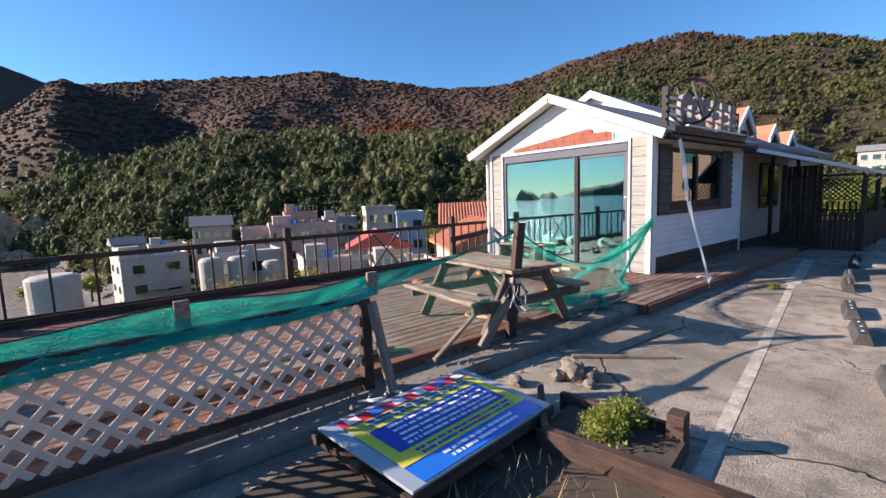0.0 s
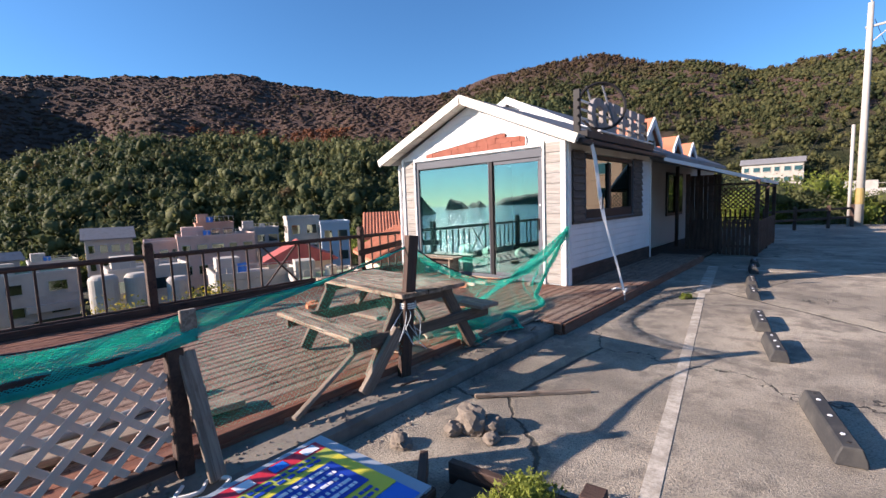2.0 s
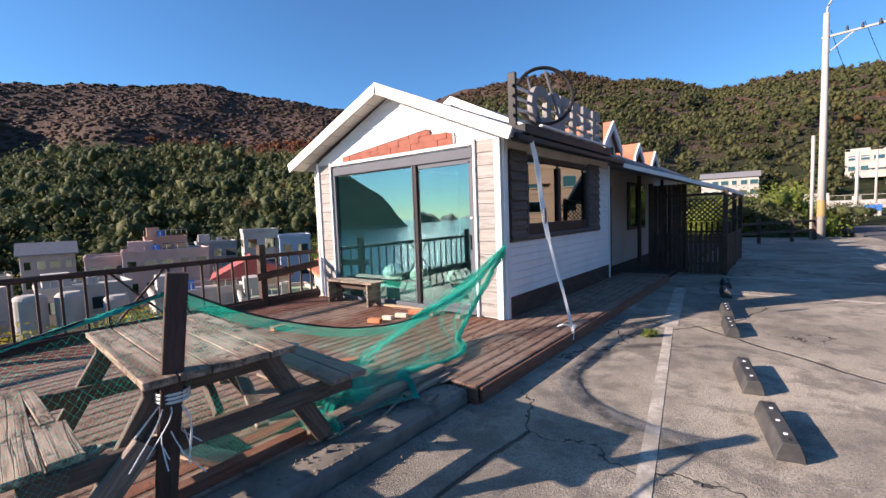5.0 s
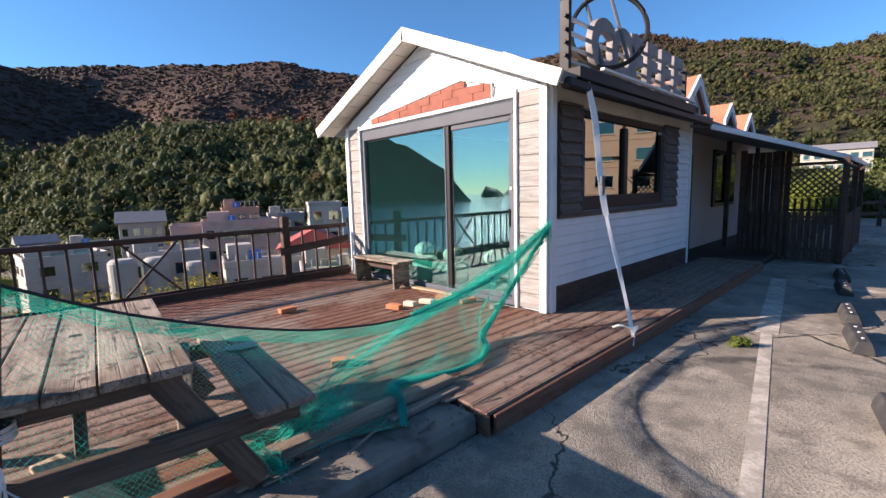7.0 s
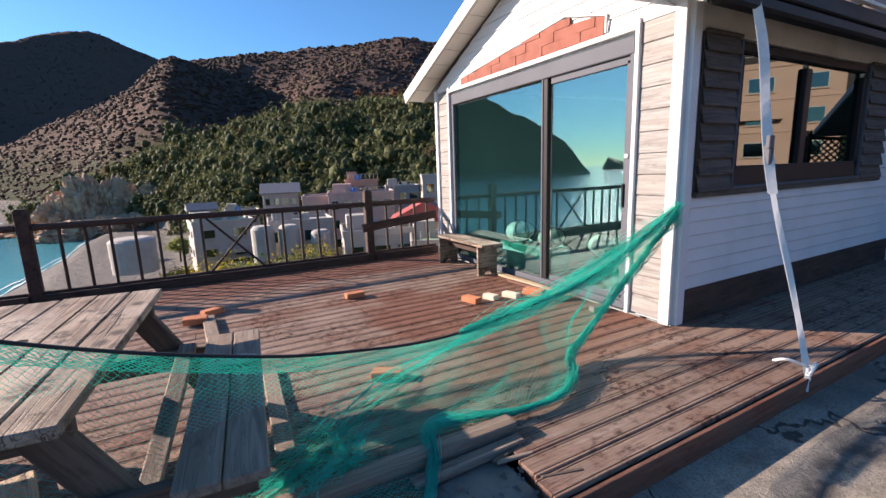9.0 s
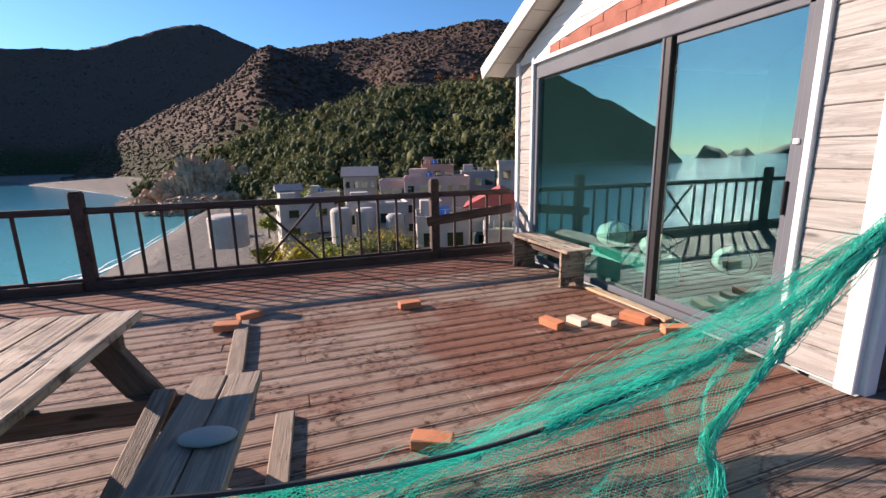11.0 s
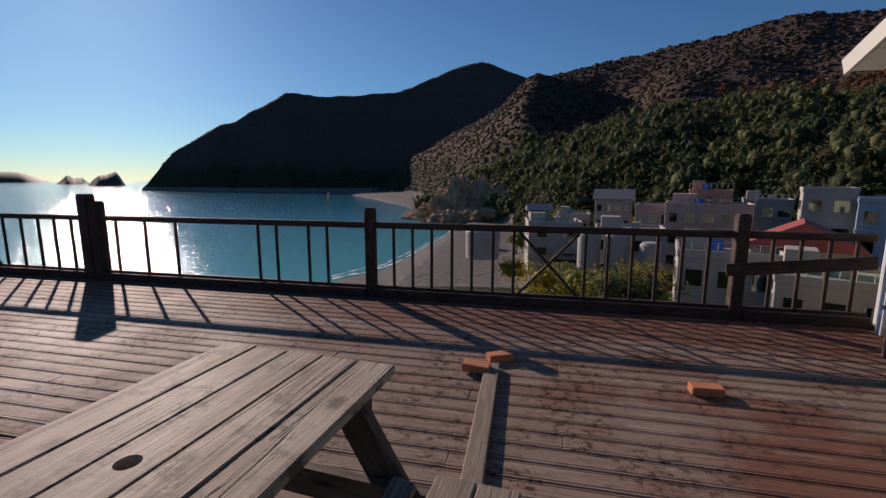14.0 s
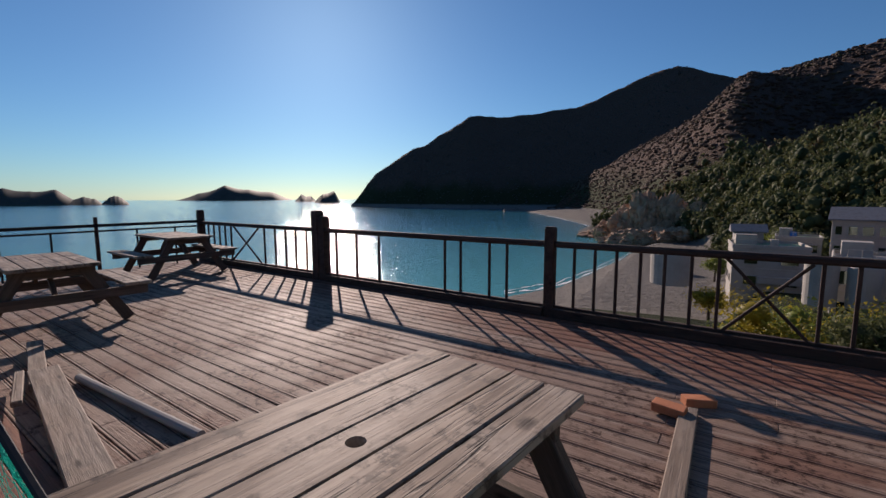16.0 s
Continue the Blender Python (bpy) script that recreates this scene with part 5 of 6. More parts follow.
def shutter(y0, y1, n):
    th = thing("shutter", (0.02, (y0 + y1) / 2, 1.14), "dark brown louvred wooden shutter beside the window", "shutter", "window shutters")
    w, h = y1 - y0, 1.26
    part("backing", box_bm(0.012, w, h, 0, pose(-0.005, 0, h / 2)), M["shutter"], th)
    for i in range(n):
        plank("slat", (w - 0.01, h / n * 1.12, 0.014), pose(0.02, 0, (i + 0.5) * h / n, 76, 0, 90), "shutter", th)
    part("top_rail", box_bm(0.03, w, 0.03, 0.004, pose(0.025, 0, h)), M["shutter"], th)


shutter(0.17, 0.66, 9)
shutter(3.29, 3.90, 9)


def even(pts, n):
    """n places at even steps along a smooth line through pts."""
    fine = catmull(pts, 400)
    d = np.concatenate([[0], np.cumsum(np.linalg.norm(np.diff(fine, axis=0), axis=1))])
    s = np.linspace(0, d[-1], n)
    return np.stack([np.interp(s, d, fine[:, k]) for k in range(3)], -1)


def bundle(name, pts, count, spread, radius, mat, th, seed=1, taper=1.0, floor=-9.0):
    """Many loose strands gathered along a line."""
    rng = np.random.default_rng(seed)
    n = 90
    line = even(pts, n)
    t = np.linspace(0, 1, n)
    width = spread * (taper + (1 - taper) * t) * (0.8 + 0.3 * np.sin(t * 17 + seed))
    allp, alle = [], []
    for k in range(count):
        ph, fr = rng.uniform(0, 6.28, 3), rng.uniform(2, 8 if spread > 0.04 else 22, 3)
        base = rng.normal(0, 0.6, 3)
        off = np.stack([(base[c] + 0.6 * np.sin(fr[c] * t + ph[c])) * width for c in range(3)], -1) + rng.normal(0, 0.004, (n, 3))
        q = line + off
        q[:, 2] = np.maximum(q[:, 2], floor)
        i = np.arange(n - 1) + k * n
        allp.append(q)
        alle.append(np.stack([i, i + 1], -1))
    return part(name, strands(np.vstack(allp), np.vstack(alle), radius, name, M[mat]), None, th)


def netting(name, upper, lower, nu, nv, mat, th, fold=0.03, radius=0.0016, seed=1, sag=0.0, floor=-9.0):
    """Diamond netting hung between two lines."""
    rng = np.random.default_rng(seed)
    U, L = even(upper, nu), even(lower, nu)
    v = np.linspace(0, 1, nv)[None, :, None]
    P = U[:, None, :] * (1 - v) + L[:, None, :] * v
    i, j = np.meshgrid(np.arange(nu), np.arange(nv), indexing="ij")
    ph = rng.uniform(0, 6, 4)
    wob = np.sin(i * 0.08 + ph[0]) * np.sin(j * 0.13 + ph[1]) + 0.6 * np.sin(i * 0.19 + j * 0.11 + ph[2])
    P[..., 0] += wob * fold * np.sin(np.pi * np.linspace(0, 1, nv))[None]
    P[..., 2] += 0.5 * np.cos(i * 0.12 + j * 0.17 + ph[3]) * fold * np.sin(np.pi * np.linspace(0, 1, nv))[None]
    P[..., 2] = np.maximum(P[..., 2] - sag * np.sin(np.pi * np.linspace(0, 1, nv))[None], floor)
    P += rng.normal(0, 0.0016, P.shape)
    idx = np.arange(nu * nv).reshape(nu, nv)
    ev = (i + j) % 2 == 0
    e = []
    for dj in (1, -1):
        src = idx[:-1, max(0, -dj):nv - max(0, dj)]
        dst = idx[1:, max(0, dj):nv + min(0, dj)]
        m = ev[:-1, max(0, -dj):nv - max(0, dj)]
        e.append(np.stack([src[m], dst[m]], -1))
    me = strands(P.reshape(-1, 3), np.vstack(e), radius, name, M[mat])
    return part(name, me, None, th)


def cafe_inside():
    for x, y, s, seed in ((-2.68, 0.50, 0.20, 1), (-2.06, 0.52, 0.17, 2), (-1.30, 0.62, 0.17, 3)):
        bm = bmesh.new()
        bmesh.ops.create_uvsphere(bm, u_segments=18, v_segments=10, radius=s)
        for v in bm.verts:
            v.co *= 1 + 0.05 * math.cos(6 * math.atan2(v.co.y, v.co.x))
            v.co.z *= 0.72
        buoy = part("buoy", bm, M["white_plastic"], None, at=pose(x, y, 0.35 + s * 0.7), smooth=True)
        tagged(buoy, "round white fishing buoy wrapped in cord behind the glass", "buoy", "fishing gear indoors")
        for k in range(3):
            a = k * math.pi / 3 + seed
            ring = [(x + s * 1.07 * math.cos(a) * math.cos(q), y + s * 1.07 * math.sin(a) * math.cos(q), 0.35 + s * 0.7 + s * 0.78 * math.sin(q)) for q in np.linspace(0, math.tau, 21)]
            part("cord", tube_bm([(p[0] - x, p[1] - y, p[2] - 0.35 - s * 0.7) for p in ring], 0.006, 5), M["cord"], buoy, "dark cord")
    th = thing("storage_box", (-2.40, 0.53, 0.02), "pale teal plastic crate holding nets indoors", "crate")
    for sx, sy, px, py in ((0.86, 0.03, 0, -0.22), (0.86, 0.03, 0, 0.22), (0.03, 0.41, -0.415, 0), (0.03, 0.41, 0.415, 0)):
        part("side_panel", box_bm(sx, sy, 0.32, 0.006, pose(px, py, 0.16)), M["teal_box"], th)
    part("bottom_panel", box_bm(0.8, 0.41, 0.29, 0.0, pose(0, 0, 0.15)), M["teal_box"], th)
    part("rim", box_bm(0.9, 0.05, 0.035, 0.006, pose(0, -0.235, 0.31)), M["teal_box"], th)
    net = thing("heaped_net", (0, 0, 0), "dark green fishing net heaped on a crate indoors", "net")
    netting("net_fold", [(-2.78, 0.27, 0.37), (-2.4, 0.265, 0.36), (-2.0, 0.265, 0.37)], [(-2.7, 0.25, 0.31), (-2.35, 0.25, 0.27), (-1.98, 0.25, 0.22)], 60, 14, "net", net, 0.02, 0.003, 12)


cafe_inside()


def sign():
    th = thing("coffee_sign", (0.2, 0, 2.56), "dark metal rooftop coffee sign with block letters on slats", "sign")
    part("base_channel", box_bm(0.30, 3.55, 0.13, 0.01, pose(0.05, 1.75, 0.06)), M["dark_metal"], th)
    part("base_edge", box_bm(0.05, 3.0, 0.03, 0.004, pose(0.215, 1.9, 0.15)), M["white"], th)
    part("end_post", box_bm(0.12, 0.05, 0.80, 0.008, pose(0.0, 0.0, 0.42)), M["dark_metal"], th)
    part("end_post", box_bm(0.12, 0.05, 0.62, 0.008, pose(0.02, 3.42, 0.34)), M["dark_metal"], th)
    for k in range(4):
        part("slat", tube_bm([(0.0, 0.0, 0.22 + 0.145 * k), (0.0, 3.45, 0.22 + 0.145 * k)], 0.022, 8), M["white"], th)
        part("bulb", tube_bm([(0.02, -0.03, 0.26 + 0.13 * k), (0.02, -0.07, 0.26 + 0.13 * k)], [0.018, 0.028], 8), M["dark_metal"], th)
    y = 0.36
    for ch in "COFFEE":
        cu = bpy.data.curves.new("letter", "FONT")
        cu.body, cu.size, cu.extrude, cu.bevel_depth, cu.offset = ch, 0.76, 0.035, 0.004, 0.034
        tmp = bpy.data.objects.new("letter", cu)
        scene.collection.objects.link(tmp)
        me = bpy.data.meshes.new_from_object(tmp.evaluated_get(bpy.context.evaluated_depsgraph_get()))
        bpy.data.objects.remove(tmp)
        me.materials.clear()
        me.materials.append(M["sign_face"])
        w = 0.53
        part("letter", me, None, th, "", Matrix.Translation((0.07, y, 0.20)) @ pose(0, 0, 0, 90, 0, 90))
        y += w - (0.03 if ch == "O" else 0.05)
    n = Vector((0.62, -0.76, 0.12)).normalized()
    u = n.cross(Vector((0, 0, 1))).normalized()
    v = u.cross(n)
    c = Vector((0.17, 0.62, 0.60))
    ring = [c + (u * math.cos(a) + v * math.sin(a)) * 0.41 for a in np.linspace(0, math.tau, 40, endpoint=False)]
    part("ring", tube_bm(ring, 0.026, 6, True), M["dark_metal"], th)
    for s in (-0.12, 0.16):
        part("ring_bar", tube_bm([c + u * (s - 0.09) - v * 0.36, c + u * (s + 0.09) + v * 0.36], 0.018, 6), M["alu"], th)


sign()


def strap():
    th = thing("tie_down_strap", (0, 0, 0), "white webbing tie-down strap from roof sign to boardwalk", "strap")
    pts = catmull([(0.34, 0.15, 2.66), (0.42, 0.22, 2.2), (0.50, 0.17, 1.75), (0.64, 0.06, 1.2), (0.86, -0.06, 0.6), (1.0, -0.12, 0.16), (1.045, -0.13, -0.03)], 40)
    side = Vector((0.8, -0.55, 0.2)).normalized().cross(Vector((0, 0, 1))).normalized()
    for lo, hi, w in ((0, 20, 0.033), (20, 40, 0.018)):
        bm = bmesh.new()
        prev = None
        for i in range(lo, min(hi + 1, 40)):
            p = Vector(pts[i])
            tw = side * w + Vector((0, 0.004 * math.sin(i * 0.7), 0))
            cur = [bm.verts.new(p + tw), bm.verts.new(p - tw), bm.verts.new(p - tw + Vector((0.004, 0.004, 0))), bm.verts.new(p + tw + Vector((0.004, 0.004, 0)))]
            if prev:
                for a in range(4):
                    bm.faces.new((prev[a], prev[(a + 1) % 4], cur[(a + 1) % 4], cur[a]))
            prev = cur
        part("webbing", bm, M["rope"], th)
    p = Vector(pts[17])
    part("ratchet", box_bm(0.05, 0.05, 0.14, 0.008, Matrix.Translation(p)), M["alu"], th)
    part("ratchet_handle", box_bm(0.03, 0.06, 0.09, 0.006, Matrix.Translation(p + Vector((0.02, -0.03, 0.09)))), M["alu"], th)
    bm = tube_bm(catmull([(1.04, -0.13, 0.05), (1.07, -0.10, 0.09), (1.06, -0.17, 0.02), (1.03, -0.10, 0.06), (1.05, -0.14, -0.1)], 24), 0.011, 6)
    tube_bm(catmull([(1.03, -0.14, 0.07), (0.95, -0.2, 0.1), (0.88, -0.22, 0.07)], 10), 0.010, 6, False, bm)
    part("knot", bm, M["rope"], th)


strap()


def main_building():
    th = thing("main_building", (0, 0, 0), "long white building behind the cafe with dormers and a porch", "building")
    x0, x1, y0, y1, hw = -7.6, -0.55, 4.66, 15.5, 2.75
    px, pz = -4.05, 4.55
    part("wall", box_bm(0.16, y1 - y0, hw, 0, pose(x1 - 0.08, (y0 + y1) / 2, hw / 2)), M["plaster_white"], th)
    for k in range(9):
        plank("wall_board", (2.3, 0.115, 0.02), pose(x1 + 0.01, 4.8 + k * 0.12, 1.15, 0, -90, 0), "dark_wood", th)
    part("wall", box_bm(0.16, y1 - y0, hw, 0, pose(x0 + 0.08, (y0 + y1) / 2, hw / 2 - 1)), M["white"], th)
    for y in (y0, y1 - 0.16):
        bm = poly_bm([(x0, -2), (x1, -2), (x1, hw), (px, pz), (x0, hw)], 0.16)
        bm.transform(pose(0, y, 0))
        part("gable_wall", bm, M["white"], th)
    for edge in ((x0 - 0.3, 2.62), (-0.12, 2.62)):
        a, b = Vector((px, 0, pz)), Vector((edge[0], 0, edge[1]))
        up = Vector((0, 0, 0.13))
        bm = poly_bm([(p.x, p.z) for p in (a, b, b + up, a + up)], y1 - y0 + 0.35)
        bm.transform(pose(0, y0 - 0.28, 0))
        part("roof", bm, M["roof_grey"], th)
        bm = poly_bm([(p.x, p.z) for p in (a - up * 0.4, b - up * 0.4, b + up * 1.25, a + up * 1.25)], 0.05)
        bm.transform(pose(0, y0 - 0.33, 0))
        part("verge_board", bm, M["white"], th)
    for yc, w, top, out in ((6.7, 1.2, 3.74, -0.65), (9.5, 0.8, 3.48, -0.7), (11.6, 0.8, 3.42, -0.7)):
        dm = part("dormer", poly_bm([(-w / 2, 2.5), (w / 2, 2.5), (w / 2, top - w * 0.42), (0, top - 0.06), (-w / 2, top - w * 0.42)], 2.2), M["white"], th, "", pose(out, yc, 0, 0, 0, 90))
        for k in (-1, 1):
            bm = poly_bm([(0, top - 0.02), (k * (w / 2 + 0.14), top - w * 0.42 - 0.16), (k * (w / 2 + 0.14), top - w * 0.42 - 0.06), (0, top + 0.09)], 2.35)
            bm.transform(pose(0, -0.13, 0))
            part("dormer_roof", bm, M["orange_tile"], dm)
            bm = poly_bm([(0, top - 0.12), (k * (w / 2 + 0.15), top - w * 0.42 - 0.25), (k * (w / 2 + 0.15), top - w * 0.42 - 0.05), (0, top + 0.10)], 0.05)
            bm.transform(pose(0, -0.16, 0))
            part("dormer_verge", bm, M["white"], dm)
        part("dormer_window", box_bm(0.5 * w, 0.04, 0.4, 0.01, pose(0, -0.03, top - w * 0.42 - 0.25)), M["dark_window"], dm)
    # porch wall openings
    part("door_leaf", box_bm(0.05, 0.95, 2.1, 0.01, pose(x1 + 0.02, 6.0, 1.06)), M["dark_wood"], th)
    wn = part("window_frame", box_bm(0.06, 1.9, 1.4, 0.01, pose(x1 + 0.02, 9.0, 1.6)), M["dark_metal"], th)
    for k in (-0.45, 0.45):
        part("pane", box_bm(0.02, 0.8, 1.22, 0, pose(x1 + 0.055, 9.0 + k, 1.6)), M["dark_window"], wn)
    for y in (4.9, 7.6, 10.4):
        part("porch_post", box_bm(0.09, 0.09, 2.45, 0.008, pose(-0.1, y, 1.2)), M["dark_wood"], th)
    part("porch_floor", box_bm(1.5, 10.6, 0.1, 0.005, pose(0.22, 10.3, -0.06)), M["dark_wood"], th)
    # canopy, its outer edge running out over the enclosure
    bm = bmesh.new()
    top = [(-0.5, 4.62, 2.62), (0.36, 4.45, 2.46), (2.02, 7.45, 1.90), (2.02, 11.4, 1.88), (-0.5, 11.4, 2.62)]
    a = [bm.verts.new(p) for p in top]
    b = [bm.verts.new((x, y, z - 0.05)) for x, y, z in top]
    bm.faces.new(a)
    bm.faces.new(b[::-1])
    for i in range(5):
        bm.faces.new((a[i], b[i], b[(i + 1) % 5], a[(i + 1) % 5]))
    bmesh.ops.recalc_face_normals(bm, faces=bm.faces[:])
    part("canopy", bm, M["roof_grey"], th)
    beam("canopy_edge", (0.37, 4.44, 2.44), (2.03, 7.44, 1.88), 0.03, 0.09, "white", th)
    beam("canopy_edge", (2.035, 7.44, 1.87), (2.035, 11.4, 1.85), 0.03, 0.09, "white", th)


main_building()


def enclosure():
    th = thing("wooden_enclosure", (0, 0, GZ), "dark brown slatted timber enclosure under the porch roof", "fence")
    for x, y, h in ((0.32, 7.05, 2.3), (1.97, 7.05, 2.05), (1.97, 9.2, 2.02), (1.97, 11.2, 2.0), (0.9, 7.1, 2.2)):
        part("post", box_bm(0.1, 0.1, h, 0.006, pose(x, y, h / 2)), M["dark_wood"], th)
    for k in range(15):
        plank("slat", (0.98, 0.085, 0.02), pose(0.42 + k * 0.104, 7.02, 0.51, 0, -90, 90), "dark_wood", th)
    for k in range(26):
        plank("slat", (0.90, 0.085, 0.02), pose(2.0, 7.2 + k * 0.155, 0.5, 0, -90, 0), "dark_wood", th)
    for z in (0.25, 0.9, 1.95):
        beam("rail", (0.32, 7.06, z), (1.97, 7.06, z), 0.05, 0.06, "dark_wood", th)
        beam("rail", (1.97, 7.06, z - (0.04 if z > 1 else 0)), (1.97, 11.2, z - (0.04 if z > 1 else 0)), 0.05, 0.06, "dark_wood", th)
    for k in range(7):
        plank("screen_board", (2.2, 0.105, 0.02), pose(0.38 + k * 0.112, 7.3, 1.15, 0, -90, 90), "dark_wood", th)
    for k in range(8):
        plank("picket", (0.34, 0.05, 0.015), pose(1.0 + k * 0.12, 7.9, 1.08, 0, -90, 90), "dark_wood", th)
    beam("rail", (0.9, 7.92, 1.0), (1.97, 7.92, 1.0), 0.04, 0.05, "dark_wood", th)
    for k in range(9):
        for s in (-1, 1):
            c = 1.02 + k * 0.115
            a = (c - s * 0.28, 7.08 + 0.01 * s, 1.30)
            b = (c + s * 0.28, 7.08 + 0.01 * s, 1.86)
            beam("lattice_strip", a, b, 0.008, 0.03, "dark_wood", th)


enclosure()

# ---- things on the deck ----


def holed_board(length, width, thick, hx, hr):
    """A board with a round hole."""
    bm = bmesh.new()
    loop = [bm.verts.new((x, y, 0)) for x, y in ((-length / 2, -width / 2), (length / 2, -width / 2), (length / 2, width / 2), (-length / 2, width / 2))]
    circ = [bm.verts.new((hx + hr * math.cos(a), hr * math.sin(a), 0)) for a in np.linspace(0, math.tau, 20, endpoint=False)]
    edges = [bm.edges.new((loop[i], loop[(i + 1) % 4])) for i in range(4)] + [bm.edges.new((circ[i], circ[(i + 1) % 20])) for i in range(20)]
    bmesh.ops.triangle_fill(bm, use_beauty=True, edges=edges)
    ext = bmesh.ops.extrude_face_region(bm, geom=bm.faces[:])
    bmesh.ops.translate(bm, vec=(0, 0, thick), verts=[g for g in ext["geom"] if isinstance(g, bmesh.types.BMVert)])
    bmesh.ops.translate(bm, vec=(0, 0, -thick / 2), verts=bm.verts[:])
    bmesh.ops.recalc_face_normals(bm, faces=bm.faces[:])
    return bm


def picnic_table(at, label, broken=False, length=1.61):
    th = thing("picnic_table", at, label, "picnic table", "picnic tables on the deck")
    w, n = 0.80, 5
    bw = w / n
    for i in range(n):
        y = -w / 2 + bw * (i + 0.5)
        tilt = ((i * 13) % 5 - 2) * 0.12
        if i == 2:
            part("top_board", holed_board(length, bw - 0.008, 0.04, -0.06, 0.032), M["table"], th, "board with an umbrella hole", pose(0, y, 0.73, tilt))
        else:
            plank("top_board", (length - 0.012 * (i % 2), bw - 0.008, 0.04), pose(0.004 * (i % 3), y, 0.73, tilt), "table", th, bevel=0.005)
    for x in (-length / 2 + 0.17, length / 2 - 0.17):
        plank("top_batten", (w - 0.06, 0.045, 0.10), pose(x, 0, 0.658, 0, 0, 90), "leg_wood", th)
        plank("seat_bearer", (1.72, 0.045, 0.11), pose(x + 0.05, 0, 0.365, 0, 0, 90), "leg_wood", th)
        for s in (-1, 1):
            beam("leg", (x, s * 0.26, 0.70), (x, s * 0.66, 0.02), 0.05, 0.12, "leg_wood", th)
        e = 1 if x < 0 else -1
        beam("brace", (x + e * 0.03, 0, 0.40), (x + e * 0.36, 0, 0.69), 0.045, 0.07, "leg_wood", th)
    for s in (-1, 1):
        for k in range(2):
            y = s * (0.69 + 0.145 * k)
            if broken and s < 0 and k == 0:
                plank("seat_board", (0.55, 0.14, 0.04), pose(0.40, y, 0.44, 0, 0, 1), "table", th, bevel=0.005)
                plank("seat_board", (0.75, 0.07, 0.04), pose(-0.28, y - 0.03, 0.44, 0, 0, 3), "table", th, bevel=0.005)
                continue
            plank("seat_board", (1.45, 0.14, 0.04), pose(0.09 if broken and s > 0 else 0, y, 0.44, ((k * 3) % 2) * 0.6), "grey_wood" if broken and s > 0 else "table", th, bevel=0.006)
    return th


picnic_table(pose(-0.06, -4.17, 0, 0, 0, -5.0), "weathered grey timber picnic table with a broken seat", True)
picnic_table(pose(-0.72, -10.1, 0, 0, 0, 86), "weathered timber picnic table in the low sun")
picnic_table(pose(-3.25, -12.6, 0, 0, 0, 88), "weathered timber picnic table near the railing's corner")


def bench():
    th = thing("bench", pose(-2.96, -0.22, 0, 0, 0, 0.5), "low weathered wooden bench in front of the glass", "bench")
    for y in (-0.083, 0.083):
        plank("seat_board", (1.23, 0.163, 0.035), pose(0, y, 0.405), "table", th, bevel=0.006)
    for x in (-0.52, 0.50):
        bm = poly_bm([(-0.15, 0), (-0.055, 0), (-0.035, 0.045), (0.035, 0.045), (0.055, 0), (0.15, 0), (0.15, 0.385), (-0.15, 0.385)], 0.035)
        part("leg", bm, M["table"], th, "", pose(x, 0, 0, 0, 0, 90))
    plank("apron", (0.98, 0.03, 0.12), pose(-0.01, 0, 0.32), "dark_wood", th)


bench()


def brick(x, y, z, turn, mat="brick", size=(0.205, 0.098, 0.06), tilt=0.0, label="loose orange clay brick lying on the deck"):
    bm = box_bm(*size, 0.005)
    rng = random.Random(int(x * 100) + int(y * 1000))
    for v in bm.verts:
        v.co += Vector((rng.uniform(-1, 1), rng.uniform(-1, 1), rng.uniform(-1, 1))) * 0.002
    th = part("brick", bm, M[mat], None, at=pose(x, y, z + size[2] / 2, tilt, 0, turn))
    tagged(th, label, "brick", "loose bricks on the deck")


brick(-2.44, -3.62, 0.02, 80, tilt=6)
brick(-2.72, -3.47, 0.0, 118)
brick(-2.46, -2.04, 0.0, 92)
brick(-0.42, -2.46, 0.0, 62)
brick(-1.56, -1.05, 0.0, 16)
brick(-1.53, -0.82, 0.0, 14, "pale_brick", (0.16, 0.09, 0.055), label="broken pale brick lying on the deck")
brick(-1.46, -0.60, 0.0, 20, "pale_brick", (0.19, 0.09, 0.055), label="pale brick lying on the deck")
brick(-1.40, -0.33, 0.0, 22, size=(0.23, 0.115, 0.065))
brick(-1.08, -0.22, 0.0, 70)
brick(-0.62, -0.20, 0.0, 85, "stone", (0.16, 0.08, 0.055), label="dark broken brick by the door sill")


def loose_plank(a, b, w, t, mat, label, roll=0.0):
    ob = beam("plank", a, b, w, t, mat, None, "", roll, 0.006)
    tagged(ob, label, "plank", "loose planks")


loose_plank((-2.55, -3.51, 0.025), (-1.05, -3.455, 0.025), 0.11, 0.045, "grey_wood", "grey loose plank with bricks on its end")
loose_plank((-2.35, -0.12, 0.02), (-1.25, -0.1, 0.02), 0.10, 0.03, "pale_wood", "pale loose plank at the door sill")
loose_plank((-2.0, -0.22, 0.015), (-1.3, -0.16, 0.015), 0.06, 0.025, "red_wood", "thin reddish plank at the door sill")
loose_plank((-0.95, -3.15, 0.02), (0.12, -3.21, 0.02), 0.10, 0.03, "grey_wood", "grey loose plank under the picnic seat")
loose_plank((0.22, -3.79, 0.06), (-0.60, -3.60, 0.44), 0.09, 0.035, "grey_wood", "grey plank leaning on the picnic table's bearer")
loose_plank((-0.35, -4.35, 0.03), (0.42, -4.12, 0.03), 0.14, 0.04, "pale_wood", "pale board lying under the picnic table")
loose_plank((0.50, -3.6, 0.03), (0.50, -2.1, 0.03), 0.10, 0.07, "grey_wood", "grey rotten beam along the deck's edge")
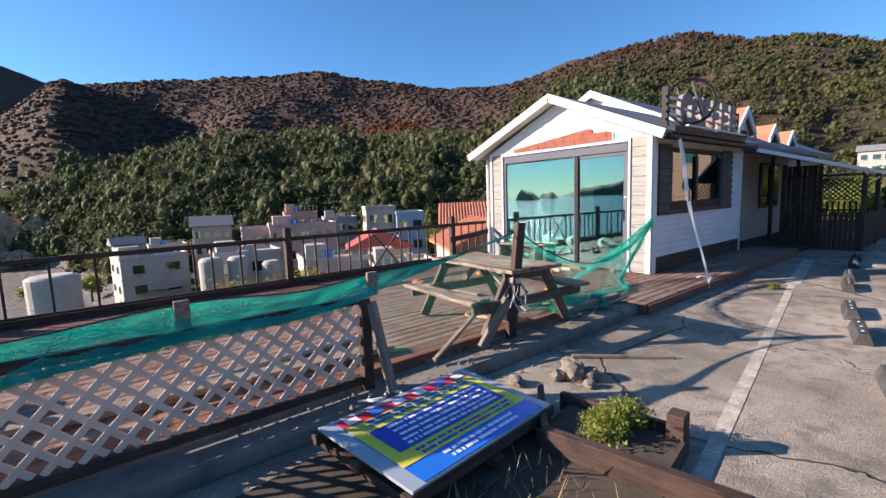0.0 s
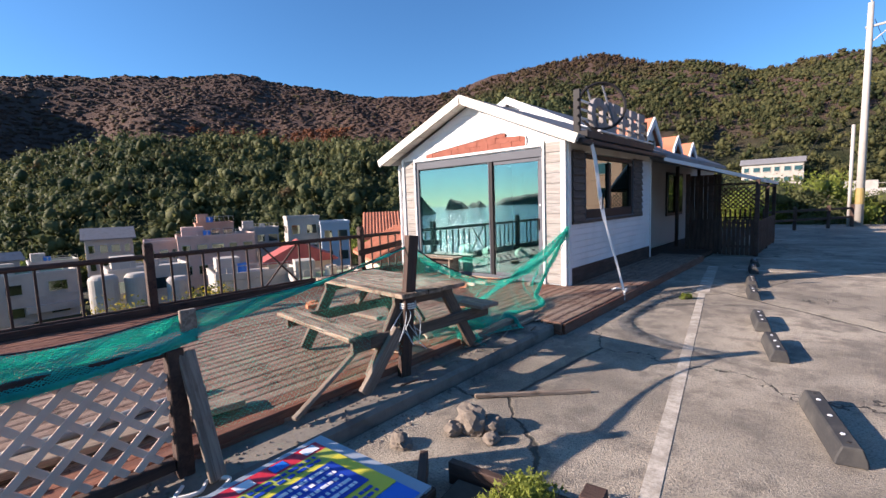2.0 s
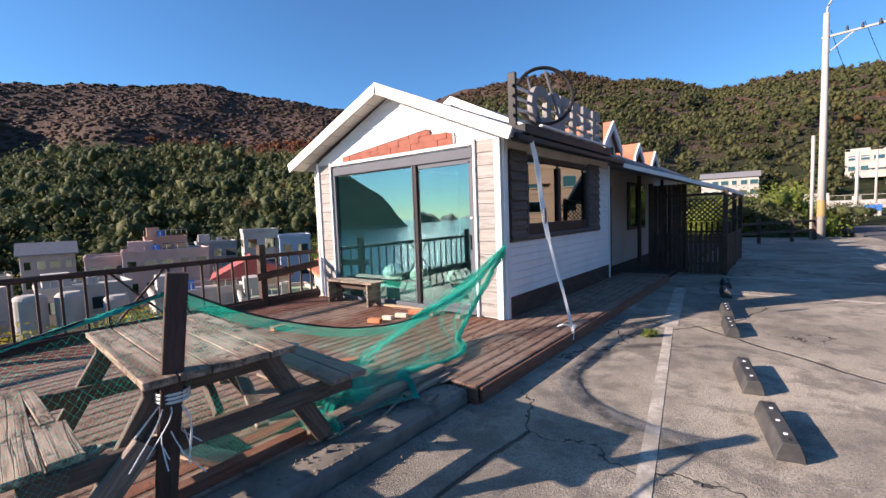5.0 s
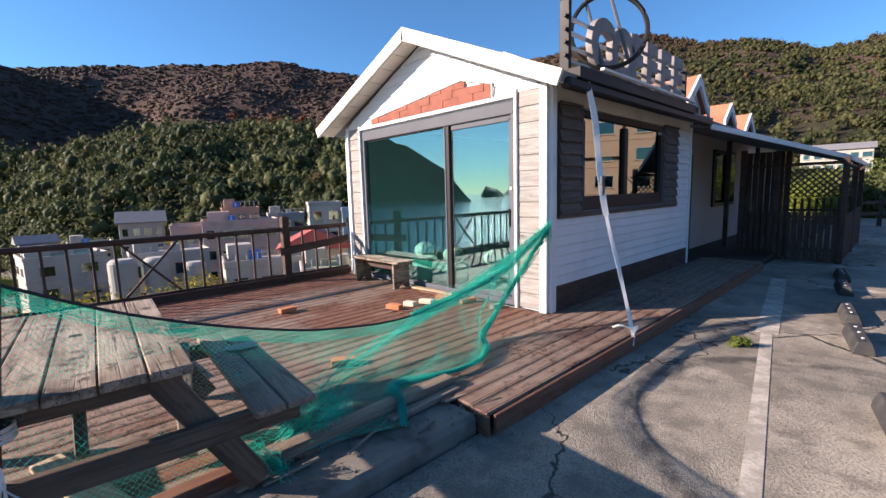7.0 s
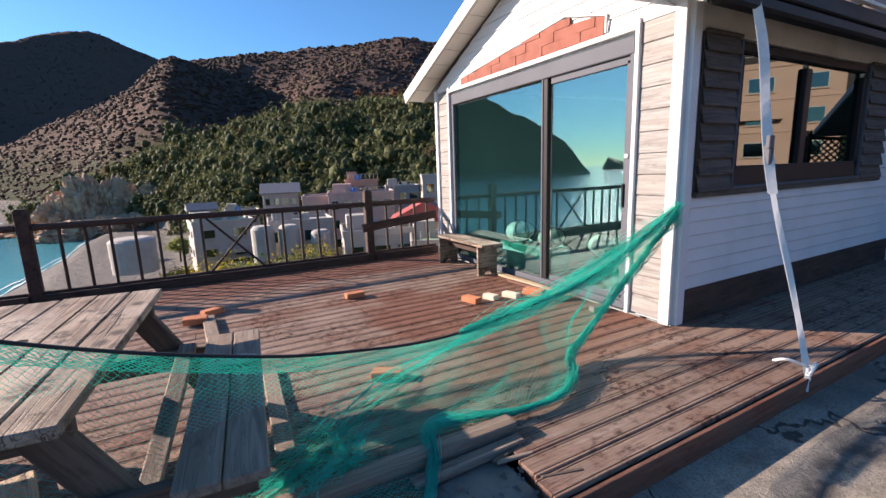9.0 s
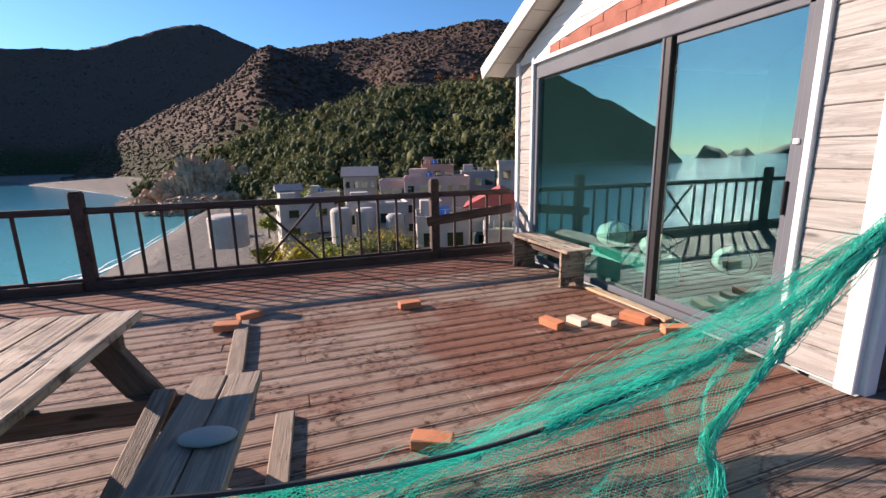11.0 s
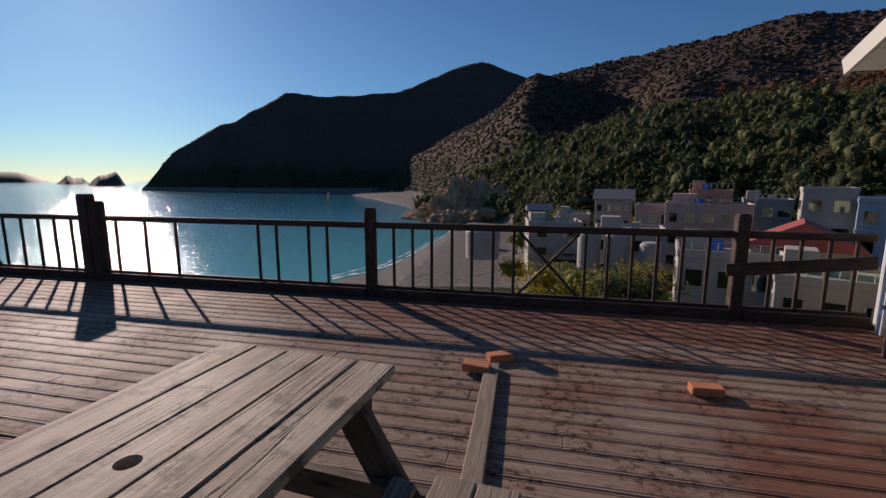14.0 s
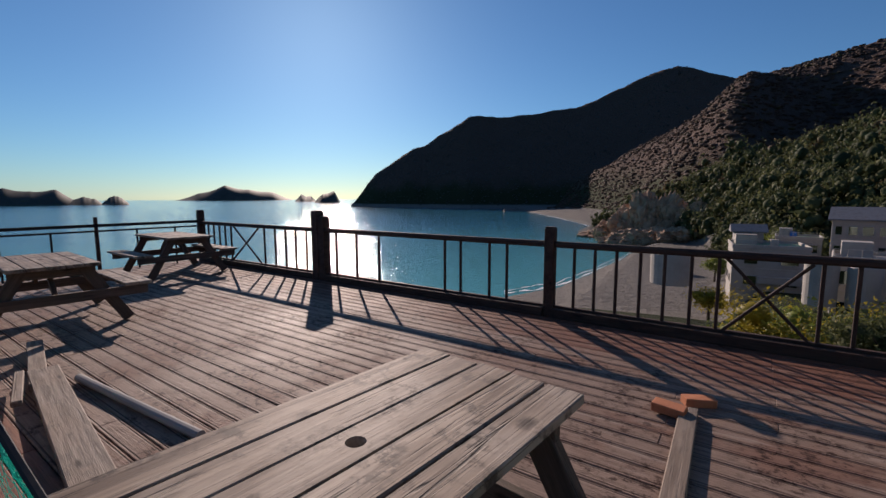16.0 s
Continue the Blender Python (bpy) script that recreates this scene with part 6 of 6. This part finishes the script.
loose_plank((0.62, -2.75, 0.0), (0.60, -2.12, 0.0), 0.07, 0.04, "grey_wood", "short grey offcut beside the boardwalk")
loose_plank((0.50, -9.2, 0.03), (0.50, -3.65, 0.03), 0.09, 0.07, "red_wood", "red-brown edge beam of the deck")
loose_plank((-0.20, -7.95, 0.06), (0.08, -5.82, 0.06), 0.20, 0.05, "grey_wood", "wide grey plank lying on the deck")
loose_plank((-0.05, -7.9, 0.10), (0.10, -7.2, 0.10), 0.06, 0.04, "grey_wood", "short batten lying on planks")
loose_plank((-0.36, -8.95, 0.05), (-0.1, -7.6, 0.05), 0.12, 0.06, "grey_wood", "grey plank lying near a picnic table")
loose_plank((1.26, -4.35, -0.125), (1.99, -3.64, -0.135), 0.035, 0.035, "grey_wood", "thin stick lying on the concrete")
loose_plank((0.68, -6.36, 0.72), (0.90, -6.32, -0.02), 0.10, 0.03, "grey_wood", "grey plank leaning against the fence post")
loose_plank((0.66, -5.7, 0.02), (0.45, -4.75, 0.42), 0.05, 0.035, "grey_wood", "thin batten propped against the leaning post")
bm = tube_bm([(-0.34, -7.6, 0.035), (-0.47, -5.9, 0.035)], 0.032, 12)
tagged(part("pipe", bm, M["plaster_grey"], None), "grey plastic pipe lying on the deck", "pipe")
# flat grey oval on the seat, an added shape of unknown nature
bm = bmesh.new()
bmesh.ops.create_uvsphere(bm, u_segments=20, v_segments=10, radius=1, matrix=Matrix.Diagonal((0.10, 0.055, 0.02, 1)))
tagged(part("pebble", bm, M["plaster_grey"], None, at=pose(-0.12, -3.36, 0.475, 0, 0, 75), smooth=True), "flat oval grey object lying on the seat", "stone")

# ---- edge of the deck: posts, lattice, net ----


def net_post():
    th = thing("leaning_post", (0.07, 0, 0), "dark leaning timber post that holds up the net", "post")
    beam("post", (0.53, -4.56, -0.04), (0.57, -4.42, 1.26), 0.085, 0.10, "dark_wood", th)
    beam("strut", (0.58, -5.06, -0.02), (0.55, -4.62, 0.42), 0.05, 0.12, "grey_wood", th)
    bm = bmesh.new()
    rng = random.Random(2)
    for k in range(12):
        s = Vector((0.53, -4.50, 0.62))
        e = s + Vector((rng.uniform(0.0, 0.16), rng.uniform(-0.3, 0.12), rng.uniform(-0.42, -0.2)))
        m = (s + e) / 2 + Vector((rng.uniform(-0.05, 0.05),) * 3)
        tube_bm(catmull([s, m, e], 8), 0.0035, 5, False, bm)
    for k in range(3):
        ring = [Vector((0.527 + 0.075 * math.cos(a), -4.47 + 0.075 * math.sin(a), 0.60 + 0.02 * k)) for a in np.linspace(0, math.tau, 14, endpoint=False)]
        tube_bm(ring, 0.008, 5, True, bm)
    part("tie_rope", bm, M["rope"], th, "frayed white rope")


net_post()


def lattice_fence():
    th = thing("lattice_fence", (0.66, 0, 0), "aged cream lattice fence panel in a dark frame", "fence")
    y0, y1, z0, z1 = -9.5, -6.47, 0.10, 0.72
    for y in (y1 + 0.05, y0):
        part("post", box_bm(0.09, 0.09, 0.78, 0.006, pose(0.0, y, 0.36)), M["dark_wood"], th)
    beam("bottom_rail", (0, y0, 0.06), (0, y1, 0.06), 0.06, 0.07, "dark_wood", th)
    beam("top_rail", (0, y0, 0.745), (0, y1, 0.745), 0.06, 0.06, "dark_wood", th)
    h = z1 - z0
    for s in (-1, 1):
        k = y0 - h
        while k < y1 + h:
            a, b = k, k + h
            za, zb = (z0, z1) if s > 0 else (z1, z0)
            ya, yb = a, b
            if ya < y0:
                za, ya = za + (zb - za) * (y0 - a) / h, y0
            if yb > y1:
                zb, yb = za + (zb - za) * (y1 - ya) / (yb - ya), y1
            if yb - ya > 0.03:
                beam("lattice_strip", (0.006 * s, ya, za), (0.006 * s, yb, zb), 0.008, 0.042, "lattice", th, bevel=0.002)
            k += 0.165
    for y in (-7.72, -6.32):
        part("upright", box_bm(0.035, 0.09, 0.20, 0.004, pose(-0.02, y, 0.86)), M["grey_wood"], th)


lattice_fence()


def fishing_net():
    th = thing("fishing_net", (0, 0, 0), "teal fishing net strung along the deck's edge", "net")
    A = [(0.60, -9.6, 0.84), (0.60, -8.56, 0.87), (0.60, -7.68, 0.93), (0.58, -6.9, 0.88), (0.58, -6.3, 0.93), (0.54, -5.3, 0.98), (0.60, -4.42, 1.17)]
    A2 = [(0.72, -9.6, 0.66), (0.72, -8.56, 0.68), (0.72, -7.68, 0.72), (0.72, -6.9, 0.72), (0.68, -6.3, 0.80), (0.545, -5.3, 0.955), (0.60, -4.42, 1.155)]
    netting("draped_net", A, A2, 560, 32, "net", th, 0.014, 0.0029, 1)
    bundle("gathered_edge", A2[:5], 40, 0.02, 0.002, "net", th, 16)
    netting("draped_net", [(x - 0.03, y, z - 0.02) for x, y, z in A[:5]], [(x - 0.16, y, z + 0.02) for x, y, z in A2[:5]], 440, 22, "net", th, 0.02, 0.0029, 2)
    netting("hanging_net", [(0.60, -6.3, 0.86), (0.53, -5.3, 0.93), (0.60, -4.42, 1.12)], [(0.55, -6.2, 0.10), (0.58, -5.3, 0.10), (0.62, -4.46, 0.14)], 100, 40, "net", th, 0.04, 0.0005, 3)
    U = [(0.61, -4.42, 1.17), (0.56, -4.0, 0.95), (0.49, -3.47, 0.75), (0.42, -2.98, 0.62), (0.33, -2.3, 0.54), (0.19, -1.3, 0.62), (0.10, -0.6, 0.82), (0.025, -0.03, 1.05)]
    F = [(0.60, -4.45, 0.16), (0.52, -3.9, 0.10), (0.38, -3.34, 0.06), (0.12, -3.02, 0.05), (-0.18, -2.6, 0.06), (-0.20, -1.85, 0.28), (-0.10, -1.0, 0.60), (0.025, -0.03, 1.02)]
    B = [(0.50, -3.5, 0.05), (0.64, -3.0, -0.01), (0.73, -2.72, -0.02), (0.55, -2.60, 0.06), (0.35, -2.52, 0.06), (0.36, -2.28, 0.045), (0.44, -2.0, 0.045), (0.43, -1.68, 0.045), (0.29, -1.43, 0.05), (0.10, -1.27, 0.07), (0.04, -1.0, 0.22), (0.03, -0.5, 0.62), (0.026, -0.03, 0.98)]
    netting("hanging_net", U, F, 330, 62, "net", th, 0.03, 0.0006, 4)
    netting("loose_net", F[2:], B, 300, 66, "net", th, 0.05, 0.0009, 7, 0.08, 0.012)
    netting("gathered_edge", U, [(x - 0.01, y, z - 0.075) for x, y, z in U], 420, 16, "net", th, 0.012, 0.0013, 5)
    bundle("gathered_edge", U[4:], 46, 0.034, 0.0015, "net", th, 11)
    bundle("gathered_edge", B[2:], 60, 0.022, 0.0017, "net", th, 12, floor=0.004)
    bundle("net_fold", F[::-1][:6], 38, 0.10, 0.0010, "net", th, 13, 0.25, 0.006)
    bundle("net_fold", [(0.12, -3.0, 0.03), (0.33, -2.95, 0.03), (0.52, -3.2, 0.06)], 50, 0.10, 0.0011, "net", th, 14, floor=0.006)
    bundle("net_tuft", [(0.50, -3.62, 0.10), (0.56, -3.5, 0.05), (0.63, -3.44, -0.02)], 50, 0.05, 0.0013, "net", th, 15)
    part("head_rope", tube_bm(catmull(U, 80), 0.007, 6), M["cord"], th, "thin black rope")
    part("head_rope", tube_bm(catmull(A, 80), 0.006, 6), M["cord"], th, "thin black rope")


fishing_net()

# ---- by the kerb: sign board, planter, stones ----


def notice_board():
    o, e1, e2 = Vector((1.17, -5.80, 0.12)), Vector((0.15, -1.34, 0.03)), Vector((0.80, 0.16, -0.085))
    n = e2.cross(e1).normalized()
    if n.z < 0:
        n = -n
    th = thing("notice_board", (0, 0, 0), "fallen blue and yellow printed notice board lying on timber", "notice board")

    def sheet(name, u0, u1, v0, v1, lift, mat, parent):
        """A printed patch: u along the width, v along the length."""
        bm = bmesh.new()
        c = [o + e2 * v + e1 * u + n * lift for u, v in ((u0, v0), (u1, v0), (u1, v1), (u0, v1))]
        t = [bm.verts.new(p) for p in c]
        b = [bm.verts.new(p - n * (0.002 if lift else 0.02)) for p in c]
        bm.faces.new(t)
        bm.faces.new(b[::-1])
        for i in range(4):
            bm.faces.new((t[i], b[i], b[(i + 1) % 4], t[(i + 1) % 4]))
        bmesh.ops.recalc_face_normals(bm, faces=bm.faces[:])
        return part(name, bm, M[mat], parent)

    base = sheet("backing_sheet", 0, 1, 0, 1, 0.0, "acrylic", th)
    pr = sheet("blue_print", 0.06, 0.93, 0.05, 0.985, 0.004, "blue_print", th)
    sheet("red_strip", 0.06, 0.93, 0.05, 0.165, 0.0075, "red_print", pr)
    sheet("green_strip", 0.06, 0.93, 0.165, 0.29, 0.0075, "green_print", pr)
    sheet("yellow_field", 0.06, 0.93, 0.29, 0.80, 0.0075, "yellow_print", pr)
    sheet("navy_field", 0.12, 0.87, 0.32, 0.66, 0.011, "navy_print", pr)
    rng = random.Random(8)
    for k, u in enumerate((0.12, 0.27, 0.42, 0.57, 0.72, 0.86)):
        sheet("round_mark", u - 0.035, u + 0.035, 0.07, 0.145, 0.011, ("white_print", "blue_print", "white_print", "white_print", "blue_print", "white_print")[k], pr)

    def writing(v0, v1, u0, u1, mat, lift):
        u = u0
        while u < u1 - 0.02:
            w = rng.choice((0.012, 0.02, 0.03, 0.04))
            sheet("writing_bar", u, min(u + w, u1), v0, v1, lift, mat, pr)
            u += w + rng.choice((0.005, 0.007, 0.014))

    for v in (0.365, 0.43, 0.495, 0.56, 0.615):
        writing(v - 0.014, v + 0.014, 0.16, 0.80, "white_print", 0.0145)
    for v in (0.20, 0.25):
        writing(v - 0.014, v + 0.014, 0.14, 0.84, "navy_print", 0.011)
    for v in (0.71, 0.76):
        writing(v - 0.013, v + 0.013, 0.14, 0.82, "navy_print", 0.011)
    for v in (0.86, 0.92):
        writing(v - 0.015, v + 0.015, 0.24, 0.74, "white_print", 0.0075)
    for v in (0.02, 0.5, 0.98):
        a, b = o + e2 * v - e1 * 0.02 - n * 0.055, o + e2 * v + e1 * 1.03 - n * 0.055
        beam("support_beam", a, b, 0.07, 0.07, "dark_wood", th)
    for u in (0.05, 0.5, 0.95):
        a, b = o + e1 * u - e2 * 0.06 - n * 0.12, o + e1 * u + e2 * 1.08 - n * 0.12
        beam("support_beam", a, b, 0.09, 0.06, "dark_wood", th)


notice_board()


def planter():
    th = thing("planter", (0, 0, 0), "broken dark timber planter box lying on the concrete", "planter")
    beam("side_board", (2.12, -5.92, -0.05), (3.25, -5.72, -0.05), 0.07, 0.15, "dark_wood", th)
    beam("side_board", (1.85, -5.35, -0.07), (2.72, -5.22, -0.07), 0.05, 0.14, "dark_wood", th)
    beam("side_board", (1.70, -5.42, -0.02), (2.12, -5.90, -0.04), 0.05, 0.12, "dark_wood", th)
    part("end_post", box_bm(0.11, 0.13, 0.26, 0.006, pose(2.70, -5.26, -0.02, 0, 0, 8)), M["dark_wood"], th)
    part("soil_fill", box_bm(0.85, 0.5, 0.1, 0.02, pose(2.4, -5.57, -0.10, 0, 0, 9)), M["soil"], th)
    shrub(2.38, -5.52, -0.08, 0.23, "bush", 201, "bright green leafy plant growing in the planter", "plant", "plants by the kerb", 1500, 0.075)
    shrub(2.62, -6.55, GZ, 0.16, "bush", 202, "small green weed beside the planter", "plant", "plants by the kerb", 420, 0.10)
    rng = np.random.default_rng(9)
    n = 420
    root = np.stack([rng.uniform(2.1, 3.1, n), rng.uniform(-7.3, -6.0, n), np.full(n, GZ)], -1)
    tip = root + rng.normal(0, 0.06, (n, 3)) + (0, 0, 0.09)
    side = rng.normal(0, 0.004, (n, 3))
    v = np.stack([root - side, root + side, tip], 1).reshape(-1, 3)
    tagged(part("dry_grass", fast_mesh("dry_grass", v, np.arange(n * 3).reshape(-1, 3), M["dry_grass"]), None, None), "dry straw-coloured grass and litter beside the planter", "grass", kind="stuff")


planter()
bm = box_bm(1.9, 2.0, 0.06, 0.02, pose(2.05, -6.75, GZ - 0.01, 0, 0, 8))
tagged(part("flower_bed", bm, M["soil"], None), "dark soil bed strewn with dry stalks", "flower bed", kind="structure")
for i, (x, y, s, z) in enumerate(((1.56, -4.78, (0.13, 0.11, 0.12), -0.06), (1.70, -4.70, (0.10, 0.09, 0.07), -0.10), (1.50, -4.90, (0.08, 0.07, 0.06), -0.11), (1.78, -4.83, (0.06, 0.06, 0.045), -0.12), (1.30, -5.25, (0.10, 0.07, 0.05), -0.12))):
    boulder("stone", pose(x, y, z, 0, 0, 40 * i), s, "stone", 60 + i, "rough broken stone lying on the concrete", "stone", "stones on the lot")
bm = tube_bm(catmull([(0.85, -6.62, -0.02), (0.95, -6.45, -0.01), (0.86, -6.36, -0.02), (0.96, -6.28, -0.01), (1.02, -6.42, -0.02), (0.92, -6.55, -0.01), (0.80, -6.48, -0.02)], 40), 0.012, 6)
tagged(part("rope", bm, M["rope"], None), "short piece of grey rope lying on the kerb", "rope")
shrub(1.75, 0.62, GZ, 0.11, "bush", 203, "small tuft of weed growing from a crack", "weed", "plants by the kerb", 260, 0.12)

rb = random.Random(31)
for k in range(12):
    x, y, a = rb.uniform(0.56, 0.88), rb.uniform(-5.4, -2.2), rb.uniform(-0.5, 0.5)
    n = rb.uniform(0.12, 0.42)
    loose_plank((x, y, -0.005), (x + math.sin(a) * n, y + math.cos(a) * n, -0.003), rb.uniform(0.02, 0.05), 0.016, rb.choice(("grey_wood", "red_wood", "leg_wood")), "splintered offcut of wood lying on the kerb")
gr = np.random.default_rng(17)
n = 900
spot = np.stack([gr.uniform(0.5, 1.15, n), gr.uniform(-7.6, -2.1, n), np.zeros(n)], -1)
spot[:, 2] = np.where(spot[:, 0] < 0.92, -0.028, GZ + 0.002)
size = gr.gamma(2.0, 0.0045, (n, 1, 1)) + 0.003
corner = np.array([(1, 0, 0), (-0.5, 0.87, 0), (-0.5, -0.87, 0), (0.1, 0, 0.9)])[None] * size * gr.uniform(0.6, 1.4, (n, 4, 3)) + spot[:, None, :]
tri = (np.arange(n) * 4)[:, None, None] + np.array([(0, 1, 3), (1, 2, 3), (2, 0, 3)])[None]
tagged(part("gravel", fast_mesh("gravel", corner.reshape(-1, 3), tri.reshape(-1, 3), M["stone"]), None, None), "scattered grit and crumbled concrete along the kerb", "gravel", kind="stuff")

# ---- poles, wires and fence beyond the lot ----


def power_pole():
    th = thing("power_pole", (4.35, 21.2, GZ), "tall grey concrete power pole with a street lamp arm", "power pole")
    part("shaft", tube_bm([(0, 0, 0), (0, 0, 5), (0, 0, 10.0)], [0.165, 0.14, 0.105], 16), M["pole"], th, smooth=True)
    part("band", tube_bm([(0, 0, 1.0), (0, 0, 1.75)], [0.169, 0.164], 16), M["yellow_band"], th, "yellow and black warning band")
    part("lamp_arm", tube_bm(catmull([(0, 0, 9.7), (0.05, 0, 10.3), (0.3, -0.1, 10.6), (0.6, -0.2, 10.55)], 14), 0.04, 8), M["pole"], th)
    part("lamp_head", box_bm(0.3, 0.14, 0.08, 0.03, pose(0.7, -0.22, 10.53)), M["pole"], th)
    beam("crossarm", (-0.15, 0, 8.95), (1.9, 0.2, 9.15), 0.09, 0.09, "pole", th)
    beam("crossarm_strut", (0.1, 0, 8.3), (0.9, 0.1, 9.0), 0.05, 0.05, "pole", th)
    for x in (0.7, 1.2, 1.75):
        part("insulator", tube_bm([(x, 0.12, 9.08), (x, 0.12, 9.3)], [0.06, 0.04], 8), M["dark_metal"], th)


power_pole()
th = thing("thin_pole", (3.98, 20.3, GZ), "thin pale pole beside the power pole", "pole", "poles by the road")
part("shaft", tube_bm([(0, 0, 0), (0, 0, 4.6)], 0.07, 10), M["pole"], th, smooth=True)
for x, y, h in ((7.2, 40, 5.4), (10.5, 60, 7.0)):
    th = thing("utility_pole", (x, y, GZ), "slim concrete utility pole by the road", "pole", "poles by the road")
    part("shaft", tube_bm([(0, 0, 0), (0, 0, h)], [0.14, 0.09], 10), M["pole"], th, smooth=True)
    beam("crossarm", (-0.7, 0, h - 0.5), (0.7, 0, h - 0.5), 0.08, 0.08, "pole", th)


def wire(a, b, sag):
    a, b = Vector(a), Vector(b)
    pts = [a.lerp(b, t) - Vector((0, 0, sag * 4 * t * (1 - t))) for t in np.linspace(0, 1, 20)]
    tagged(part("wire", tube_bm(pts, 0.012, 4), M["cord"], None), "black overhead cable hanging from the pole", "cable", "overhead cables")


wire((4.35, 21.2, 8.0), (1.0, 26.0, 0.6), 0.0)
wire((4.5, 21.2, 9.1), (11.0, 60.0, 6.6), 0.8)
wire((5.6, 21.3, 9.2), (14.0, 58.0, 6.6), 0.8)
wire((4.35, 21.2, 6.4), (7.2, 40.0, 5.3), 0.5)
wire((4.35, 21.2, 6.8), (-6.0, 40.0, 5.0), 0.6)


def lot_fence():
    th = thing("lot_fence", (0, 0, GZ), "low dark wooden fence at the lot's far end", "fence")
    pts = [(1.3, 15.6), (2.2, 17.4), (3.3, 18.9), (4.1, 20.2)]
    for x, y in pts:
        part("post", box_bm(0.13, 0.13, 1.05, 0.01, pose(x, y, 0.5)), M["dark_wood"], th)
    for (xa, ya), (xb, yb) in zip(pts[:-1], pts[1:]):
        for z in (0.45, 0.85):
            beam("rail", (xa, ya, z), (xb, yb, z), 0.06, 0.1, "dark_wood", th)


lot_fence()
th = thing("street_kiosk", (9.2, 50, GZ), "small white and blue roadside sign box", "kiosk")
part("body", box_bm(1.1, 0.9, 1.5, 0.05, pose(0, 0, 0.75)), M["plaster_white"], th)
part("blue_panel", box_bm(1.14, 0.94, 0.6, 0.03, pose(0, 0, 1.0)), M["blue_tarp"], th)

# ---- deck boards, last ----
for x, y, n, dz, tw in DECK_BOARDS:
    fresh = x > 0.1 and y < -4.6
    plank("deck_board", (round(n, 2), 0.137, 0.03), pose(x, y, -0.015 + dz, 0, 0, 90 + tw * 0.08), "red_wood" if fresh else "deck", deck, bevel=0.005)
for i in range(7):
    x = 0.075 + i * 0.144
    for y0, y1 in ((-2.14 - 0.02 * i, 1.4 + 0.3 * (i % 2)), (1.406 + 0.3 * (i % 2), 5.55)):
        plank("deck_board", (round(y1 - y0, 3), 0.137, 0.03), pose(x, (y0 + y1) / 2, -0.015 + 0.001 * (i % 3), 0, 0, 90), "deck", porch, bevel=0.005)
